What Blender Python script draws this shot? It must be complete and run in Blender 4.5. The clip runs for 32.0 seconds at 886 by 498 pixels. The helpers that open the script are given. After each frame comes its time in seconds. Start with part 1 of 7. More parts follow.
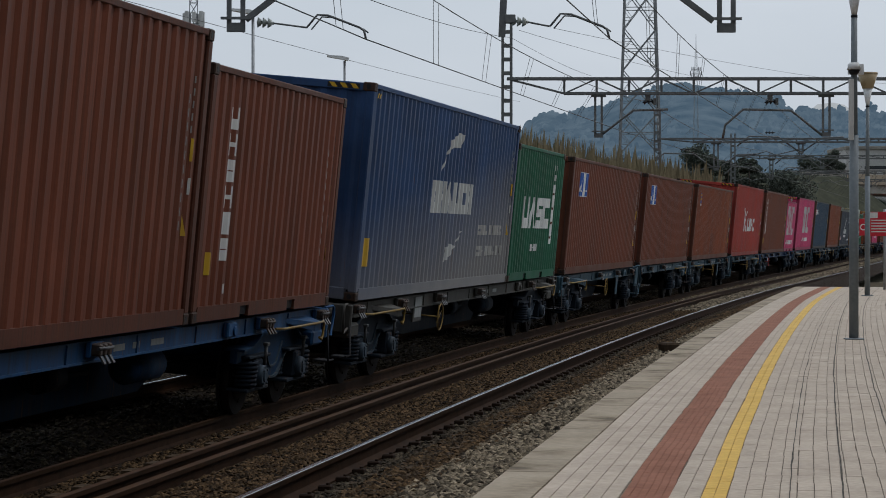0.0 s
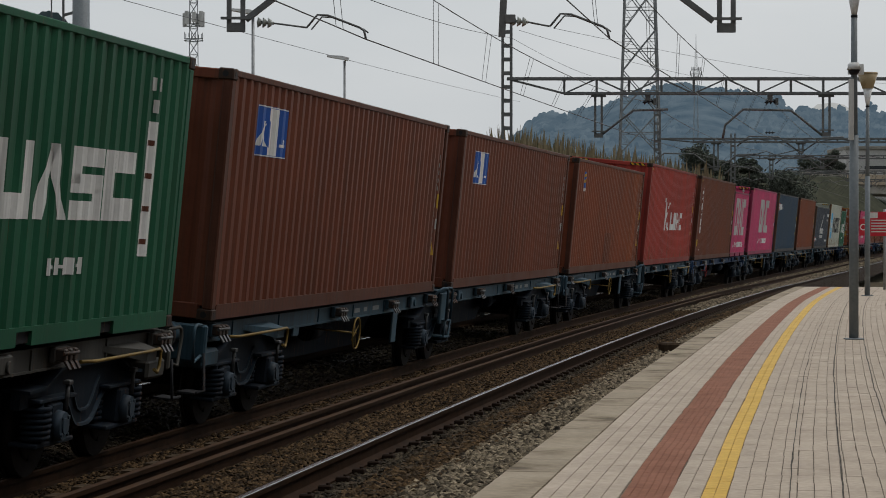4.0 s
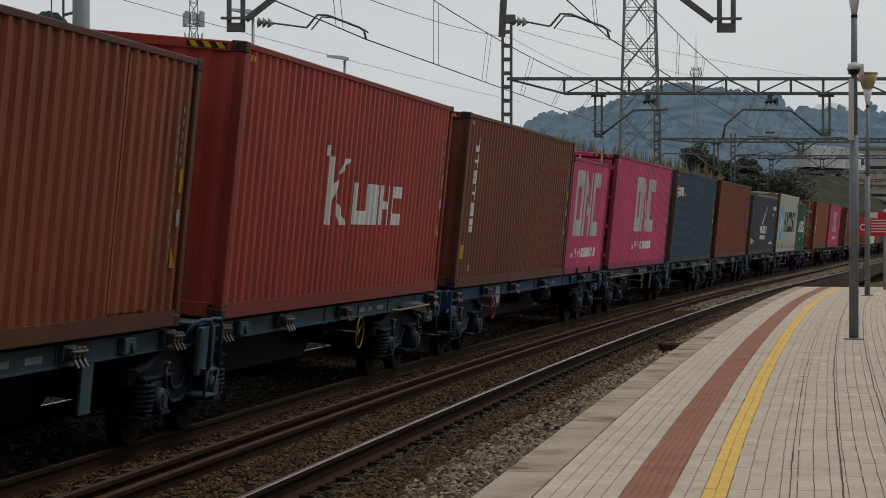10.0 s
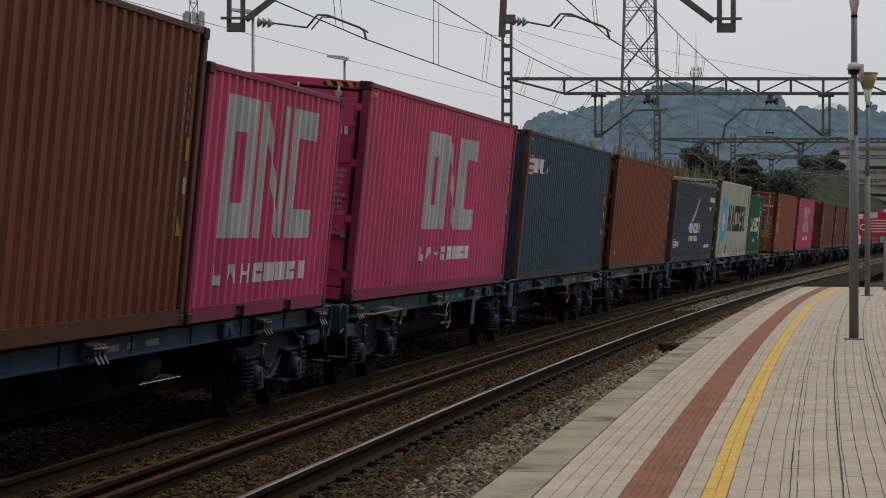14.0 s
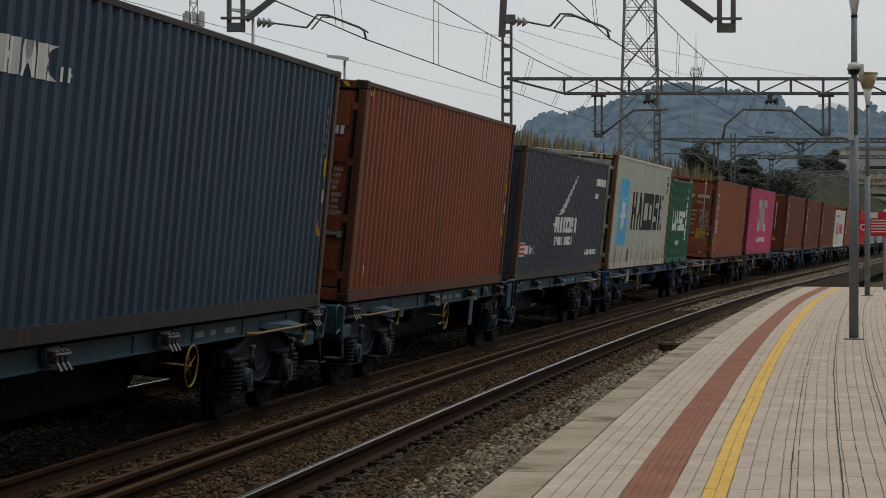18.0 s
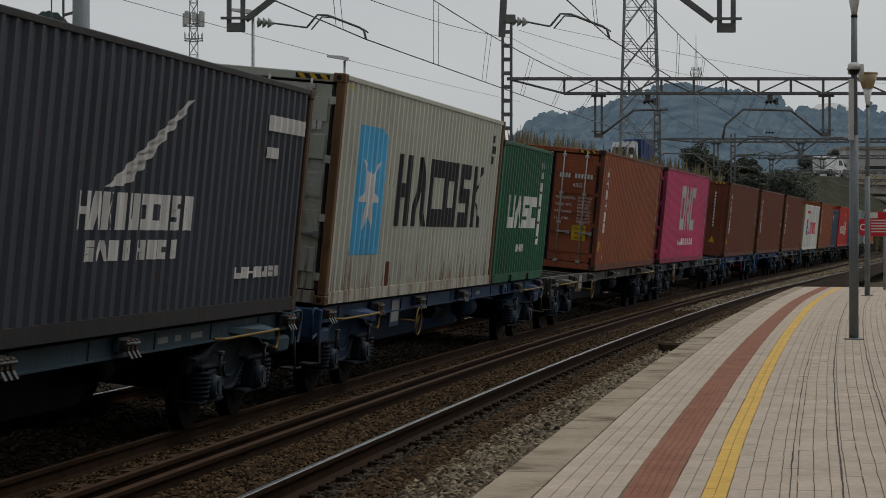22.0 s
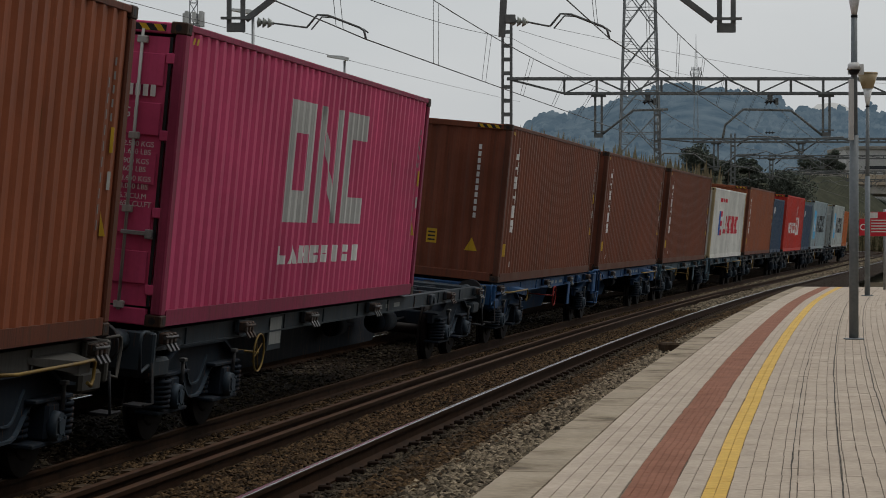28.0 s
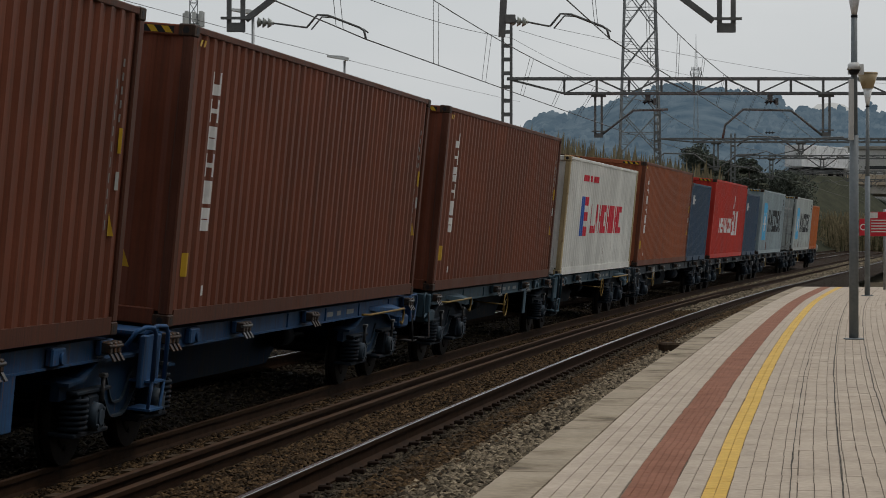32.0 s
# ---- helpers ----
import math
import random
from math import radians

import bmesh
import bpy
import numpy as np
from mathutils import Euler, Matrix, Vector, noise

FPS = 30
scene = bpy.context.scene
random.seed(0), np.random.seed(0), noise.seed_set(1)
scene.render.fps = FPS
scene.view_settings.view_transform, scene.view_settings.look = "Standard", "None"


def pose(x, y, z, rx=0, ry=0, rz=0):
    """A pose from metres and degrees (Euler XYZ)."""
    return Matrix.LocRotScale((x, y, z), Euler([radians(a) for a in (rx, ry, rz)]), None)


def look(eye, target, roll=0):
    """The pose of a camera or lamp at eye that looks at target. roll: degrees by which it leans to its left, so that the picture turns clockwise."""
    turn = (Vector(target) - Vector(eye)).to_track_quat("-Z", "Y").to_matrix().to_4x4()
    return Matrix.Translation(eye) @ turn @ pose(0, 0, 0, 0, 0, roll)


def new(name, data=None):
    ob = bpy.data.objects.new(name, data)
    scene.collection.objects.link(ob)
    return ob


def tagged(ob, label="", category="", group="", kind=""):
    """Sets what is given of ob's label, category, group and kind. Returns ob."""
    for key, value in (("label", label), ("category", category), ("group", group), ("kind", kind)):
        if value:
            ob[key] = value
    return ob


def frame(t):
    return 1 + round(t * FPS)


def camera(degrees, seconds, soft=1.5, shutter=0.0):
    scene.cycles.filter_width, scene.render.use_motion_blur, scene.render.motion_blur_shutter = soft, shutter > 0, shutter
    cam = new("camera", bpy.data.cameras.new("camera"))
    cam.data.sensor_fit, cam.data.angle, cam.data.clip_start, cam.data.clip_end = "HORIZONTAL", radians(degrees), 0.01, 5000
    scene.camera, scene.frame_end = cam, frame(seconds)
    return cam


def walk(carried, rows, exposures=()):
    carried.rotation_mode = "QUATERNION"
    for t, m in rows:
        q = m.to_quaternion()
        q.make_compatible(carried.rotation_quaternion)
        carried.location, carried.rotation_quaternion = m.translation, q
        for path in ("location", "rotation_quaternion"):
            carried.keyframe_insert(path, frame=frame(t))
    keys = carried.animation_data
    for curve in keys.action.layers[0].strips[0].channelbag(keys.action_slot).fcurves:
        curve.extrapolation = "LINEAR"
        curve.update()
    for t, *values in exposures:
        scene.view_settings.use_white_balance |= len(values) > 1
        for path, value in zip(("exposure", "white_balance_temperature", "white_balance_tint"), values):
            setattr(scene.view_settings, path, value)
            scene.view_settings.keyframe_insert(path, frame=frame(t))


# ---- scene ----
# ---- the camera stands on the platform and does not move ----
FOV = 22.815
EYE_Z = 1.937
cam = camera(FOV, 32.0, 0.95, 0.0)
VIEW = pose(0, 0, EYE_Z, 90 - 0.387, 0, 8.651)
walk(cam, [(0.0, VIEW), (32.0, VIEW)],
     [(0.0, 0.0, 5950, 10), (2.2, 0.0, 5850, 9), (2.9, 0.0, 6430, 10), (19.0, 0.0, 6500, 10), (21.0, -0.1, 6500, 10), (23.0, -0.33, 6500, 10), (25.0, -0.30, 6500, 10), (28.0, -0.08, 6500, 10), (32.0, -0.04, 6500, 10)])

# ---- overcast daylight ----
world = bpy.data.worlds.new("overcast_sky")
scene.world = world
world.use_nodes = True
wn = world.node_tree.nodes
wl = world.node_tree.links
wn.clear()
w_out = wn.new("ShaderNodeOutputWorld")
w_bg = wn.new("ShaderNodeBackground")
w_sky = wn.new("ShaderNodeTexSky")
w_sky.sky_type = "NISHITA"
w_sky.sun_disc = False
w_sky.sun_elevation = radians(61)
w_sky.sun_rotation = radians(60)
w_sky.air_density, w_sky.dust_density = 1.5, 4.0
w_mul = wn.new("ShaderNodeMixRGB")
w_mul.blend_type = "MULTIPLY"
w_mul.inputs[0].default_value = 1.0
w_mul.inputs[2].default_value = (0.10, 0.10, 0.10, 1)
w_co = wn.new("ShaderNodeTexCoord")
w_map = wn.new("ShaderNodeMapping")
w_map.inputs["Scale"].default_value = (2.2, 2.2, 7.0)
w_noise = wn.new("ShaderNodeTexNoise")
w_noise.inputs["Scale"].default_value = 1.6
w_noise.inputs["Detail"].default_value = 5
w_ramp = wn.new("ShaderNodeValToRGB")
w_ramp.color_ramp.elements[0].position = 0.25
w_ramp.color_ramp.elements[0].color = (0.56, 0.595, 0.62, 1)
w_ramp.color_ramp.elements[1].position = 0.75
w_ramp.color_ramp.elements[1].color = (0.695, 0.713, 0.727, 1)
w_mix = wn.new("ShaderNodeMixRGB")
w_mix.inputs[0].default_value = 0.88
wl.new(w_co.outputs["Generated"], w_map.inputs["Vector"])
wl.new(w_map.outputs["Vector"], w_noise.inputs["Vector"])
wl.new(w_noise.outputs["Fac"], w_ramp.inputs[0])
wl.new(w_sky.outputs[0], w_mul.inputs[1])
wl.new(w_mul.outputs[0], w_mix.inputs[1])
wl.new(w_ramp.outputs[0], w_mix.inputs[2])
# thick cloud: brightest overhead, dimmer away from the hidden sun
w_sep = wn.new("ShaderNodeSeparateXYZ")
wl.new(w_co.outputs["Generated"], w_sep.inputs[0])
w_gy = wn.new("ShaderNodeMapRange")
w_gy.interpolation_type = "SMOOTHSTEP"
for k, val in ((1, -0.75), (2, 0.25), (3, 0.56), (4, 1.0)):
    w_gy.inputs[k].default_value = val
wl.new(w_sep.outputs[1], w_gy.inputs[0])
w_gz = wn.new("ShaderNodeMapRange")
w_gz.interpolation_type = "SMOOTHSTEP"
for k, val in ((1, 0.15), (2, 0.9), (3, 1.0), (4, 1.35)):
    w_gz.inputs[k].default_value = val
wl.new(w_sep.outputs[2], w_gz.inputs[0])
w_g = wn.new("ShaderNodeMath")
w_g.operation = "MULTIPLY"
wl.new(w_gy.outputs[0], w_g.inputs[0])
wl.new(w_gz.outputs[0], w_g.inputs[1])
w_fin = wn.new("ShaderNodeMixRGB")
w_fin.blend_type = "MULTIPLY"
w_fin.inputs[0].default_value = 1.0
wl.new(w_mix.outputs[0], w_fin.inputs[1])
wl.new(w_g.outputs[0], w_fin.inputs[2])
wl.new(w_fin.outputs[0], w_bg.inputs["Color"])
wl.new(w_bg.outputs[0], w_out.inputs[0])
w_bg.inputs["Strength"].default_value = 1.0

sun = new("sun", bpy.data.lights.new("sun", "SUN"))
sun.data.energy, sun.data.angle, sun.data.color = 1.05, radians(25), (1.0, 0.96, 0.9)
sun.matrix_world = look((17, 40, 34), (0, 30, 0))


# ---- mesh building ----
class Mesh:
    """Collects vertices and faces for one part."""

    def __init__(self):
        self.v, self.f, self.s = [], [], []

    def add(self, verts, faces, smooth=False):
        o = len(self.v)
        self.v.extend(verts)
        self.f.extend([tuple(i + o for i in f) for f in faces])
        self.s.extend([smooth] * len(faces))
        return self

    def box(self, x0, x1, y0, y1, z0, z1, b=0.0):
        if b <= 0:
            v = [(x, y, z) for x in (x0, x1) for y in (y0, y1) for z in (z0, z1)]
            f = [(0, 1, 3, 2), (4, 6, 7, 5), (0, 4, 5, 1), (2, 3, 7, 6), (0, 2, 6, 4), (1, 5, 7, 3)]
            return self.add(v, f)
        c, h = ((x0 + x1) / 2, (y0 + y1) / 2, (z0 + z1) / 2), (abs(x1 - x0) / 2, abs(y1 - y0) / 2, abs(z1 - z0) / 2)
        b = min(b, 0.45 * min(h))
        v, idx = [], {}
        for sx in (-1, 1):
            for sy in (-1, 1):
                for sz in (-1, 1):
                    for a in range(3):
                        s = (sx, sy, sz)
                        idx[(sx, sy, sz, a)] = len(v)
                        v.append(tuple(c[k] + s[k] * (h[k] if k == a else h[k] - b) for k in range(3)))
        f = []
        for a in range(3):
            p, q = (a + 1) % 3, (a + 2) % 3
            for sa in (-1, 1):
                ring = []
                for sp, sq in ((-1, -1), (1, -1), (1, 1), (-1, 1)):
                    s = [0, 0, 0]
                    s[a], s[p], s[q] = sa, sp, sq
                    ring.append(idx[(*s, a)])
                f.append(tuple(ring if sa > 0 else ring[::-1]))
            for sp in (-1, 1):
                for sq in (-1, 1):
                    s1, s2 = [0, 0, 0], [0, 0, 0]
                    s1[a], s1[p], s1[q] = -1, sp, sq
                    s2[a], s2[p], s2[q] = 1, sp, sq
                    f.append((idx[(*s1, p)], idx[(*s2, p)], idx[(*s2, q)], idx[(*s1, q)]))
        for sx in (-1, 1):
            for sy in (-1, 1):
                for sz in (-1, 1):
                    f.append(tuple(idx[(sx, sy, sz, a)] for a in range(3)))
        return self.add(v, f)

    def cyl(self, p0, p1, r0, r1=None, n=10, cap=True):
        r1 = r0 if r1 is None else r1
        p0, p1 = Vector(p0), Vector(p1)
        d = (p1 - p0).normalized()
        a = d.orthogonal().normalized()
        c = d.cross(a)
        v = []
        for p, r in ((p0, r0), (p1, r1)):
            for i in range(n):
                t = 2 * math.pi * i / n
                v.append(tuple(p + (a * math.cos(t) + c * math.sin(t)) * r))
        f = [(i, (i + 1) % n, n + (i + 1) % n, n + i) for i in range(n)]
        self.add(v, f, True)
        if cap:
            o = len(self.v) - 2 * n
            self.f.extend([tuple(range(o + n - 1, o - 1, -1)), tuple(range(o + n, o + 2 * n))])
            self.s.extend([False, False])
        return self

    def tube(self, pts, r, n=6):
        """One bent pipe through the points."""
        pts = [Vector(q) for q in pts]
        v, k = [], len(pts)
        ref = None
        for i, q in enumerate(pts):
            d = (pts[min(i + 1, k - 1)] - pts[max(i - 1, 0)]).normalized()
            if ref is None:
                ref = d.orthogonal().normalized()
            a = (ref - d * ref.dot(d)).normalized()
            ref = a
            c = d.cross(a)
            for j in range(n):
                t = 2 * math.pi * j / n
                v.append(tuple(q + (a * math.cos(t) + c * math.sin(t)) * r))
        f = [(i * n + j, i * n + (j + 1) % n, (i + 1) * n + (j + 1) % n, (i + 1) * n + j) for i in range(k - 1) for j in range(n)]
        self.add(v, f, True)
        o = len(self.v) - n * k
        self.f.extend([tuple(range(o + n - 1, o - 1, -1)), tuple(range(o + n * (k - 1), o + n * k))])
        self.s.extend([False, False])
        return self

    def beam(self, p0, p1, w, h, up=(0, 0, 1)):
        """A bar with a w by h section from p0 to p1."""
        p0, p1 = Vector(p0), Vector(p1)
        d = (p1 - p0).normalized()
        up = Vector(up)
        if abs(d.dot(up)) > 0.98:
            up = Vector((1, 0, 0))
        a = d.cross(up).normalized() * (w / 2)
        c = a.cross(d).normalized() * (h / 2)
        v = [tuple(p + sa * a + sc * c) for p in (p0, p1) for sa, sc in ((-1, -1), (1, -1), (1, 1), (-1, 1))]
        return self.add(v, [(3, 2, 1, 0), (4, 5, 6, 7), (0, 1, 5, 4), (1, 2, 6, 5), (2, 3, 7, 6), (3, 0, 4, 7)])

    def prism(self, poly, y0, y1):
        """A polygon of (x, z) drawn out from y0 to y1."""
        n = len(poly)
        v = [(x, y0, z) for x, z in poly] + [(x, y1, z) for x, z in poly]
        f = [tuple(range(n)), tuple(range(2 * n - 1, n - 1, -1))]
        f += [(i, n + i, n + (i + 1) % n, (i + 1) % n) for i in range(n)]
        return self.add(v, f)

    def ring(self, c, r, tube_r, axis="y", n=20, m=6):
        v = []
        for i in range(n):
            t = 2 * math.pi * i / n
            for j in range(m):
                u = 2 * math.pi * j / m
                rr, k = r + tube_r * math.cos(u), tube_r * math.sin(u)
                p = (rr * math.cos(t), k, rr * math.sin(t)) if axis == "y" else (rr * math.cos(t), rr * math.sin(t), k)
                v.append((c[0] + p[0], c[1] + p[1], c[2] + p[2]))
        f = [(i * m + j, ((i + 1) % n) * m + j, ((i + 1) % n) * m + (j + 1) % m, i * m + (j + 1) % m) for i in range(n) for j in range(m)]
        return self.add(v, f, True)

    def data(self, name, mat):
        me = bpy.data.meshes.new(name)
        me.from_pydata(self.v, [], self.f)
        me.polygons.foreach_set("use_smooth", self.s)
        me.materials.append(mat)
        me.update()
        return me


def part(name, m, mat, parent=None, label=""):
    ob = new(name, m.data(name, mat))
    if parent is not None:
        ob.parent = parent
    return tagged(ob, label)


def thing(name, label, category, group="", kind="", at=None):
    ob = tagged(new(name), label, category, group, kind)
    ob.empty_display_size = 0.3
    if at is not None:
        ob.matrix_world = at
    return ob


# ---- the curve of the line: s runs away from the viewer along the train's track ----
K0, K1, K2, D_TRACK, CANT = 0.001468, -1.3e-5, 5.5e-9, 7.356, 0.097
DS = 0.5
S_MIN, S_MAX = -140.0, 900.0


def heading_raw(s):
    s = min(max(s, -60.0), 119.0)
    return K0 * s + K1 * s * s / 2 + K2 * s ** 3 / 3


def build_curve():
    n = int((S_MAX - S_MIN) / DS) + 1
    ss = S_MIN + DS * np.arange(n)
    th = np.array([heading_raw(v) for v in ss])
    thm = (th[1:] + th[:-1]) / 2
    x = np.concatenate([[0], np.cumsum(np.sin(thm) * DS)])
    y = np.concatenate([[0], np.cumsum(np.cos(thm) * DS)])
    i0 = int(round(-S_MIN / DS))
    return ss, x - x[i0] - D_TRACK, y - y[i0], th


CS, CX, CY, CT = build_curve()


def centre(s):
    return float(np.interp(s, CS, CX)), float(np.interp(s, CS, CY)), float(np.interp(s, CS, CT))


def beside(s, lat, z=0.0):
    """The point at s along the line, lat metres to the platform side of the train's track."""
    x, y, t = centre(s)
    return (x + lat * math.cos(t), y - lat * math.sin(t), z)


def on_line(s, lat=0.0, z=0.0, cant=0.0):
    """A frame on the line: x away from the viewer, y away from the platform, z up."""
    x, y, t = centre(s)
    tan, nor, up = Vector((math.sin(t), math.cos(t), 0)), Vector((math.cos(t), -math.sin(t), 0)), Vector((0, 0, 1))
    u = up * math.cos(cant) + nor * math.sin(cant)
    left = u.cross(tan)
    m = Matrix((tan, left, u)).transposed().to_4x4()
    m.translation = Vector((x, y, 0)) + nor * lat + up * z
    return m


FPIX = 784 / math.tan(radians(FOV) / 2)
RIGHT, UPV, FWD = (VIEW.to_3x3() @ Vector(a) for a in ((1, 0, 0), (0, 1, 0), (0, 0, -1)))


def sight(px, py, depth):
    """The point that stands px, py on the viewer's 1568 by 882 grid, depth metres away."""
    return Vector((0, 0, EYE_Z)) + FWD * depth + RIGHT * ((px - 784) / FPIX * depth) + UPV * ((441 - py) / FPIX * depth)


def clampu(s):
    return (min(max(s, -30.0), 90.0) - 25) / 50


# ---- materials ----
def nodes_of(name):
    m = bpy.data.materials.new(name)
    m.use_nodes = True
    nt = m.node_tree
    return m, nt.nodes, nt.links, nt.nodes["Principled BSDF"]


def tex(n, l, kind, scale, stretch=(1, 1, 1), detail=4.0, rough=0.6, space="Object"):
    co = n.new("ShaderNodeTexCoord")
    mp = n.new("ShaderNodeMapping")
    mp.inputs["Scale"].default_value = stretch
    t = n.new(kind)
    t.inputs["Scale"].default_value = scale
    if kind == "ShaderNodeTexNoise":
        t.inputs["Detail"].default_value = detail
        t.inputs["Roughness"].default_value = rough
    l.new(co.outputs[space], mp.inputs["Vector"])
    l.new(mp.outputs["Vector"], t.inputs["Vector"])
    return t


def ramp(n, l, src, stops):
    r = n.new("ShaderNodeValToRGB")
    e = r.color_ramp.elements
    while len(e) < len(stops):
        e.new(0.5)
    for k, (p, c) in enumerate(stops):
        e[k].position = p
        e[k].color = (*c, 1) if len(c) == 3 else c
    l.new(src, r.inputs[0])
    return r.outputs["Color"]


def mix(n, l, fac, a, b, mode="MIX"):
    m = n.new("ShaderNodeMixRGB")
    m.blend_type = mode
    for sock, val in ((m.inputs[0], fac), (m.inputs[1], a), (m.inputs[2], b)):
        if isinstance(val, (int, float)):
            sock.default_value = val
        elif isinstance(val, tuple):
            sock.default_value = (*val, 1) if len(val) == 3 else val
        else:
            l.new(val, sock)
    return m.outputs["Color"]


def relief(n, l, bsdf, src, strength, distance=0.01):
    b = n.new("ShaderNodeBump")
    b.inputs["Strength"].default_value = strength
    b.inputs["Distance"].default_value = distance
    l.new(src, b.inputs["Height"])
    l.new(b.outputs["Normal"], bsdf.inputs["Normal"])


def paint(name, col, rust=0.0, dirt=0.25, rough=0.5, fade=0.25, streak=1.0, foot=0.0, dust=None, gloss=0.22):
    """Weathered paint on steel: faded patches, vertical streaks, rust spots, rust at the foot, road dust."""
    m, n, l, b = nodes_of(name)
    big = tex(n, l, "ShaderNodeTexNoise", 0.7, detail=5)
    fine = tex(n, l, "ShaderNodeTexNoise", 22.0, detail=3)
    run = tex(n, l, "ShaderNodeTexNoise", 1.0, (9, 9, 0.45), detail=6, rough=0.7)
    dark = tuple(c * (1 - fade) for c in col)
    lite = tuple(min(1, c * (1 + fade) + 0.012 * fade) for c in col)
    c = ramp(n, l, big.outputs["Fac"], [(0.3, dark), (0.7, lite)])
    c = mix(n, l, ramp(n, l, fine.outputs["Fac"], [(0.35, (0, 0, 0)), (0.75, (0.3, 0.3, 0.3))]), c, tuple(x * 0.75 for x in col))
    grime = ramp(n, l, run.outputs["Fac"], [(0.48, (0, 0, 0)), (0.78, (dirt * streak,) * 3)])
    c = mix(n, l, grime, c, (0.05, 0.042, 0.034))
    thin = tex(n, l, "ShaderNodeTexNoise", 1.0, (31, 31, 0.55), detail=4, rough=0.65)
    c = mix(n, l, ramp(n, l, thin.outputs["Fac"], [(0.5, (0, 0, 0)), (0.72, (0.75 * dirt,) * 3)]), c, tuple(0.35 * x + 0.004 for x in col))
    if foot > 0 or dust is not None:
        co = n.new("ShaderNodeTexCoord")
        sep = n.new("ShaderNodeSeparateXYZ")
        l.new(co.outputs["Object"], sep.inputs[0])
    if dust is not None:
        slope = n.new("ShaderNodeMath")
        slope.operation = "MULTIPLY_ADD"
        slope.inputs[1].default_value = -0.11
        l.new(sep.outputs[0], slope.inputs[0])
        l.new(sep.outputs[2], slope.inputs[2])
        wob = n.new("ShaderNodeMath")
        wob.operation = "MULTIPLY_ADD"
        wob.inputs[1].default_value = 0.9
        l.new(run.outputs["Fac"], wob.inputs[0])
        l.new(slope.outputs[0], wob.inputs[2])
        rng = n.new("ShaderNodeMapRange")
        rng.inputs[1].default_value, rng.inputs[2].default_value = 0.5, 2.3
        rng.inputs[3].default_value, rng.inputs[4].default_value = 0.8, 0.0
        l.new(wob.outputs[0], rng.inputs[0])
        c = mix(n, l, rng.outputs[0], c, dust)
    if rust > 0:
        spots = tex(n, l, "ShaderNodeTexNoise", 2.6, (1.6, 1.6, 0.6), detail=9, rough=0.75)
        lo = 0.70 - 0.20 * rust
        rf = ramp(n, l, spots.outputs["Fac"], [(lo, (0, 0, 0)), (lo + 0.07, (0.8, 0.8, 0.8))])
        c = mix(n, l, rf, c, (0.10, 0.042, 0.02))
        drip = tex(n, l, "ShaderNodeTexNoise", 1.0, (34, 34, 1.3), detail=5, rough=0.6)
        field = tex(n, l, "ShaderNodeTexNoise", 0.55, (1, 1, 1), detail=3)
        lo = 0.665 - 0.13 * rust
        df = ramp(n, l, drip.outputs["Fac"], [(lo, (0, 0, 0)), (lo + 0.05, (0.75, 0.75, 0.75))])
        ff = ramp(n, l, field.outputs["Fac"], [(0.42, (0, 0, 0)), (0.56, (1, 1, 1))])
        c = mix(n, l, mix(n, l, 1.0, df, ff, "MULTIPLY"), c, (0.14, 0.062, 0.026))
        scuff = tex(n, l, "ShaderNodeTexNoise", 1.0, (5.5, 5.5, 3.2), detail=8, rough=0.8)
        c = mix(n, l, ramp(n, l, scuff.outputs["Fac"], [(0.66, (0, 0, 0)), (0.72, (0.5, 0.5, 0.5))]), c, tuple(min(1, x * 1.5 + 0.02) for x in col))
    if foot > 0:
        run2 = tex(n, l, "ShaderNodeTexNoise", 1.0, (7, 7, 0.5), detail=7, rough=0.75)
        rise = n.new("ShaderNodeMapRange")
        rise.inputs[1].default_value, rise.inputs[2].default_value = 0.15, 1.1
        rise.inputs[3].default_value, rise.inputs[4].default_value = 0.20 * foot, -0.06
        l.new(sep.outputs[2], rise.inputs[0])
        add = n.new("ShaderNodeMath")
        l.new(run2.outputs["Fac"], add.inputs[0])
        l.new(rise.outputs[0], add.inputs[1])
        ff = ramp(n, l, add.outputs[0], [(0.60, (0, 0, 0)), (0.70, (0.8, 0.8, 0.8))])
        c = mix(n, l, ff, c, (0.15, 0.07, 0.03))
    l.new(c, b.inputs["Base Color"])
    b.inputs["Roughness"].default_value = rough
    r = ramp(n, l, big.outputs["Fac"], [(0.3, (rough - 0.08,) * 3), (0.7, (rough + 0.15,) * 3)])
    l.new(r, b.inputs["Roughness"])
    b.inputs["Specular IOR Level"].default_value = gloss
    relief(n, l, b, fine.outputs["Fac"], 0.12, 0.004)
    return m


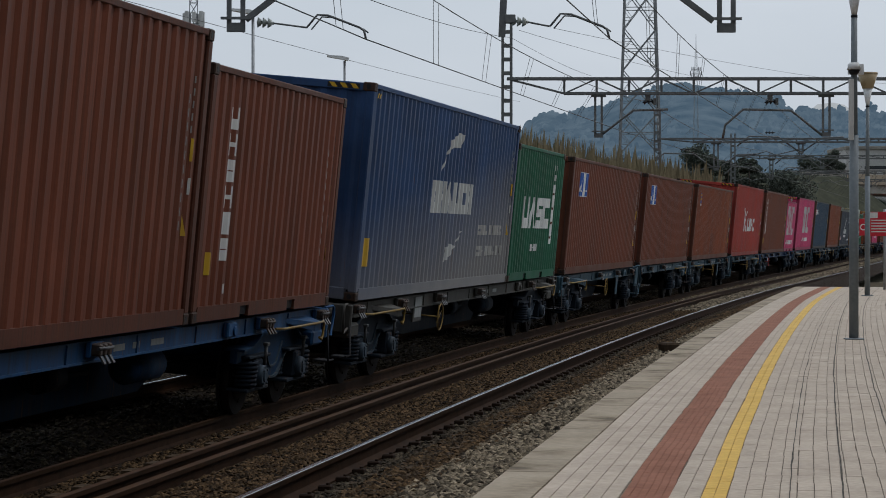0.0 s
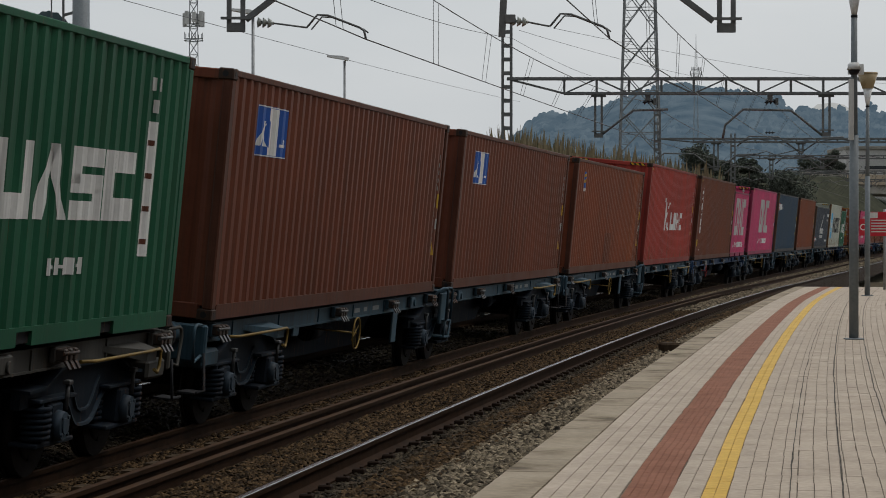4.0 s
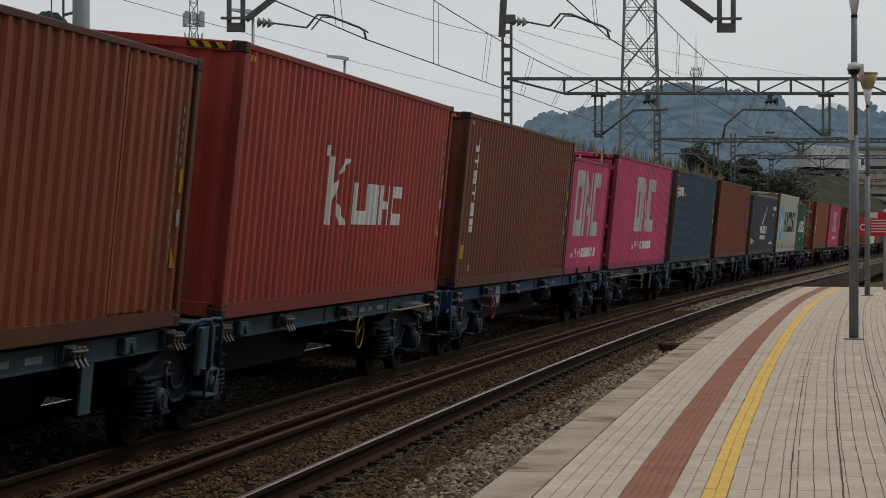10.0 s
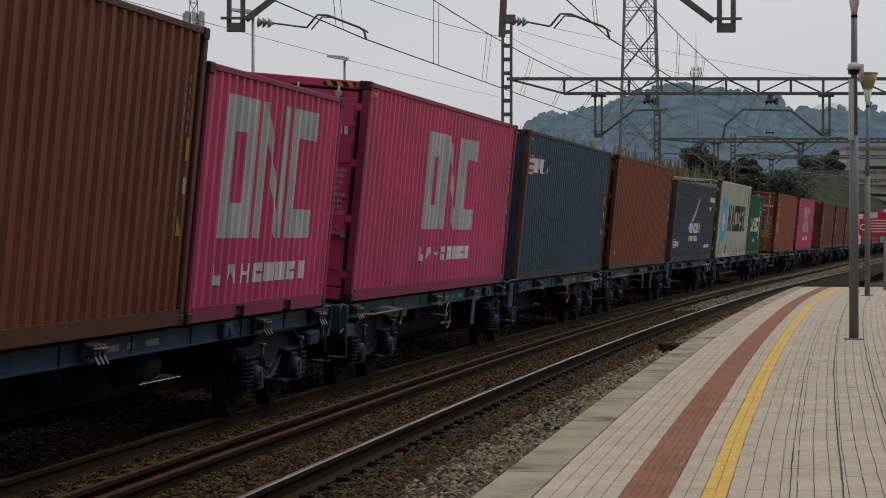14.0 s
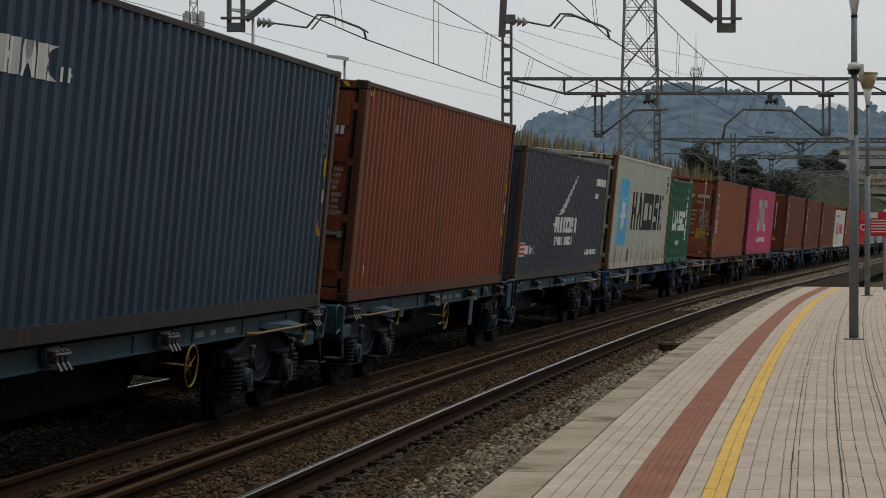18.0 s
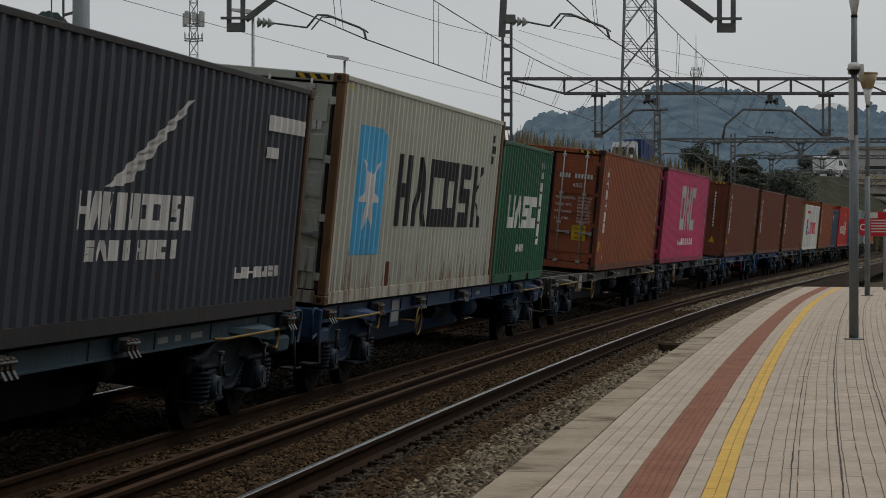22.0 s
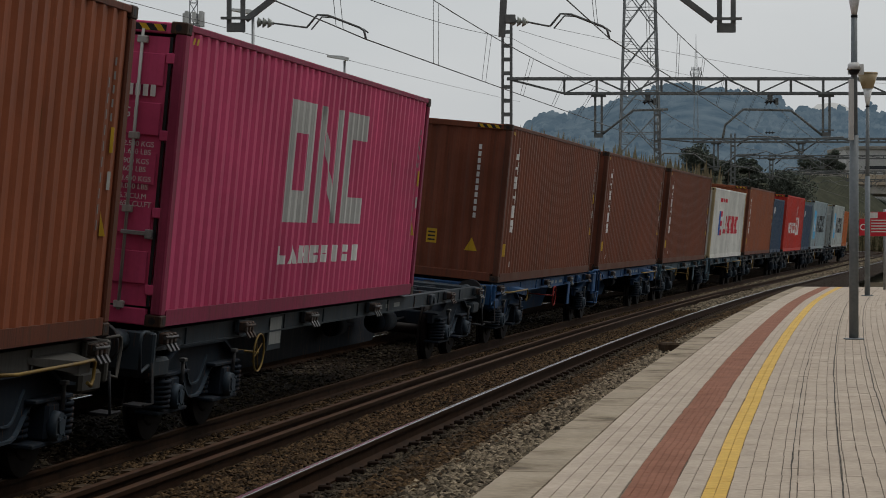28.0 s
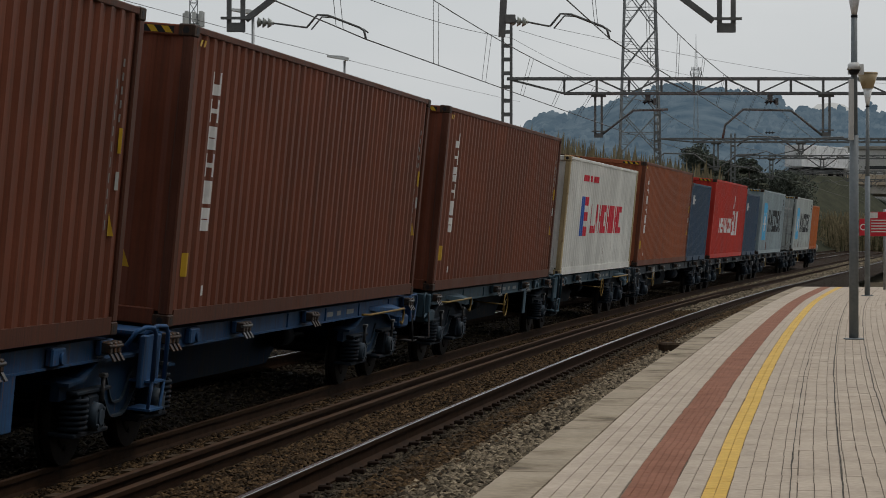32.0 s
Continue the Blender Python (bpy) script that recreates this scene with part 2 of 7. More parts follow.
def rough_mat(name, stops, scale=6.0, rough=0.85, bump=0.4, dist=0.01, stretch=(1, 1, 1), metal=0.0, rand=0.0, gloss=None):
    """A mottled surface: colour from two scales of noise, with fine relief."""
    m, n, l, b = nodes_of(name)
    t = tex(n, l, "ShaderNodeTexNoise", scale, stretch, detail=6)
    g = tex(n, l, "ShaderNodeTexNoise", scale * 9, stretch, detail=3)
    c = ramp(n, l, t.outputs["Fac"], stops)
    c = mix(n, l, 0.5, c, ramp(n, l, g.outputs["Fac"], [(0.3, (0.55, 0.55, 0.55)), (0.75, (1, 1, 1))]), "MULTIPLY")
    if rand > 0:
        info = n.new("ShaderNodeObjectInfo")
        geo = n.new("ShaderNodeNewGeometry")
        add = n.new("ShaderNodeMath")
        l.new(info.outputs["Random"], add.inputs[0])
        l.new(geo.outputs["Random Per Island"], add.inputs[1])
        fr = n.new("ShaderNodeMath")
        fr.operation = "FRACT"
        l.new(add.outputs[0], fr.inputs[0])
        v = ramp(n, l, fr.outputs[0], [(0.0, (1 - rand,) * 3), (1.0, (1, 1, 1))])
        c = mix(n, l, 1.0, c, v, "MULTIPLY")
    l.new(c, b.inputs["Base Color"])
    b.inputs["Roughness"].default_value = rough
    b.inputs["Metallic"].default_value = metal
    b.inputs["Specular IOR Level"].default_value = gloss if gloss is not None else (0.08 if rough > 0.72 else 0.3)
    relief(n, l, b, g.outputs["Fac"], bump, dist)
    return m


M_STEEL_DARK = paint("steel_dark", (0.02054, 0.02106, 0.0234), rust=0.35, dirt=0.4, rough=0.65, gloss=0.1)
# bogie grime and wheel steel, darkened further to paint in under-wagon shade
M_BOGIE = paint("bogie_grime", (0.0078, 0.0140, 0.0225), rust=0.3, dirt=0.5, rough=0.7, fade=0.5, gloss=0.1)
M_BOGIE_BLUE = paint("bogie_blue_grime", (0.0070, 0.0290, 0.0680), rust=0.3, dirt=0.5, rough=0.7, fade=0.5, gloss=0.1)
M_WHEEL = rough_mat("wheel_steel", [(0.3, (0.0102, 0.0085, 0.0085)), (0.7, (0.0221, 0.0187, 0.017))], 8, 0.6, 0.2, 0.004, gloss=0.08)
M_BLUE = paint("wagon_blue", (0.0140, 0.0655, 0.1648), rust=0.35, dirt=0.8, rough=0.6)
M_GREYBLUE = paint("wagon_grey_blue", (0.034, 0.073, 0.100), rust=0.35, dirt=0.8, rough=0.6)
M_DARKBLUE = paint("wagon_dark_blue", (0.0170, 0.0500, 0.1130), rust=0.35, dirt=0.8, rough=0.6)
M_GREYWAGON = paint("wagon_dusty_grey", (0.060, 0.058, 0.051), rust=0.35, dirt=0.8, rough=0.65)
M_YELLOW = paint("yellow_paint", (0.4960, 0.3040, 0.0160), rust=0.2, dirt=0.3)
M_LEVER = paint("dirty_yellow_paint", (0.2046, 0.1302, 0.0279), rust=0.35, dirt=0.6)
M_AXLE_COVER = paint("dusty_axle_cover", (0.022, 0.037, 0.053), rust=0.25, dirt=0.5, rough=0.6, fade=0.5)
M_SILVER = rough_mat("worn_bare_steel", [(0.3, (0.05, 0.048, 0.046)), (0.7, (0.12, 0.12, 0.12))], 7, 0.5, 0.2, 0.004, metal=0.3)
M_REDPAINT = paint("red_paint", (0.2310, 0.0165, 0.0165), dirt=0.2)
M_WHITE = paint("white_paint", (0.62, 0.62, 0.6), dirt=0.3)
M_BLACK = paint("black_paint", (0.012, 0.012, 0.014), dirt=0.1)
M_GALV = rough_mat("galvanised_steel", [(0.3, (0.22, 0.235, 0.24)), (0.7, (0.34, 0.35, 0.355))], 5, 0.5, 0.08, 0.002, metal=0.35)
M_MAST = rough_mat("mast_steel", [(0.3, (0.12, 0.125, 0.125)), (0.7, (0.2, 0.205, 0.2))], 4, 0.6, 0.1, 0.003)
M_WIRE = rough_mat("copper_wire", [(0.3, (0.05, 0.05, 0.05)), (0.7, (0.08, 0.075, 0.07))], 3, 0.5, 0.0)
M_INSUL = rough_mat("porcelain_insulator", [(0.3, (0.30, 0.32, 0.28)), (0.7, (0.4, 0.42, 0.38))], 6, 0.3, 0.02)
M_POLE = rough_mat("painted_lamp_post", [(0.3, (0.1562, 0.1812, 0.1938)), (0.7, (0.2063, 0.2313, 0.2438))], 3, 0.55, 0.06, 0.002)

# ---- the train: containers and wagons, listed from the head of the train backwards ----
HALF_W = 1.219
FLOOR_Z = 1.17
LEN = {40: 11.92, 20: 5.95}
GAPS = [1.50, 1.36, 1.40, 1.40, 1.47, 1.49, 1.42] + [1.512] * 15


PASSAGE = [(0, 120.69), (2, 107.73), (4, 94.70), (6, 81.55), (8, 68.29), (10, 54.97), (12, 41.62), (14, 28.23), (16, 14.77), (18, 1.16), (20, -12.70), (22, -26.93), (24, -41.63), (26, -56.85), (28, -72.61), (30, -88.83), (32, -105.39)]


def travel(t):
    """Where the datum of the train stands along the line at t seconds: a steady pull that slowly gains speed."""
    n = len(PASSAGE)
    k = max(i for i in range(n - 1) if PASSAGE[i][0] <= max(t, 0))

    def slope(i):
        a, b = max(i - 1, 0), min(i + 1, n - 1)
        return (PASSAGE[b][1] - PASSAGE[a][1]) / (PASSAGE[b][0] - PASSAGE[a][0])
    (t0, y0), (t1, y1) = PASSAGE[k], PASSAGE[k + 1]
    h = t1 - t0
    u = (t - t0) / h
    return ((2 * u ** 3 - 3 * u ** 2 + 1) * y0 + (u ** 3 - 2 * u ** 2 + u) * h * slope(k) + (3 * u ** 2 - 2 * u ** 3) * y1 + (u ** 3 - u ** 2) * h * slope(k + 1))


KEY_TIMES = [0.5 * k for k in range(65)]
MOVERS = []


def wagon_pose(s_mid, pivots):
    """A rigid deck that rides on two bogies, near and far of its middle."""
    pa, pb = pivots
    a, b = on_line(s_mid + pa, cant=CANT), on_line(s_mid + pb, cant=CANT)
    p, q = a.translation, b.translation
    x = (q - p).normalized()
    z = (a.col[2].to_3d() + b.col[2].to_3d()).normalized()
    y = z.cross(x).normalized()
    z = x.cross(y)
    m = Matrix((x, y, z)).transposed().to_4x4()
    m.translation = p + x * (-pa)
    return m


# paint of the containers
PAINT = {
    "brown": paint("box_brown", (0.1614, 0.0505, 0.0270), rough=0.5, gloss=0.14, rust=0.1, dirt=0.55),
    "brown_dark": paint("box_dark_brown", (0.1556, 0.04784, 0.02542), rough=0.5, gloss=0.14, rust=0.15, dirt=0.55),
    "brown_red": paint("box_red_brown", (0.205, 0.0560, 0.0245), rough=0.5, gloss=0.14, rust=0.3, dirt=0.55),
    "brown_orange": paint("box_orange_brown", (0.262, 0.0790, 0.0360), rough=0.5, gloss=0.14, rust=0.1, dirt=0.3),
    "navy": paint("box_navy", (0.0255, 0.0592, 0.1428), rough=0.5, gloss=0.14, rust=0.1, dirt=0.3, fade=0.35, dust=(0.24, 0.225, 0.20)),
    "green": paint("box_green", (0.0151, 0.0943, 0.0490), rough=0.5, gloss=0.14, rust=0.05, dirt=0.35),
    "red": paint("box_red", (0.3420, 0.0504, 0.0378), rough=0.5, gloss=0.14, rust=0.4, dirt=0.45, foot=0.45),
    "scarlet": paint("box_scarlet", (0.45, 0.035, 0.025), rough=0.5, gloss=0.14, rust=0.05, dirt=0.25),
    "pink": paint("box_magenta", (0.516, 0.066, 0.156), rough=0.5, gloss=0.14, rust=0.02, dirt=0.2),
    "slate": paint("box_slate", (0.0350, 0.0640, 0.1000), rough=0.5, gloss=0.14, rust=0.08, dirt=0.35),
    "charcoal": paint("box_charcoal", (0.0500, 0.0600, 0.0775), rough=0.5, gloss=0.14, rust=0.12, dirt=0.4),
    "grey": paint("box_pale_grey", (0.43, 0.442, 0.375), rough=0.5, gloss=0.14, rust=0.4, dirt=0.07, fade=0.12, foot=0.62),
    "grey_blue": paint("box_grey_blue", (0.27, 0.33, 0.35), rough=0.5, gloss=0.14, rust=0.1, dirt=0.3),
    "grey_pale": paint("box_weathered_grey", (0.40, 0.435, 0.42), rough=0.5, gloss=0.14, rust=0.3, dirt=0.35, foot=0.4),
    "white": paint("box_white", (0.64, 0.635, 0.59), rough=0.5, gloss=0.14, rust=0.3, dirt=0.25),
    "darkblue": paint("box_dark_blue", (0.035, 0.065, 0.11), rough=0.5, gloss=0.14, rust=0.1, dirt=0.3),
    "orange": paint("box_orange", (0.4160, 0.1040, 0.0200), rough=0.5, gloss=0.14, rust=0.05, dirt=0.3),
    "stained_post": paint("box_stained_post", (0.42, 0.33, 0.18), rust=0.6, dirt=0.4, rough=0.7),
    "rusty_post": paint("box_rusty_post", (0.15, 0.085, 0.04), rust=0.75, dirt=0.4, rough=0.7),
    "brown_post": paint("box_brown_post", (0.10, 0.062, 0.038), rust=0.45, dirt=0.4, rough=0.7),
}
POSTS = {"white": "stained_post", "grey": "rusty_post", "charcoal": "brown_post", "slate": "brown_post"}
M_WORN_BROWN = paint("worn_brown_rail", (0.105, 0.040, 0.025), rust=0.35, dirt=0.8, gloss=0.1)
M_WORN_RED = paint("worn_red_rail", (0.22, 0.036, 0.028), rust=0.4, dirt=0.8, gloss=0.1)
M_WORN_GREY = paint("worn_grey_rail", (0.040, 0.040, 0.042), rust=0.45, dirt=0.8, gloss=0.1)
M_WORN_PINK = paint("worn_magenta_rail", (0.25, 0.036, 0.078), rust=0.2, dirt=0.6, gloss=0.1)
M_WORN_ORANGE = paint("worn_orange_rail", (0.135, 0.045, 0.026), rust=0.35, dirt=0.8, gloss=0.1)
M_CASTING = paint("worn_casting", (0.052, 0.031, 0.022), rust=0.5, dirt=0.6, gloss=0.1)
WORN_RAIL = {"slate": M_WORN_GREY, "charcoal": M_WORN_GREY, "pink": M_WORN_PINK, "brown": M_WORN_BROWN, "brown_dark": M_WORN_BROWN, "brown_red": M_WORN_BROWN, "brown_orange": M_WORN_ORANGE, "red": M_WORN_RED}
PITCH = 0.278
OUT, DEEP = 0.006, 0.036


def profile(x, half):
    """Depth of the corrugation behind the frame's face at x."""
    u = ((x + half) / PITCH) % 1.0
    a, b, c = 0.26, 0.5, 0.76
    if u < a:
        return OUT
    if u < b:
        return OUT + (DEEP - OUT) * (u - a) / (b - a)
    if u < c:
        return DEEP
    return DEEP - (DEEP - OUT) * (u - c) / (1 - c)


def breaks(x0, x1, half):
    xs = [x0]
    k = math.floor((x0 + half) / PITCH)
    while True:
        for u in (0, 0.26, 0.5, 0.76):
            x = -half + (k + u) * PITCH
            if x >= x1 - 1e-4:
                return xs + [x1]
            if x > x0 + 1e-4:
                xs.append(x)
        k += 1


def corrugated(x0, x1, z0, z1, half, place):
    """A folded sheet; place(x, depth, z) puts it on its wall."""
    m = Mesh()
    xs = breaks(x0, x1, half)
    v = [place(x, profile(x, half), z) for x in xs for z in (z0, z1)]
    f = [(2 * i, 2 * i + 2, 2 * i + 3, 2 * i + 1) for i in range(len(xs) - 1)]
    return m.add(v, f)


def decal(shapes, half, place, lift=0.003):
    """Paint laid over the folds: convex outlines of (x, z)."""
    m = Mesh()
    for poly in shapes:
        px = sorted({round(p[0], 4) for p in poly})
        xs = sorted(set(px) | {x for x in breaks(px[0], px[-1], half)})
        n = len(poly)

        def span(x):
            zs = []
            for i in range(n):
                (ax, az), (bx, bz) = poly[i], poly[(i + 1) % n]
                if abs(bx - ax) < 1e-6:
                    if abs(x - ax) < 1e-5:
                        zs += [az, bz]
                elif min(ax, bx) - 1e-5 <= x <= max(ax, bx) + 1e-5:
                    zs.append(az + (bz - az) * (x - ax) / (bx - ax))
            return (min(zs), max(zs)) if zs else None
        for xa, xb in zip(xs[:-1], xs[1:]):
            if xb - xa < 1e-5:
                continue
            e = min(1e-4, (xb - xa) / 10)
            sa, sb = span(xa + e), span(xb - e)
            if sa and sb:
                v = [place(xa, profile(xa, half) - lift, sa[0]), place(xb, profile(xb, half) - lift, sb[0]),
                     place(xb, profile(xb, half) - lift, sb[1]), place(xa, profile(xa, half) - lift, sa[1])]
                m.add(v, [(0, 1, 2, 3)])
    return m


def rect(x, z, w, h, skew=0.0):
    return [(x, z), (x + w, z), (x + w + skew, z + h), (x + skew, z + h)]


def glyph(kind, x, z, w, h, t):
    """Plain blocks of the size and weight of a painted mark."""
    if kind == "frame":
        return [rect(x, z, t, h), rect(x + w - t, z, t, h), rect(x + t, z, w - 2 * t, t), rect(x + t, z + h - t, w - 2 * t, t)]
    if kind == "bars":
        return [rect(x, z, t, h), rect(x + w - t, z, t, h), rect(x + t, z + h * 0.4, w - 2 * t, h * 0.2)]
    if kind == "zig":
        q = t * 0.72
        return [rect(x, z, q, h), rect(x + w - q, z, q, h), [(x + w - q - 0.01, z), (x + w - q * 0.4, z), (x + q + 0.01, z + h), (x + q * 0.4, z + h)]]
    if kind == "comb":
        return [rect(x, z, t, h), rect(x + t, z, w - t, t * 0.9), rect(x + t, z + h - t * 0.9, w - t, t * 0.9)]
    if kind == "hook":
        return [rect(x, z, t, h), rect(x + t, z, w - t, t)]
    if kind == "cup":
        return [rect(x, z, t, h), rect(x + w - t, z, t, h), rect(x + t, z, w - 2 * t, t)]
    if kind == "peak":
        return [[(x, z), (x + t, z), (x + w / 2 + t / 2, z + h), (x + w / 2 - t / 2, z + h)], [(x + w - t, z), (x + w, z), (x + w / 2 + t / 2, z + h), (x + w / 2 - t / 2, z + h)]]
    if kind == "ess":
        return [rect(x, z, w, t * 0.8), rect(x, z + h / 2 - t * 0.4, w, t * 0.8), rect(x, z + h - t * 0.8, w, t * 0.8), rect(x, z + h / 2, t, h / 2 - t * 0.8), rect(x + w - t, z + t * 0.8, t, h / 2 - t)]
    if kind == "fork":
        return [rect(x, z, t, h), [(x + t, z + h * 0.34), (x + t, z + h * 0.6), (x + w, z + h), (x + w - t, z + h)], [(x + t, z + h * 0.6), (x + t * 1.35, z + h * 0.44), (x + w, z), (x + w - t * 1.1, z)]]
    if kind == "bar":
        return [rect(x, z, w, h)]
    return [rect(x, z, w, h)]


def row_of(kinds, x, z, w, h, t, gap):
    out = []
    for k in kinds.split():
        out += glyph(k, x, z, w, h, t)
        x += w + gap
    return out


def clusters(shapes):
    """Groups of outlines that touch, each one painted block."""
    left, out = list(shapes), []
    span = lambda poly: (min(p[0] for p in poly) - 0.004, max(p[0] for p in poly) + 0.004, min(p[1] for p in poly) - 0.004, max(p[1] for p in poly) + 0.004)
    while left:
        group = [left.pop()]
        grown = True
        while grown:
            grown = False
            for q in list(left):
                b = span(q)
                if any(b[0] <= a[1] and a[0] <= b[1] and b[2] <= a[3] and a[2] <= b[3] for a in map(span, group)):
                    group.append(q)
                    left.remove(q)
                    grown = True
        out.append(group)
    return out


def column_of(n, x, z, w, h, step, seed):
    """A painted word that runs down the wall: blocks under each other."""
    r = random.Random(seed)
    kinds = ["hook", "comb", "bars", "bar", "cup", "frame", "ess"]
    out = []
    for i in range(n):
        out += glyph(r.choice(kinds), x, z - i * step, w, h, w * 0.34)
    return out


def door_end(box, mat, hh, L, seed, lettered):
    """The two doors with their bars; they close the end that faces the viewer."""
    xe = -L / 2
    for sgn in (-1, 1):
        y0, y1 = (0.012, HALF_W - 0.13) if sgn > 0 else (-HALF_W + 0.13, -0.012)
        m = Mesh().box(xe + 0.035, xe + 0.06, y0, y1, 0.19, hh - 0.15)
        panels = []
        for k in range(5):
            z = 0.30 + k * (hh - 0.55) / 5
            panels.append(Mesh().box(xe + 0.012, xe + 0.04, y0 + 0.06, y1 - 0.06, z + 0.10, z + (hh - 0.55) / 5 - 0.06, 0.015))
        leaf = part("door", m, mat, box)
        for q in panels:
            part("door_panel", q, mat, leaf)
        g = Mesh().box(xe + 0.02, xe + 0.035, y0 - 0.0, y0 + 0.03, 0.19, hh - 0.15).box(xe + 0.02, xe + 0.035, y1 - 0.03, y1, 0.19, hh - 0.15)
        part("rubber_seal", g, M_BLACK, leaf)
        for fy in (0.27, 0.78):
            yb = y0 + (y1 - y0) * fy
            b = Mesh().cyl((xe - 0.012, yb, 0.14), (xe - 0.012, yb, hh - 0.09), 0.017, n=8)
            for z in (0.19, hh * 0.38, hh * 0.62, hh - 0.19):
                b.box(xe - 0.03, xe + 0.03, yb - 0.05, yb + 0.05, z - 0.035, z + 0.035, 0.008)
            part("locking_bar", b, M_BAR, leaf)
            hd = Mesh().box(xe - 0.03, xe - 0.012, yb - 0.27, yb + 0.04, 0.86, 0.90, 0.006).box(xe - 0.035, xe + 0.02, yb - 0.27, yb - 0.2, 0.83, 0.92, 0.006)
            part("door_handle", hd, M_GALV, leaf)
        for k in range(4):
            z = 0.35 + k * (hh - 0.7) / 3
            ye = y1 if sgn > 0 else y0
            part("hinge", Mesh().box(xe + 0.005, xe + 0.05, ye - 0.05, ye + 0.05, z - 0.05, z + 0.05, 0.008), mat, leaf)
    if lettered:
        yl = -0.12
        mk = Mesh()
        for k in range(4):
            mk.box(xe + 0.006, xe + 0.012, yl - 0.05 - k * 0.07 - 0.045, yl - 0.05 - k * 0.07, hh - 0.72, hh - 0.61)
        for k in range(6):
            mk.box(xe + 0.006, xe + 0.012, yl - 0.42 - k * 0.075 - 0.05, yl - 0.42 - k * 0.075, hh - 0.72, hh - 0.61)
        part("stencil", mk, M_WHITE, box)
        rows = [("MAXGROSS", "32.500 KGS"), ("", "71.650 LBS"), ("TARE WT.", "3.900 KGS"), ("", "8.600 LBS"),
                ("PAYLOAD", "28.600 KGS"), ("", "63.050 LBS"), ("CU. CAP.", "76.3 CU.M"), ("", "2.695 CU.FT")]
        for k, (word, value) in enumerate(rows):
            z = hh - 1.20 - (k // 2) * 0.165
            if word:
                letters(word, 0.092, M_WHITE, box, Matrix.Translation((xe + 0.008, -0.12, z - 0.03)) @ FACE_END)
            letters(value, 0.070, M_WHITE, box, Matrix.Translation((xe + 0.008, -0.66, z - (k % 2) * 0.075)) @ FACE_END)
        if mat.name.startswith("box_orange"):
            cp = part("caution_plate", Mesh().box(xe + 0.002, xe + 0.008, -0.92, -0.58, 0.70, 1.06), M_YELLOW, box)
            for k, line in enumerate(("CAUTION", "  9'6\"", "  HIGH")):
                letters(line, 0.085, M_BLACK, cp, Matrix.Translation((xe - 0.002, -0.60, 0.95 - k * 0.11)) @ FACE_END)
            part("warning_triangle", Mesh().add([(xe + 0.006, 0.62, 0.92), (xe + 0.006, 0.36, 0.92), (xe + 0.006, 0.49, 1.15)], [(0, 1, 2)]), M_YELLOW, box)
            part("grey_plate", Mesh().box(xe + 0.002, xe + 0.008, 0.92, 1.08, 0.86, 1.18), M_MARK_FADED, box)
            part("white_disc", Mesh().ring((0, 0, 0), 0.07, 0.02), M_WHITE, box).matrix_basis = Matrix.Translation((xe + 0.01, 0.32, hh - 0.62)) @ Matrix.Rotation(radians(90), 4, "Z")
        letters("45G1", 0.14, M_WHITE, box, Matrix.Translation((xe + 0.008, -0.5, hh - 0.93)) @ FACE_END)


M_BAR = paint("dull_galvanised_bar", (0.36, 0.35, 0.33), rust=0.3, dirt=0.4, rough=0.5)
FACE_END = Matrix(((0, 0, -1, 0), (-1, 0, 0, 0), (0, 1, 0, 0), (0, 0, 0, 1)))
FACE_SIDE = Matrix(((1, 0, 0, 0), (0, 0, -1, 0), (0, 1, 0, 0), (0, 0, 0, 1)))
LETTER_CACHE = {}


def letters(text, size, mat, parent, m, name="lettering"):
    key = (text, size, mat.name)
    if key not in LETTER_CACHE:
        cu = bpy.data.curves.new("lettering", "FONT")
        cu.body, cu.size, cu.extrude = text, size, 0.0008
        ob = bpy.data.objects.new("lettering", cu)
        scene.collection.objects.link(ob)
        dg = bpy.context.evaluated_depsgraph_get()
        me = bpy.data.meshes.new_from_object(ob.evaluated_get(dg))
        bpy.data.objects.remove(ob)
        me.materials.clear()
        me.materials.append(mat)
        LETTER_CACHE[key] = me
    o = new(name, LETTER_CACHE[key])
    if parent is not None:
        o.parent = parent
    o.matrix_basis = m
    return o


def hazard(box, xe, hh, sgn):
    """Yellow and black bands on the top header near both corners."""
    for side in (-1, 1):
        y0 = side * (HALF_W - 0.42) - 0.22
        band = part("hazard_band", Mesh().box(xe - 0.004, xe + 0.002, y0, y0 + 0.44, hh - 0.10, hh - 0.035), M_BLACK, box)
        for k in range(3):
            y = y0 + 0.01 + k * 0.145
            v = [(xe - 0.0055, y, hh - 0.098), (xe - 0.0055, y + 0.07, hh - 0.098), (xe - 0.0055, y + 0.12, hh - 0.037), (xe - 0.0055, y + 0.05, hh - 0.037)]
            part("yellow_stripe", Mesh().add(v, [(0, 1, 2, 3)]), M_YELLOW, band)


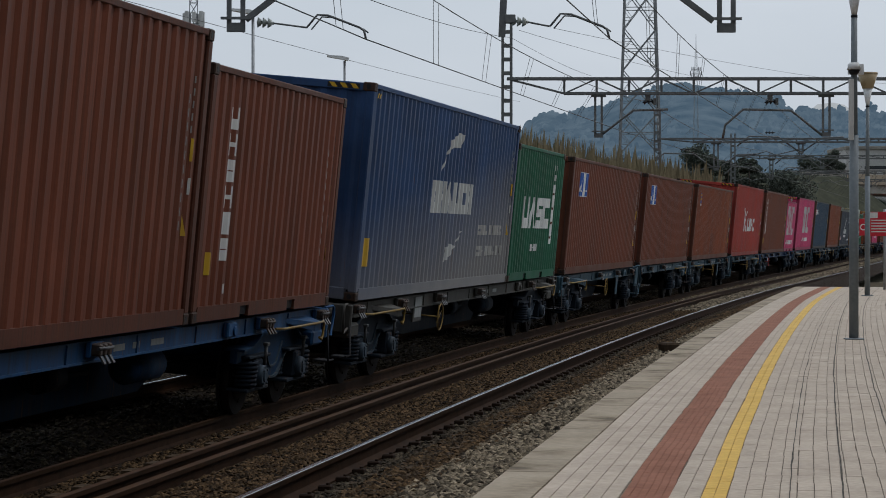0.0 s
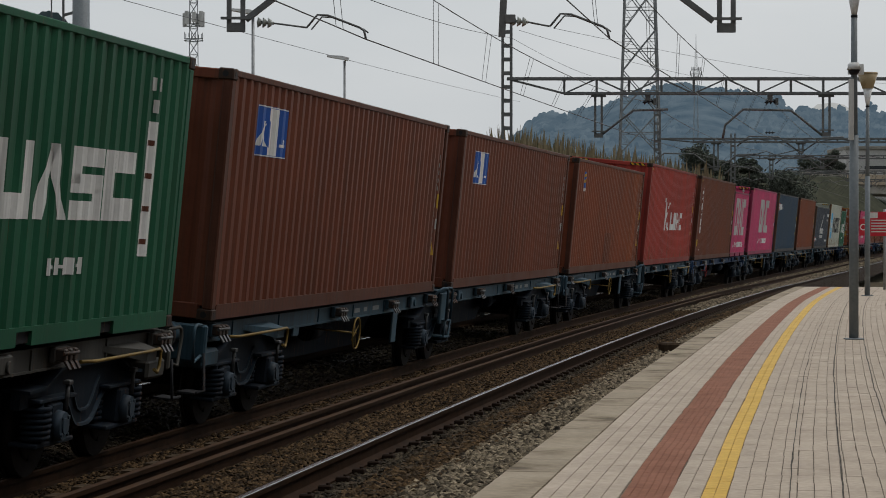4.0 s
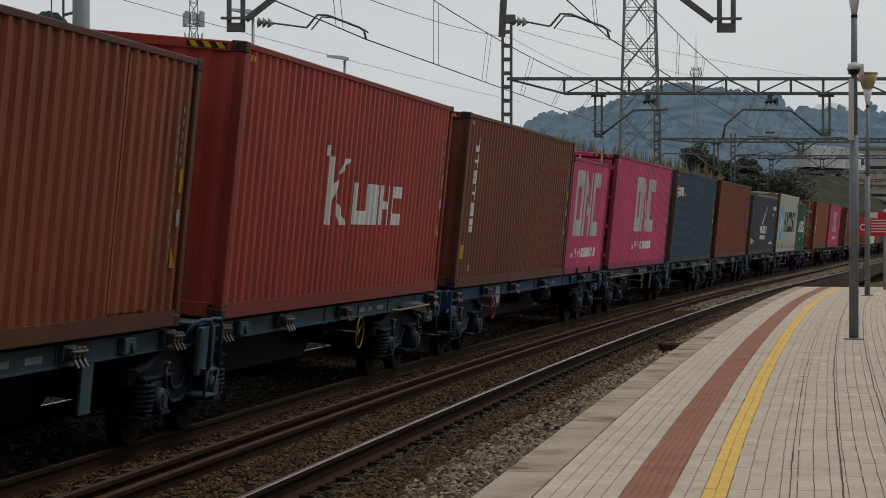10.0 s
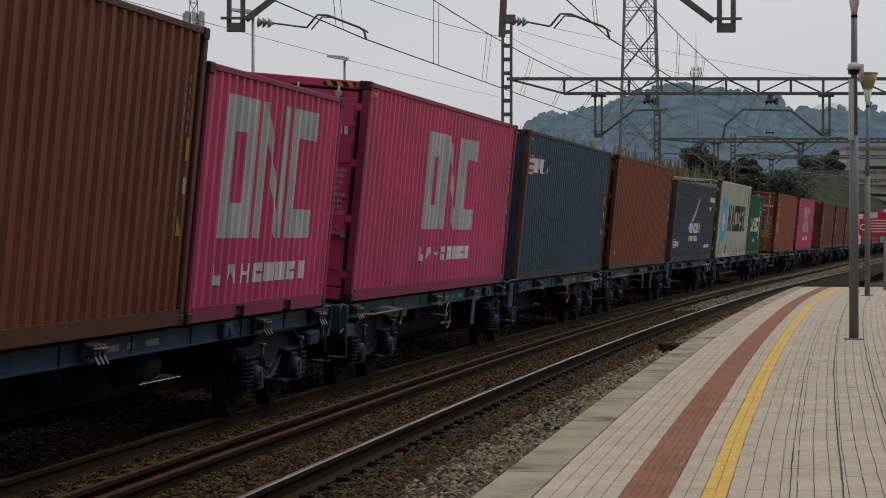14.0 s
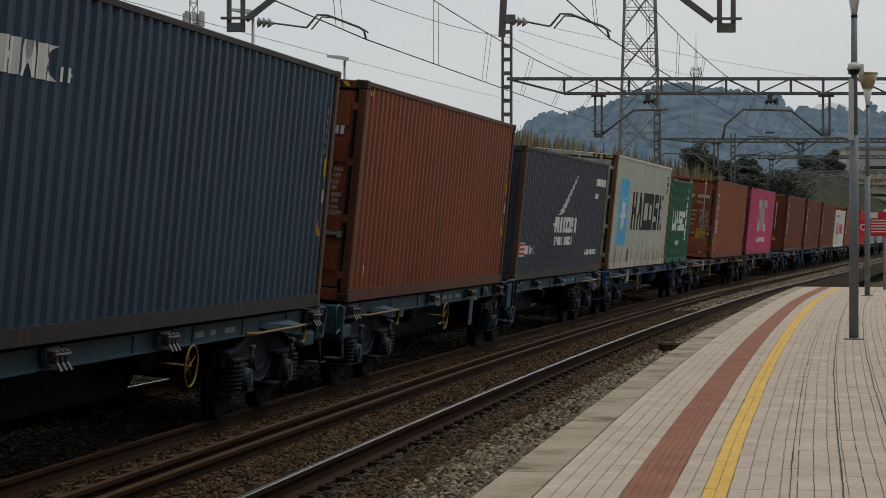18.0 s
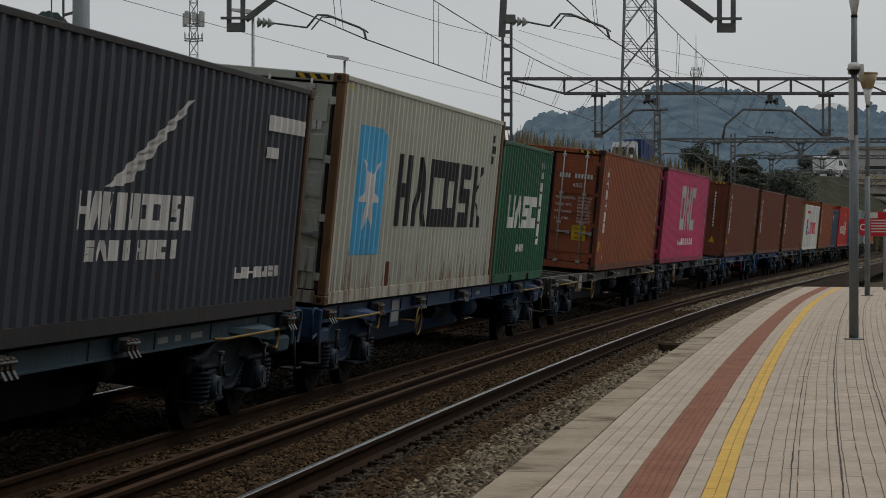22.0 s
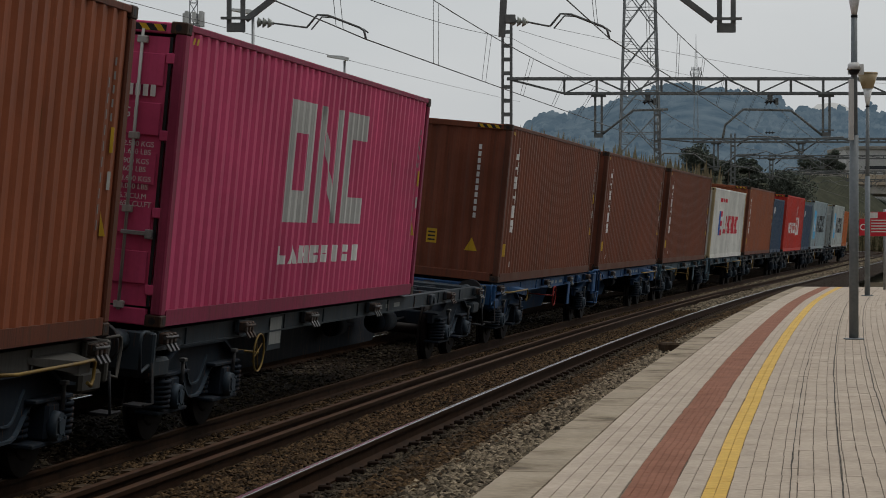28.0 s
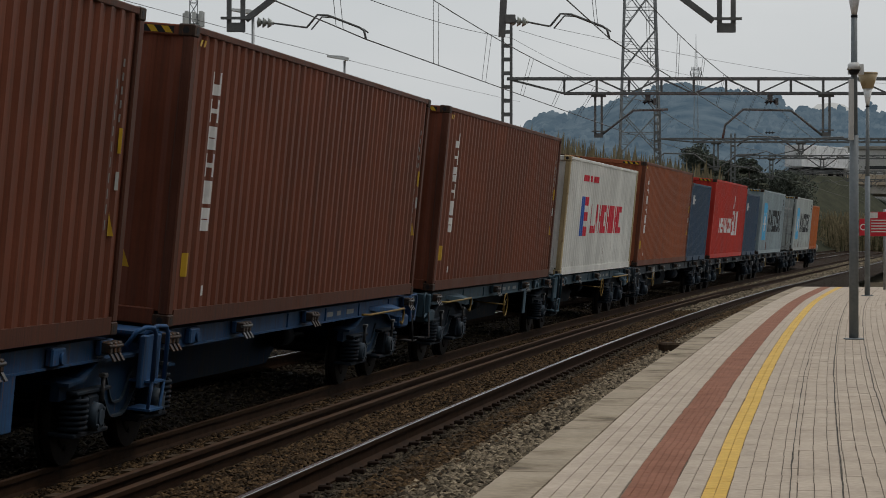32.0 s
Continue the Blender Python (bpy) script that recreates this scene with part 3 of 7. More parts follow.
def container(colour, feet, high, label, end, marks, seed, lettered=False):
    """One box: frame, folded walls, roof, castings, doors, painted marks."""
    L, hh, mat = LEN[feet], (2.896 if high else 2.591), PAINT[colour]
    h2 = L / 2
    box = thing("shipping_container", label, "container", "containers on the train")
    near = lambda x, d, z: (x, -HALF_W + d, z)
    far = lambda x, d, z: (x, HALF_W - d, z)
    side_half = h2 - 0.16
    part("side_wall", corrugated(-h2 + 0.15, h2 - 0.15, 0.155, hh - 0.062, side_half, near), mat, box)
    part("side_wall", corrugated(-h2 + 0.15, h2 - 0.15, 0.155, hh - 0.062, side_half, far), mat, box)
    part("roof", Mesh().box(-h2 + 0.1, h2 - 0.1, -HALF_W + 0.03, HALF_W - 0.03, hh - 0.045, hh - 0.012), mat, box)
    part("floor", Mesh().box(-h2 + 0.1, h2 - 0.1, -HALF_W + 0.03, HALF_W - 0.03, 0.03, 0.15), M_STEEL_DARK, box)
    for sg in (-1, 1):
        y = sg * HALF_W
        part("top_rail", Mesh().box(-h2 + 0.17, h2 - 0.17, min(y, y - sg * 0.06), max(y, y - sg * 0.06), hh - 0.075, hh - 0.008, 0.008), WORN_RAIL.get(colour, mat), box)
        e = h2 - 0.17
        line = [(-e, 0.012), (-e, 0.165), (e, 0.165), (e, 0.012)]
        if feet == 20:
            line += [(1.2, 0.012), (1.2, 0.13), (0.85, 0.13), (0.85, 0.012), (-0.85, 0.012), (-0.85, 0.13), (-1.2, 0.13), (-1.2, 0.012)]
        rail = Mesh().prism(line, min(y, y - sg * 0.05), max(y, y - sg * 0.05))
        part("bottom_rail", rail, WORN_RAIL.get(colour, mat), box)
        for sx in (-1, 1):
            x = sx * h2
            post = Mesh().box(min(x, x - sx * 0.15), max(x, x - sx * 0.15), min(y, y - sg * 0.11), max(y, y - sg * 0.11), 0.11, hh - 0.11, 0.018)
            part("corner_post", post, PAINT[POSTS[colour]] if colour in POSTS else WORN_RAIL.get(colour, mat), box)
            for z in (0, hh - 0.118):
                cast = Mesh().box(min(x + sx * 0.006, x - sx * 0.172), max(x + sx * 0.006, x - sx * 0.172),
                                  min(y + sg * 0.006, y - sg * 0.156), max(y + sg * 0.006, y - sg * 0.156), z, z + 0.118, 0.012)
                part("corner_casting", cast, PAINT[POSTS[colour]] if colour in POSTS else M_CASTING, box)
                # black discs on the faces paint in the dark of the openings
                hole = Mesh().cyl((x - sx * 0.09, y + sg * 0.0075, z + 0.059), (x - sx * 0.09, y + sg * 0.002, z + 0.059), 0.034, n=10)
                part("casting_hole", hole, M_BLACK, box)
                hole = Mesh().cyl((x + sx * 0.0075, y - sg * 0.08, z + 0.059), (x + sx * 0.002, y - sg * 0.08, z + 0.059), 0.034, n=10)
                part("casting_hole", hole, M_BLACK, box)
    for sx in (-1, 1):
        x = sx * h2
        part("header", Mesh().box(min(x, x - sx * 0.09), max(x, x - sx * 0.09), -HALF_W + 0.15, HALF_W - 0.15, hh - 0.12, hh - 0.012, 0.01), mat, box)
        part("end_sill", Mesh().box(min(x, x - sx * 0.09), max(x, x - sx * 0.09), -HALF_W + 0.15, HALF_W - 0.15, 0.012, 0.17, 0.01), mat, box)
    back = lambda y, d, z: (h2 - d - 0.02, y, z)
    front = lambda y, d, z: (-h2 + d + 0.02, y, z)
    part("end_wall", corrugated(-HALF_W + 0.1, HALF_W - 0.1, 0.15, hh - 0.1, HALF_W - 0.1, back), mat, box)
    if end == "door":
        door_end(box, mat, hh, L, seed, lettered)
    else:
        part("end_wall", corrugated(-HALF_W + 0.1, HALF_W - 0.1, 0.15, hh - 0.1, HALF_W - 0.1, front), mat, box)
        if colour not in ("charcoal", "slate"):
            part("stencil", decal([rect(-HALF_W + 0.53, hh - 0.50 - k * 0.125, 0.055, 0.09) for k in range(11)], HALF_W - 0.1, front), M_WHITE, box)
        if colour.startswith("brown"):
            part("yellow_plate", decal([rect(-0.01, 0.62, 0.2, 0.26)], HALF_W - 0.1, front), M_YELLOW, box)
            for k in range(3):
                part("printed_bar", decal([rect(0.02, 0.66 + 0.07 * k, 0.14, 0.03)], HALF_W - 0.1, front, 0.006), M_BLACK, box)
            part("warning_triangle", decal([[(-0.78, 0.54), (-0.54, 0.54), (-0.66, 0.78)]], HALF_W - 0.1, front), M_YELLOW, box)
    if high:
        hazard(box, -h2, hh, 1)
        v = Mesh()
        for k in range(2):
            x = -h2 + 0.2 + k * 0.12
            v.add([(x, -HALF_W - 0.007, hh - 0.19), (x + 0.06, -HALF_W - 0.007, hh - 0.19), (x + 0.1, -HALF_W - 0.007, hh - 0.125), (x + 0.04, -HALF_W - 0.007, hh - 0.125)], [(0, 1, 2, 3)])
        part("hazard_band", v, M_YELLOW, box)
    for k, (mt, shapes, nm) in enumerate(marks(h2, hh)):
        lift = 0.003 + 0.0015 * k
        if nm == "stencil":
            tagged(part(nm, decal(shapes, side_half, near, lift), mt, box), kind="stuff")
        else:
            for block in clusters(shapes):
                part(nm, decal(block, side_half, near, lift), mt, box)
    return box


# marks painted on the sides, as functions of half length and height
M_MARK_WHITE = paint("mark_white", (0.66, 0.66, 0.64), dirt=0.3, rough=0.6)
M_MARK_GREY = paint("mark_pale_grey", (0.46, 0.47, 0.45), dirt=0.35, rough=0.6)
M_MARK_FADED = paint("mark_faded", (0.24, 0.25, 0.24), dirt=0.3, rough=0.6)
M_MARK_DULL = paint("mark_dull", (0.33, 0.325, 0.30), dirt=0.3, rough=0.6)
M_MARK_BLACK = paint("mark_black", (0.018, 0.02, 0.024), dirt=0.05, rough=0.6)
M_MARK_SKY = paint("mark_sky_blue", (0.08, 0.40, 0.68), rust=0.2, dirt=0.2)
M_MARK_BLUE = paint("mark_blue", (0.02, 0.09, 0.36), dirt=0.2)
M_MARK_RED = paint("mark_red", (0.55, 0.02, 0.04), dirt=0.15)


def tail_marks(h2, hh):
    """Number, hazard triangle and plates at the rear end of a side wall."""
    return [(M_MARK_FADED, [rect(h2 - 0.62, hh - 0.75 - k * 0.135, 0.025, 0.085) for k in range(10)], "stencil"),
            (M_MARK_FADED, [rect(h2 - 0.42, hh - 0.55 - k * 0.12, 0.02, 0.07) for k in range(5)], "stencil"),
            (M_YELLOW, [rect(h2 - 0.40, hh - 1.30, 0.045, 0.22)], "yellow_plate"),
            (M_YELLOW, [[(h2 - 0.44, hh - 2.02), (h2 - 0.36, hh - 2.02), (h2 - 0.44, hh - 1.8)]], "warning_triangle"),
            (M_MARK_GREY, [rect(h2 - 0.40, hh - 1.62, 0.04, 0.16)], "white_plate")]


def marks_word_down(h2, hh):
    return [(M_MARK_WHITE, column_of(6, -h2 + 0.80, hh - 0.62, 0.32, 0.23, 0.27, 5), "painted_word"),
            (M_YELLOW, [rect(-h2 + 0.36, 0.48, 0.12, 0.23)], "yellow_plate"),
            (M_MARK_WHITE, [rect(-h2 + 1.0, 0.28, 0.11, 0.1)], "white_plate")] + tail_marks(h2, hh)


def marks_plain(h2, hh):
    return [(M_MARK_WHITE, [rect(-h2 + 0.75, 0.35, 0.16, 0.13)], "white_plate")] + tail_marks(h2, hh)


def marks_navy(h2, hh):
    c = -1.5
    return [(M_MARK_GREY, row_of("frame bars peak", c, 1.22, 0.52, 0.50, 0.17, 0.02) + row_of("cup comb bars", c + 1.72, 1.22, 0.52, 0.50, 0.17, 0.02), "painted_word"),
            (M_MARK_GREY, [[(-0.96, 1.85), (-0.9, 1.85), (-0.6, 2.14), (-0.7, 2.12)], [(-0.68, 2.10), (-0.2, 2.26), (-0.1, 2.42), (-0.36, 2.36)], [(-0.2, 2.26), (0.5, 2.28), (0.66, 2.49), (0.24, 2.51), (-0.1, 2.42)]], "painted_wing"),
            (M_MARK_GREY, [[(-0.25, 0.45), (0.2, 0.50), (0.66, 0.70), (0.25, 0.74), (-0.15, 0.66)], [(0.55, 0.66), (0.68, 0.70), (1.15, 0.94), (1.05, 0.95)]], "painted_wing"),
            (M_MARK_DULL, row_of("comb bar hook cup bar bar comb", 2.56, 0.88, 0.27, 0.17, 0.07, 0.09), "painted_word"),
            (M_MARK_DULL, row_of("comb bars frame bar cup bar bar", 2.66, 0.52, 0.27, 0.17, 0.07, 0.09), "painted_word"),
            (M_YELLOW, [rect(-h2 + 0.28, 0.46, 0.34, 0.38)], "yellow_plate")] + tail_marks(h2, hh)


def marks_green(h2, hh):
    return [(M_MARK_WHITE, row_of("cup peak ess hook", -1.92, 1.01, 0.76, 0.61, 0.20, 0.10) + [rect(0.9, 1.43, 0.6, 0.19)], "painted_word"),
            (M_MARK_WHITE, [rect(1.76, 0.69, 0.24, 1.23)], "white_panel"),
            (M_WORN_BROWN, [rect(1.80, 0.80 + 0.3 * k, 0.12, 0.05) for k in range(4)], "stencil"),
            (M_MARK_WHITE, row_of("bars bars bar bars", -0.62, 0.56, 0.18, 0.14, 0.055, 0.04), "painted_word"),
            (M_MARK_GREY, [rect(1.75, 2.2, 0.12, 0.12), rect(1.92, 2.2, 0.05, 0.12), rect(1.85, 2.0, 0.1, 0.12)], "stencil")]


def marks_square(h2, hh):
    x, z = -4.90, 1.74
    w, h = 1.30, 0.55
    arc = [(x + w * (0.45 + 0.10 * math.cos(a)) - 0.05, z + h * (0.45 + 0.27 * math.sin(a))) for a in (1.57, 2.1, 2.6, 3.14, 3.7, 4.2, 4.71)]
    return [(M_MARK_BLUE, [rect(x, z, w, h)], "blue_panel"),
            (M_MARK_WHITE, [rect(x + w * 0.38, z + 0.02, w * 0.37, h - 0.04), rect(x, z + h - 0.015, w, 0.012), rect(x, z + 0.003, w, 0.012),
                            [(x + w * 0.06, z + h * 0.2), (x + w * 0.16, z + h * 0.2), (x + w * 0.34, z + h * 0.7), (x + w * 0.26, z + h * 0.7)], rect(x + w * 0.28, z + h * 0.2, w * 0.09, h * 0.45),
                            rect(x + w * 0.78, z + h * 0.22, w * 0.2, h * 0.06), rect(x + w * 0.92, z + h * 0.28, w * 0.05, h * 0.1)], "painted_sign"),
            (M_MARK_BLUE, [arc], "painted_crescent")] + tail_marks(h2, hh)


M_RUST_PATCH = paint("rusty_orange_paint", (0.25, 0.068, 0.026), rust=0.5, dirt=0.6, gloss=0.14)


def marks_flag(h2, hh):
    x, z = -4.92, 1.88
    return [(M_MARK_BLUE, [rect(x, z + 0.07, 0.36, 0.36)], "blue_panel"),
            (M_YELLOW, [[(x + 0.02, z + 0.12), (x + 0.02, z + 0.19), (x + 0.34, z + 0.30), (x + 0.34, z + 0.22)], [(x + 0.02, z + 0.26), (x + 0.02, z + 0.32), (x + 0.34, z + 0.42), (x + 0.34, z + 0.35)]], "painted_band"),
            (M_MARK_WHITE, [rect(x, z - 0.01, 0.36, 0.07)], "white_plate"),
            (M_MARK_WHITE, [[(-4.66, 0.34), (-4.48, 0.34), (-4.50, 0.47)]], "white_triangle"),
            (PAINT["brown"], [rect(-0.8, 0.2, 1.3, 0.72)], "dark_patch"),
            (M_RUST_PATCH, [rect(3.75, 0.19, 1.22, 2.3)], "rusty_patch")] + tail_marks(h2, hh)


def marks_red(h2, hh):
    return [(M_MARK_WHITE, glyph("fork", -1.80, 1.01, 1.14, 0.84, 0.36) + [[(-1.95, 1.85), (-1.8, 1.85), (-1.85, 1.98), (-1.95, 1.98)]], "painted_word"),
            (M_MARK_WHITE, row_of("hook bar bars comb", -0.30, 1.02, 0.66, 0.54, 0.18, 0.11), "painted_word")] + tail_marks(h2, hh)


def marks_pink(x, zb, h):
    def fn(h2, hh):
        w, t = 1.22, 0.37
        return [(M_MARK_GREY, row_of("frame zig comb", x, zb, w, h, t, 0.16), "painted_word"),
                (M_MARK_WHITE, row_of("hook peak bars comb frame ess comb ess", x - 0.05, zb - 0.48, 0.36, 0.21, 0.10, 0.16), "painted_word")] + tail_marks(h2, hh)
    return fn


def marks_slate(h2, hh):
    return [(M_MARK_WHITE, [rect(-5.65, 2.06, 0.46, 0.36)], "white_panel"),
            (M_MARK_RED, [rect(-5.63, 2.10 + 0.13 * k, 0.42, 0.055) for k in range(3)], "painted_band"),
            (M_MARK_WHITE, row_of("bars peak fork", -5.05, 2.10, 0.38, 0.28, 0.14, 0.03), "painted_word"),
            (M_MARK_WHITE, row_of("bar bars", -3.78, 2.11, 0.14, 0.12, 0.05, 0.05), "painted_word")] + tail_marks(h2, hh)


def marks_wing(h2, hh):
    feathers = []
    for k in range(8):
        x, z = -1.15 + 0.26 * k, 1.30 + 0.10 * k
        w = 0.75 - 0.055 * k
        feathers.append([(x, z), (x + w * 0.6, z + 0.02), (x + w, z + 0.08), (x + w + 0.14, z + 0.19), (x + w * 0.6, z + 0.13), (x + 0.16, z + 0.075)])
    return [(M_MARK_WHITE, feathers, "painted_wing"),
            (M_MARK_WHITE, row_of("bars peak fork bar cup frame comb bar ess cup", -1.82, 0.93, 0.28, 0.33, 0.10, 0.05), "painted_word"),
            (M_MARK_WHITE, row_of("ess peak bar frame bars bar comb bars", -1.6, 0.66, 0.24, 0.18, 0.07, 0.11), "painted_word"),
            (M_MARK_WHITE, row_of("bars peak fork", -5.03, 0.50, 0.32, 0.17, 0.10, 0.04), "painted_word"),
            (M_MARK_WHITE, [rect(-5.62, 0.46, 0.44, 0.27)], "white_panel"),
            (M_MARK_RED, [rect(-5.60, 0.49 + 0.09 * k, 0.40, 0.045) for k in range(3)], "painted_band"),
            (M_MARK_WHITE, row_of("cup bar bars frame cup comb bars", 3.25, 0.42, 0.21, 0.12, 0.06, 0.05), "painted_word"),
            (M_MARK_WHITE, [rect(4.0, 2.03, 1.64, 0.17), rect(4.0, 1.73, 0.52, 0.12)], "white_panel")]


def marks_star(h2, hh):
    x0, z0, w, h = -4.8, 0.62, 1.6, 1.70
    cx, cz = x0 + w / 2, z0 + h / 2
    star = []
    for k in range(7):
        a = math.pi / 2 + 2 * math.pi * k / 7
        p = (cx + 0.62 * math.cos(a), cz + 0.68 * math.sin(a))
        b1, b2 = a + 0.45, a - 0.45
        star.append([p, (cx + 0.2 * math.cos(b1), cz + 0.24 * math.sin(b1)), (cx, cz), (cx + 0.2 * math.cos(b2), cz + 0.24 * math.sin(b2))])
    panel = [(x0, z0), (x0 + w, z0), (x0 + w, z0 + h - 0.12), (x0 + w - 0.25, z0 + h), (x0, z0 + h)]
    return [(M_MARK_SKY, [panel], "sky_blue_panel"), (M_MARK_WHITE, star, "painted_star"),
            (M_MARK_BLACK, row_of("bars peak comb frame ess fork", -2.42, 1.01, 1.02, 1.02, 0.30, 0.15), "painted_word"),
            (M_MARK_BLACK, [rect(5.0, hh - 0.42, 0.1, 0.13), rect(5.0, hh - 0.60, 0.3, 0.13), rect(5.0, hh - 0.78, 0.1, 0.13)], "stencil"),
            (PAINT["brown_dark"], [rect(-2.66, 0.17, 0.20, 0.34)], "rust_patch")]


def marks_white(h2, hh):
    x = -3.62
    return [(M_MARK_BLUE, [rect(x, 0.85, 0.45, 0.90)], "painted_sign"), (M_MARK_RED, [rect(x + 0.45, 0.85, 0.6, 0.22), rect(x + 0.45, 1.2, 0.6, 0.2), rect(x + 0.45, 1.55, 0.6, 0.2)], "painted_sign"),
            (M_MARK_RED, row_of("hook peak bars frame bars bar bars comb", x + 1.5, 0.92, 0.58, 0.68, 0.17, 0.12), "painted_word"),
            (M_MARK_RED, row_of("bar ess frame ess bar", x, 2.1, 0.36, 0.14, 0.07, 0.12), "painted_word")]


def marks_scarlet(h2, hh):
    return [(M_MARK_WHITE, row_of("bars ess peak cup comb frame", -3.6, 0.95, 0.62, 0.55, 0.17, 0.1) + row_of("ess cup bar", 0.9, 0.85, 0.6, 0.95, 0.17, 0.12)
             + [[(1.0, 1.9), (1.2, 1.9), (1.6, 2.35), (1.4, 2.4)]], "painted_word")]


def marks_small(h2, hh):
    return [(M_MARK_WHITE, row_of("cup bars", -h2 + 0.6, hh - 0.7, 0.4, 0.3, 0.12, 0.1), "painted_word")] + tail_marks(h2, hh)


# colour, length, high, facing end, marks, what the label says
TRAIN = [
    # (wagon key, slots): slots are containers or empty gaps in feet
    ("blue", [("brown", 40, 1, "wall", marks_plain, "weathered brown steel container, forty feet long"), ("brown", 20, 0, "wall", marks_word_down, "short brown container with a white word painted downwards")]),
    ("grey", [("navy", 40, 1, "wall", marks_navy, "navy blue container with dusty lower wall and pale marks"), ("green", 20, 0, "wall", marks_green, "short green container with white painted blocks")]),
    ("greyblue", [("brown_dark", 40, 0, "wall", marks_square, "dark brown container with a blue square panel")]),
    ("greyblue", [("brown_dark", 40, 0, "wall", marks_square, "dark brown container with a blue square panel")]),
    ("greyblue", [("brown_red", 40, 0, "wall", marks_flag, "red-brown container with a small blue and yellow panel")]),
    ("greyblue", [("red", 40, 1, "wall", marks_red, "rusty red container with large white painted blocks")]),
    ("blue60", [("brown", 40, 1, "wall", marks_word_down, "brown container with a white word painted downwards"), ("pink", 20, 0, "wall", marks_pink(-2.12, 0.85, 1.48), "short magenta container with grey painted blocks")]),
    ("greyblue", [("pink", 40, 1, "door", marks_pink(-1.72, 0.97, 1.47), "magenta container with large grey painted blocks")]),
    ("greyblue", [("slate", 40, 1, "wall", marks_slate, "slate blue container with a small red and white mark")]),
    ("greyblue", [("brown_red", 40, 1, "door", marks_plain, "red-brown container with doors and white lettering")]),
    ("greyblue", [("charcoal", 40, 0, "wall", marks_wing, "charcoal container with a white painted wing")]),
    ("dark", [("grey", 40, 1, "door", marks_star, "rusty pale grey container with a sky blue panel"), ("green", 20, 0, "wall", marks_green, "short green container with white painted blocks")]),
    ("grey", [20, ("brown_orange", 40, 1, "door", marks_word_down, "orange-brown container with barred doors and white lettering")]),
    ("greyblue60", [("pink", 40, 1, "door", marks_pink(-1.86, 1.03, 1.40), "magenta container with large grey painted blocks"), 20]),
    ("blue", [("brown", 40, 1, "wall", marks_word_down, "red-brown container with yellow plates on its folded end")]),
    ("blue", [("brown", 40, 1, "wall", marks_word_down, "brown container with a white word painted downwards")]),
    ("greyblue", [("brown", 40, 1, "wall", marks_word_down, "brown container with a white word painted downwards")]),
    ("greyblue", [("white", 40, 0, "wall", marks_white, "white container with red painted blocks")]),
    ("greyblue60", [("brown_orange", 40, 1, "wall", marks_word_down, "orange-brown container with a white word painted downwards"), ("darkblue", 20, 0, "wall", marks_small, "short dark blue container with small white marks")]),
    ("greyblue60", [("scarlet", 40, 1, "wall", marks_scarlet, "scarlet container with white painted blocks"), ("darkblue", 20, 0, "wall", marks_small, "short dark blue container with small white marks")]),
    ("greyblue60", [("grey_blue", 40, 1, "wall", marks_star, "pale blue-grey container with a sky blue panel"), 20]),
    ("greyblue60", [("grey_pale", 40, 1, "door", marks_star, "weathered pale grey container with a sky blue panel"), ("orange", 20, 0, "wall", marks_plain, "short orange container at the tail of the train")]),
]


def wheelset():
    m = Mesh()
    m.cyl((0, -0.95, 0), (0, 0.95, 0), 0.085, n=12)
    for sg in (-1, 1):
        y = sg * 0.80
        m.cyl((0, y, 0), (0, y + sg * 0.135, 0), 0.46, n=28)
        m.cyl((0, y - sg * 0.0, 0), (0, y + sg * 0.03, 0), 0.488, n=28)
        m.cyl((0, y + sg * 0.10, 0), (0, y + sg * 0.15, 0), 0.37, 0.30, n=20)
        m.cyl((0, y + sg * 0.13, 0), (0, y + sg * 0.20, 0), 0.14, n=14)
        for k in range(4):
            a = math.pi / 2 * k
            m.cyl((0.3 * math.cos(a), y + sg * 0.13, 0.3 * math.sin(a)), (0.3 * math.cos(a), y + sg * 0.156, 0.3 * math.sin(a)), 0.03, n=6)
    return m


def belly(r, z_off):
    """The sagging lower edge of a bogie's side frame: a trapezoid with rounded corners."""
    half = [(0.0, 0.375), (0.12, 0.378), (0.22, 0.40), (0.30, 0.45), (0.45, 0.59), (0.53, 0.64), (0.66, 0.665)]
    return [(-a * r, c + z_off) for a, c in reversed(half[1:])] + [(a * r, c + z_off) for a, c in half]


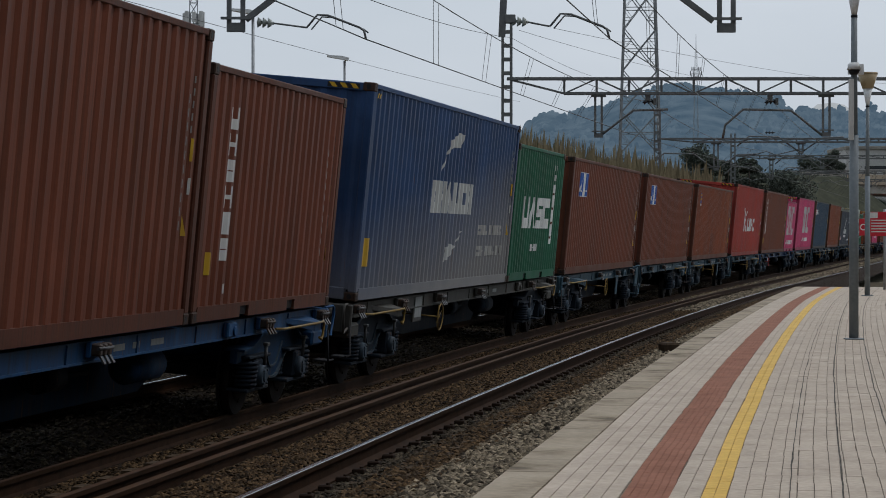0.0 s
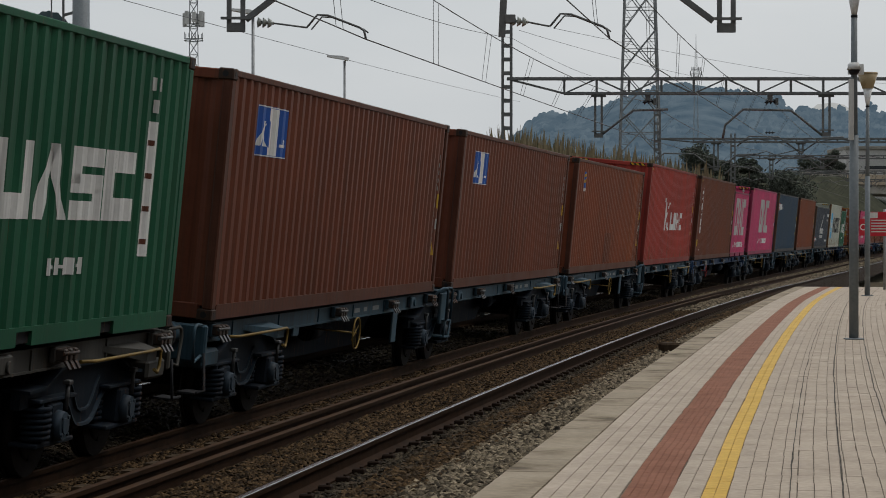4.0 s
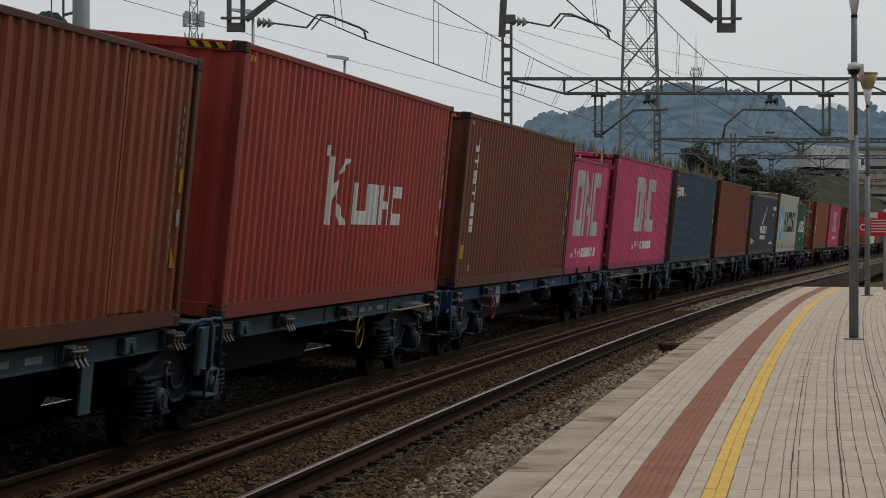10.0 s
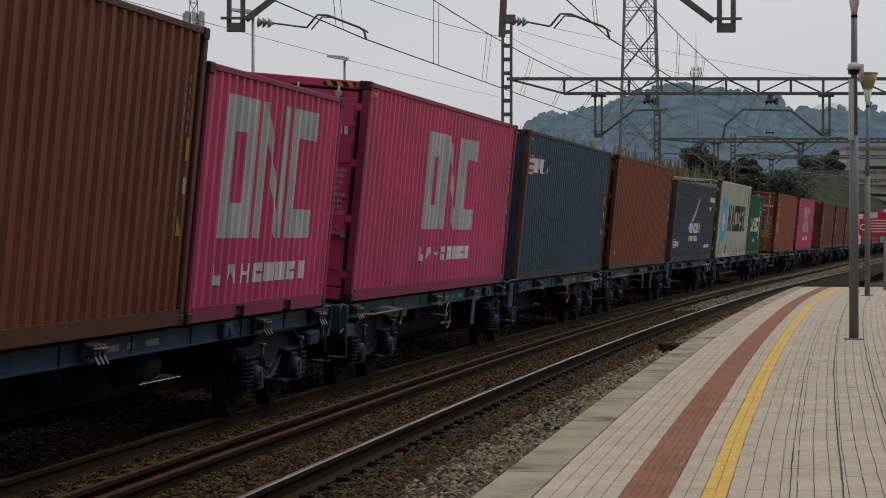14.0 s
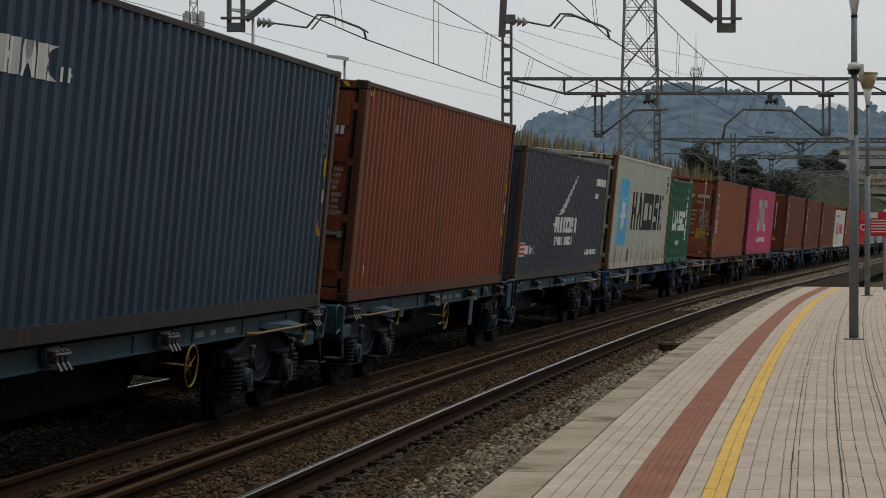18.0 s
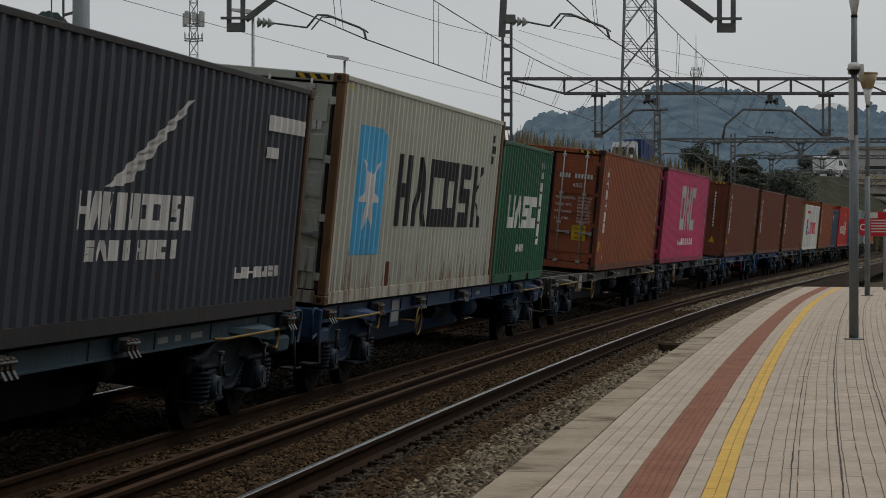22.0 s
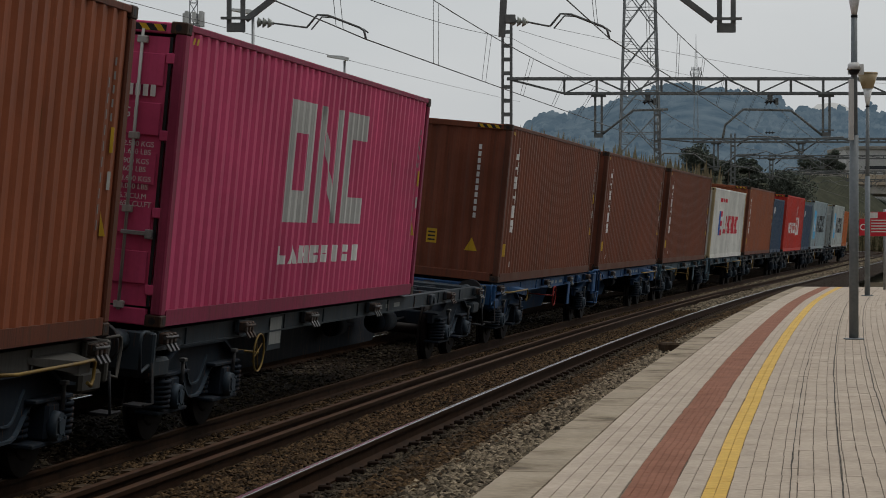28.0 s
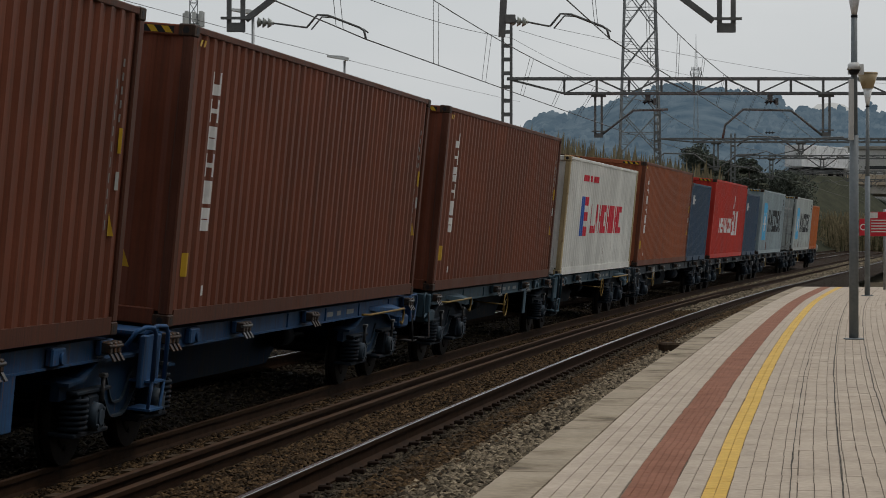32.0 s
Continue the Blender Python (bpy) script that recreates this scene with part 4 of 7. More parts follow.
def bogie(wagon, x, mat, proto):
    """A two-axle bogie: sagging side frames, axle boxes, coil springs, bolster, brake gear."""
    b = Mesh()
    b.box(-0.14, 0.14, -0.98, 0.98, 0.50, 0.72, 0.02)
    bg = part("bogie", b, mat, wagon)
    bg.location = (x, 0, 0)
    sag = belly(1.0, 0.0)
    top = [(1.55, 0.62), (1.55, 0.755), (1.15, 0.775), (0.78, 0.92), (-0.78, 0.92), (-1.15, 0.775), (-1.55, 0.755), (-1.55, 0.62)]
    for sg in (-1, 1):
        y0, y1 = sg * 0.98, sg * 1.06
        part("side_frame", Mesh().prism(sag + [(0.72, 0.66)] + top + [(-0.72, 0.66)], min(y0, y1), max(y0, y1)), mat, bg)
        rim = lambda line, t: line + [(a, c + t) for a, c in reversed(line)]
        part("top_flange", Mesh().prism(rim(top[1:-1], 0.028), sg * 1.02 - 0.12, sg * 1.02 + 0.12), mat, bg)
        part("lower_flange", Mesh().prism(rim(sag, 0.024), sg * 1.05 - 0.045, sg * 1.05 + 0.045), M_AXLE_COVER, bg)
        part("stiffener", Mesh().prism(rim(belly(0.72, 0.13)[1:-1], 0.02), sg * 1.06 - 0.02, sg * 1.06 + 0.02), M_AXLE_COVER, bg)
        part("side_bearer", Mesh().box(-0.22, 0.22, sg * 0.72 - 0.1, sg * 0.72 + 0.1, 0.72, 0.95, 0.02), M_BOGIE, bg)
        for ax in (-0.9, 0.9):
            yb = sg * 1.04
            axb = Mesh().box(ax - 0.15, ax + 0.15, yb - 0.12, yb + 0.12, 0.33, 0.66, 0.03)
            axb.box(ax - 0.46, ax + 0.46, yb - 0.12, yb + 0.12, 0.295, 0.335, 0.01)
            axb.box(ax - 0.46, ax + 0.46, yb - 0.12, yb + 0.14, 0.665, 0.70, 0.01)
            box = part("axle_box", axb, M_BOGIE, bg)
            cov = Mesh().cyl((ax, yb + sg * 0.11, 0.46), (ax, yb + sg * 0.19, 0.46), 0.135, 0.12, n=16).cyl((ax, yb + sg * 0.19, 0.46), (ax, yb + sg * 0.205, 0.46), 0.07, n=12)
            for q in range(4):
                cov.cyl((ax + 0.10 * math.cos(q * 1.57 + 0.8), yb + sg * 0.18, 0.46 + 0.10 * math.sin(q * 1.57 + 0.8)), (ax + 0.10 * math.cos(q * 1.57 + 0.8), yb + sg * 0.205, 0.46 + 0.10 * math.sin(q * 1.57 + 0.8)), 0.018, n=6)
            part("axle_cover", cov, M_AXLE_COVER, box)
            part("damper_link", Mesh().cyl((ax + 0.17, yb + sg * 0.13, 0.58), (ax + 0.17, yb + sg * 0.13, 0.80), 0.02, n=8).box(ax + 0.12, ax + 0.22, yb + sg * 0.13 - 0.03, yb + sg * 0.13 + 0.03, 0.79, 0.83, 0.008), M_SILVER, box)
            for dx in (-0.32, 0.32):
                part("coil_spring", SPRING.copy_mesh(ax + dx, sg * (1.09 if dx * ax > 0 else 0.93)), M_BOGIE, bg)
    for ax in (-0.9, 0.9):
        w = new("wheelset", proto)
        w.parent = bg
        w.location = (ax, 0, 0.46)
        WHEELS.append(w)
    for ax in (-0.36, 0.36):
        br = Mesh().box(ax - 0.05, ax + 0.05, -0.86, 0.86, 0.42, 0.50, 0.01)
        for sg in (-1, 1):
            br.box(ax - 0.09, ax + 0.09, sg * 0.85 - 0.05, sg * 0.85 + 0.05, 0.28, 0.56, 0.02)
        part("brake_beam", br, M_STEEL_DARK, bg)
    return bg


class Spring:
    """A coil of visible turns."""

    def copy_mesh(self, x, y):
        m = Mesh()
        n, turns, r, t = 60, 6.5, 0.112, 0.0225
        pts = [(x + r * math.cos(2 * math.pi * turns * i / n), y + r * math.sin(2 * math.pi * turns * i / n), 0.35 + 0.31 * i / n) for i in range(n + 1)]
        m.tube(pts, t, 5)
        m.cyl((x, y, 0.34), (x, y, 0.66), 0.06, n=8)
        return m


SPRING = Spring()
M_LOCK = paint("twist_lock_steel", (0.045, 0.033, 0.027), rust=0.6, dirt=0.4, rough=0.6)
WHEELS = []
M_SLATEWAGON = paint("wagon_slate", (0.024, 0.036, 0.046), rust=0.35, dirt=0.8, rough=0.6)
WAGON_LOOK = {"blue": M_BLUE, "blue60": M_DARKBLUE, "grey": M_GREYWAGON, "greyblue": M_GREYBLUE, "greyblue60": M_SLATEWAGON, "dark": M_DARKBLUE}
WAGON_WORDS = {"blue": "bright blue flat container wagon", "blue60": "long dark blue flat container wagon", "grey": "dusty grey flat container wagon",
               "greyblue": "weathered grey-blue flat container wagon", "greyblue60": "long grimy slate-blue flat container wagon", "dark": "long dark blue flat container wagon"}


def twist_lock(w, x, sg, mat, zt, rusty):
    """A cluster of folding lock fins on the sill."""
    y = sg * 1.13
    t = part("twist_lock_bracket", Mesh().box(x - 0.17, x + 0.17, min(y, y + sg * 0.06), max(y, y + sg * 0.06), zt - 0.16, zt - 0.02, 0.012), mat, w)
    if sg > 0:
        return
    mt = M_LOCK if rusty else M_SILVER
    for dx in (-0.12, 0.0, 0.12):
        part("lock_block", Mesh().box(x + dx - 0.04, x + dx + 0.04, y - 0.14, y - 0.01, zt - 0.135, zt - 0.03, 0.012), M_LOCK, t)
        part("lock_tag", Mesh().beam((x + dx + 0.02, y - 0.12, zt - 0.13), (x + dx + 0.02, y - 0.17, zt - 0.20), 0.055, 0.016), mt, t)
    part("pivot_rod", Mesh().cyl((x - 0.19, y - 0.13, zt - 0.07), (x + 0.19, y - 0.13, zt - 0.07), 0.018, n=8), mt, t)


def lever_set(w, x0, x1, mat, zt):
    """A folded-out bracket plate with a thin yellow lever bar that ends in a crank."""
    y = -1.12
    v = [(x0 + 0.95, y, zt - 0.09), (x1, y, zt - 0.09), (x1, y - 0.2, zt - 0.14), (x1 - 0.28, y - 0.2, zt - 0.14)]
    low = [(a, b, c - (0.05 if k < 2 else 0.11)) for k, (a, b, c) in enumerate(v)]
    pl = Mesh().add(v + low, [(0, 1, 2, 3), (7, 6, 5, 4), (0, 3, 7, 4), (3, 2, 6, 7), (2, 1, 5, 6), (1, 0, 4, 5)])
    part("bracket_plate", pl, M_GREYWAGON if mat is M_GREYWAGON else mat, w)
    bar = Mesh().tube([(x0, -1.25, zt - 0.16), (x0 + 0.25, -1.30, zt - 0.165), (x1 - 0.3, -1.34, zt - 0.15), (x1 - 0.02, -1.35, zt - 0.14), (x1 + 0.03, -1.35, zt - 0.16), (x1 + 0.02, -1.35, zt - 0.30), (x1 - 0.03, -1.35, zt - 0.36), (x1 - 0.10, -1.34, zt - 0.33)], 0.017)
    part("brake_lever", bar, M_LEVER, w, "yellow brake lever")


def hand_wheel(w, x, z, mat):
    ring = Mesh().ring((x, -1.29, z), 0.205, 0.011, n=28)
    for a in range(2):
        t = math.pi * (a + 0.3) / 2
        ring.tube([(x + 0.2 * math.cos(t), -1.27, z + 0.2 * math.sin(t)), (x - 0.2 * math.cos(t), -1.27, z - 0.2 * math.sin(t))], 0.006)
    ring.cyl((x, -1.29, z), (x, -0.6, z), 0.012)
    part("hand_brake_wheel", ring, mat, w)


def wagon_end(w, sx, xe, mat, zt):
    """End beam, headstock, buffers, steps, rails, hook and hose at one end."""
    h = abs(xe) - 0.08
    part("end_beam", Mesh().box(min(sx * h, xe), max(sx * h, xe), -1.22, 1.22, zt - 0.40, zt - 0.02, 0.02), mat, w)
    part("headstock", Mesh().box(min(sx * (h - 0.55), sx * (h - 0.005)), max(sx * (h - 0.55), sx * (h - 0.005)), -1.19, 1.19, 0.68, zt - 0.28, 0.03), mat, w)
    for sg in (-1, 1):
        bf = Mesh().cyl((xe, sg * 0.87, 1.03), (xe + sx * 0.30, sg * 0.87, 1.03), 0.11, n=14).cyl((xe + sx * 0.25, sg * 0.87, 1.03), (xe + sx * 0.50, sg * 0.87, 1.03), 0.085, n=14)
        part("buffer", bf, mat, w)
        part("buffer_head", Mesh().cyl((xe + sx * 0.49, sg * 0.87, 1.03), (xe + sx * 0.545, sg * 0.87, 1.03), 0.19, 0.18, n=20), M_STEEL_DARK, w)
        st = Mesh()
        st.tube([(xe + sx * 0.02, sg * 1.22, zt - 0.3), (xe + sx * 0.02, sg * 1.26, 0.47), (xe + sx * 0.3, sg * 1.26, 0.47)], 0.014)
        st.box(min(xe + sx * 0.02, xe + sx * 0.32), max(xe + sx * 0.02, xe + sx * 0.32), sg * 1.16 - 0.09, sg * 1.16 + 0.09, 0.45, 0.47)
        part("shunter_step", st, M_STEEL_DARK, w)
        hr = Mesh().tube([(xe, sg * 1.18, zt - 0.33), (xe + sx * 0.3, sg * 1.2, zt - 0.38), (xe + sx * 0.36, sg * 1.2, zt - 0.1), (xe + sx * 0.33, sg * 1.2, zt - 0.02), (xe + sx * 0.26, sg * 1.2, zt + 0.0), (xe, sg * 1.16, zt - 0.02)], 0.018)
        part("grab_rail", hr, mat, w)
    cp = Mesh().box(min(xe, xe + sx * 0.3), max(xe, xe + sx * 0.3), -0.09, 0.09, 0.94, 1.1, 0.02)
    cp.tube([(xe + sx * 0.2, 0, 1.0), (xe + sx * 0.35, 0, 0.8), (xe + sx * 0.55, 0, 0.82)], 0.04)
    part("coupling_hook", cp, M_STEEL_DARK, w)
    part("brake_hose", Mesh().tube([(xe, -0.35, 0.95), (xe + sx * 0.25, -0.36, 0.75), (xe + sx * 0.4, -0.34, 0.62), (xe + sx * 0.55, -0.3, 0.66)], 0.028), M_BLACK, w)


def wagon_joint(w, x, sx, mat, zt):
    """Half of the joint over a shared bogie; the far half carries the hooped rails."""
    xe = x + sx * 0.69
    part("joint_beam", Mesh().box(min(x, xe), max(x, xe), -1.0, 1.0, zt - 0.42, zt - 0.10, 0.03), mat, w)
    if sx < 0:
        part("joint_plate", Mesh().box(x - 0.62, x - 0.10, -1.22, -1.17, zt - 0.52, zt - 0.03, 0.012), mat, w)
        part("walkway_plate", Mesh().box(x - 0.66, x + 0.02, -1.15, 1.15, zt - 0.02, zt + 0.005), mat, w)
        for xr in (x - 0.50, x - 0.14):
            hoop = [(xr - 0.34, -1.12, zt - 0.12), (xr - 0.32, -1.2, zt + 0.01), (xr - 0.22, -1.25, zt + 0.055), (xr - 0.06, -1.28, zt + 0.05), (xr, -1.29, zt - 0.02), (xr, -1.29, zt - 0.45)]
            part("hooped_rail", Mesh().tube(hoop, 0.022, 8), mat, w)
        leg = Mesh().tube([(x - 0.50, -1.29, zt - 0.44), (x - 0.50, -1.27, 0.42), (x - 0.14, -1.27, 0.42), (x - 0.14, -1.29, zt - 0.44)], 0.018)
        leg.box(x - 0.52, x - 0.12, -1.30, -1.06, 0.415, 0.435)
        leg.box(x - 0.52, x - 0.12, -1.30, -1.06, zt - 0.47, zt - 0.45)
        part("shunter_step", leg, mat, w)


def wagon(key, deck, proto, seed, role="whole", gap=1.452):
    """A skeletal flat wagon: side sills, cross bars, ends, bogies, brake gear; a near or far half rides on a shared bogie."""
    mat = WAGON_LOOK[key]
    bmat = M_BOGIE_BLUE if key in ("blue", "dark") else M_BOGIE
    h2 = deck / 2
    words = WAGON_WORDS[key] + {"whole": " on two bogies", "near": ", half of an articulated pair", "far": ", half of an articulated pair"}[role]
    w = thing("container_wagon", words, "wagon", "wagons of the train")
    inset = 1.88 if role == "whole" else 2.02
    pa = -(h2 - inset) if role != "far" else -(h2 + gap / 2 - 0.03)
    pb = (h2 - inset) if role != "near" else h2 + gap / 2 - 0.03
    zt = FLOOR_Z - 0.02
    for sg in (-1, 1):
        y = sg * 1.12
        lo, hi = min(y, y - sg * 0.10), max(y, y - sg * 0.10)
        part("side_sill", Mesh().prism([(-h2, zt - 0.195), (-h2, zt - 0.02), (h2, zt - 0.02), (h2, zt - 0.195)], lo, hi), mat, w)
        part("sill_flange", Mesh().box(-h2, h2, min(y + sg * 0.02, y - sg * 0.12), max(y + sg * 0.02, y - sg * 0.12), zt - 0.215, zt - 0.195), mat, w)
        yc = sg * 0.42
        ia, ib = -h2 + 2.2 + inset, h2 - 2.2 - inset
        if role == "far":
            ia = -h2 + 0.7
        if role == "near":
            ib = h2 - 0.7
        fish = [(-h2 + 0.1, zt - 0.30), (-h2 + 0.1, zt - 0.06), (h2 - 0.1, zt - 0.06), (h2 - 0.1, zt - 0.30), (ib, zt - 0.32), (ib - 0.9, zt - 0.80), (ia + 0.9, zt - 0.80), (ia, zt - 0.32)]
        # bogie colour instead of wagon paint: shade below the deck is painted in
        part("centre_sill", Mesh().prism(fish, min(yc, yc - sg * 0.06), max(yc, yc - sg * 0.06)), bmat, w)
    n = int(deck / 1.55)
    for k in range(n + 1):
        x = -h2 + 0.12 + k * (deck - 0.24) / n
        part("cross_member", Mesh().box(x - 0.07, x + 0.07, -1.02, 1.02, zt - 0.16, zt - 0.035, 0.01), mat, w)
    for k in range(int(deck / 1.9)):
        x = -h2 + 1.2 + 1.9 * k
        part("sill_rib", Mesh().box(x - 0.02, x + 0.02, -1.136, -1.118, zt - 0.195, zt - 0.03), mat, w)
    # locks, levers and plates along the near sill
    if role == "whole":
        locks = [(-h2 + 0.3, 0), (-h2 + 3.05, 1), (-h2 + 5.9, 0), (-h2 + 9.4, 0), (h2 - 3.0, 1), (h2 - 0.3, 0)]
        levers = [(-h2 + 0.55, -h2 + 2.6), (h2 - 2.7, h2 - 0.75)] if key in ("blue", "grey", "dark") else []
        wheel_x, hangers, boxes = (-h2 + 5.6 if levers else -h2 + 3.4), [(-h2 + 4.6, 0.72, 0.30)], [h2 - 4.3]
    elif role == "near":
        locks = [(-h2 + 0.4, 0), (-0.2, 0), (3.0, 0), (h2 - 0.15, 1)]
        levers = [(-h2 + 0.65, -h2 + 2.65)]
        wheel_x, hangers, boxes = 0.5, [(-2.05, 0.83, 0.13), (3.65, 0.48, 0.15)], [4.6]
    else:
        locks = [(-h2 + 0.15, 1), (-3.25, 0), (-0.2, seed % 2), (h2 - 0.3, 0)]
        levers = [(2.5, 4.75)]
        wheel_x, hangers, boxes = None, [], [-4.9]
        if key != "blue" and seed % 3 == 0:
            wheel_x = 0.4
    for x, rusty in locks:
        for sg in (-1, 1):
            twist_lock(w, x, sg, mat, zt, rusty)
    for x in boxes:
        part("sill_bracket", Mesh().box(x - 0.16, x + 0.16, -1.19, -1.12, zt - 0.19, zt - 0.03, 0.02).cyl((x + 0.05, -1.19, zt - 0.12), (x + 0.05, -1.215, zt - 0.12), 0.05, n=10), mat, w)
    for x0, x1 in levers:
        lever_set(w, x0, x1, mat, zt)
    for x, z0, hw in hangers:
        part("hanger_plate", Mesh().box(x - hw, x + hw, -1.13, -1.10, z0, zt - 0.2, 0.01), mat, w)
    if wheel_x is not None:
        hand_wheel(w, wheel_x, 0.77, M_REDPAINT if key == "blue60" or (key == "blue" and role == "near") else M_LEVER)
    for sx in (-1, 1):
        if (role == "near" and sx > 0) or (role == "far" and sx < 0):
            wagon_joint(w, sx * h2, sx, mat, zt)
        else:
            wagon_end(w, sx, sx * (h2 + 0.08), mat, zt)
    if role == "whole":
        xt = 2.3
        tank = Mesh().cyl((xt, -0.82, 0.74), (xt + 0.85, -0.82, 0.74), 0.16, n=18).cyl((xt - 0.07, -0.82, 0.74), (xt, -0.82, 0.74), 0.08, 0.16, n=18)
        tank.cyl((xt + 0.85, -0.82, 0.74), (xt + 0.92, -0.82, 0.74), 0.16, 0.08, n=18)
        part("air_tank", tank, bmat, w)
        part("data_plate", Mesh().box(-h2 + 4.35, -h2 + 4.85, -1.136, -1.131, zt - 0.36, zt - 0.05), M_MARK_FADED, w)
    part("brake_cylinder", Mesh().cyl((0.5, -0.6, 0.72), (1.0, -0.6, 0.72), 0.13, n=16).cyl((1.0, -0.6, 0.72), (1.9, -0.6, 0.70), 0.025), M_BOGIE, w)
    part("brake_rod", Mesh().tube([(-h2 + 2, -0.3, 0.6), (h2 - 2, -0.3, 0.58)], 0.022), M_STEEL_DARK, w)
    for k in range(3):
        part("stencil", Mesh().box(1.0 + k * 0.55, 1.0 + k * 0.55 + (0.32, 0.2, 0.4)[k], -1.1245, -1.1215, zt - 0.15, zt - 0.09), M_MARK_FADED, w)
    for x, keep in ((pa - 0.10, role != "far"), (pb - 0.12, True)):
        if keep:
            bogie(w, x, bmat, proto)
    return w, (pa, pb)


PAIRS = {2: "near", 3: "far", 4: "near", 5: "far", 7: "near", 8: "far", 9: "near", 10: "far", 14: "near", 15: "far", 16: "near", 17: "far"}


def build_train():
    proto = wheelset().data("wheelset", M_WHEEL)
    # find where each wagon's deck begins, counted from the datum box
    starts, s = [], 0.0
    for key, slots in TRAIN:
        deck = sum((LEN[q] if isinstance(q, int) else LEN[q[1]]) for q in slots) + 0.13 * (len(slots) - 1)
        starts.append((s, deck))
        s += deck + GAPS[len(starts) - 1]
    base = starts[7][0]
    for k, ((key, slots), (s0, deck)) in enumerate(zip(TRAIN, starts)):
        s0 -= base
        w, pivot = wagon(key, deck + 0.06, proto, 100 + k, PAIRS.get(k, "whole"), GAPS[k if PAIRS.get(k) != "far" else k - 1])
        if k == len(TRAIN) - 1:
            part("tail_lamp", Mesh().box(deck / 2 + 0.12, deck / 2 + 0.22, -1.3, -1.05, 1.05, 1.42, 0.02), M_WHITE, w, "white tail lamp plate")
        mid = s0 + deck / 2
        MOVERS.append((w, mid, pivot, Matrix.Identity(4)))
        x = -deck / 2
        for q in slots:
            if isinstance(q, int):
                x += LEN[q] + 0.13
                continue
            colour, feet, high, end, marks, label = q
            c = container(colour, feet, high, label, end, marks, 200 + k, lettered=(end == "door"))
            MOVERS.append((c, mid, pivot, Matrix.Translation((x + LEN[feet] / 2, 0, FLOOR_Z))))
            x += LEN[feet] + 0.13


def motions():
    for k, (ob, u, speed) in enumerate(VEHICLES):
        sg = math.copysign(1, speed)
        x = ROAD_DIR * sg
        turn = Matrix((x, Vector((-x.y, x.x, 0)), Vector((0, 0, 1)))).transposed().to_4x4()
        walk(ob, [(t, Matrix.Translation(road_at(min(max(u + speed * t, ROAD_ENDS[0] + 14.0 * k), ROAD_ENDS[1] - 14.0 * k), 1.8 * sg)) @ turn) for t in KEY_TIMES])
    for ob, mid, pivot, local in MOVERS:
        walk(ob, [(t, wagon_pose(mid + travel(t), pivot) @ local) for t in KEY_TIMES])
    steps = [k / 10 for k in range(321)]
    angle = [math.degrees((travel(0) - travel(t)) / 0.46) for t in steps]
    for w in WHEELS:
        x, y, z = w.location
        walk(w, [(t, pose(x, y, z, 0, -a, 0)) for t, a in zip(steps, angle)])

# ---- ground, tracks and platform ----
# rust tint taken near-black: the shade between loose stones is painted in
M_BALLAST_GAPS = rough_mat("rusty_ballast", [(0.25, (0.010, 0.006, 0.003)), (0.5, (0.022, 0.013, 0.007)), (0.75, (0.042, 0.025, 0.012))], 14, 0.9, 0.9, 0.03)
M_STONE = rough_mat("ballast_stone", [(0.3, (0.1144, 0.088, 0.05632)), (0.7, (0.528, 0.4312, 0.2992))], 20, 0.85, 0.5, 0.012, rand=0.94)
M_STONE_RUST = rough_mat("rusty_stone", [(0.3, (0.02788, 0.01517, 0.00697)), (0.7, (0.2214, 0.141, 0.07052))], 20, 0.85, 0.5, 0.012, rand=0.92)
# darker stone colour that paints in the shade under the train
M_STONE_DARK = rough_mat("oily_stone", [(0.3, (0.0315, 0.02363, 0.01575)), (0.7, (0.1488, 0.1155, 0.0735))], 20, 0.8, 0.4, 0.01, rand=0.85)
M_RAIL = rough_mat("rusty_rail", [(0.3, (0.0180, 0.0092, 0.0044)), (0.7, (0.0430, 0.0212, 0.0105))], 5, 0.75, 0.2, 0.004, (1, 1, 1), gloss=0.05)
M_RAILTOP = rough_mat("polished_rail_head", [(0.3, (0.42, 0.42, 0.43)), (0.7, (0.6, 0.6, 0.6))], 3, 0.26, 0.03, 0.001, metal=1.0)
M_RAILDULL = rough_mat("dull_rail_head", [(0.3, (0.040, 0.0205, 0.0100)), (0.7, (0.073, 0.037, 0.0185))], 4, 0.6, 0.05, 0.002, gloss=0.06)
M_SLEEPER = rough_mat("concrete_sleeper", [(0.3, (0.035, 0.023, 0.014)), (0.7, (0.085, 0.060, 0.038))], 6, 0.9, 0.3, 0.006)
M_CLIP = rough_mat("rusty_clip", [(0.3, (0.014, 0.008, 0.005)), (0.7, (0.034, 0.020, 0.012))], 8, 0.8, 0.2, 0.004)
M_EARTH = rough_mat("dry_earth", [(0.3, (0.09, 0.075, 0.05)), (0.7, (0.16, 0.14, 0.09))], 0.6, 0.95, 0.6, 0.05)
M_COPING = rough_mat("coping_concrete", [(0.28, (0.10, 0.078, 0.054)), (0.38, (0.22, 0.178, 0.125)), (0.48, (0.345, 0.285, 0.208)), (0.75, (0.425, 0.36, 0.272))], 2.4, 0.85, 0.3, 0.004, rand=0.12)
M_TILE = rough_mat("pale_paving", [(0.3, (0.43, 0.355, 0.277)), (0.7, (0.535, 0.448, 0.357))], 2.5, 0.75, 0.15, 0.002, rand=0.07)
M_TILE_RED = rough_mat("red_paving", [(0.3, (0.245, 0.107, 0.066)), (0.7, (0.325, 0.150, 0.098))], 2.5, 0.8, 0.2, 0.002, rand=0.08)
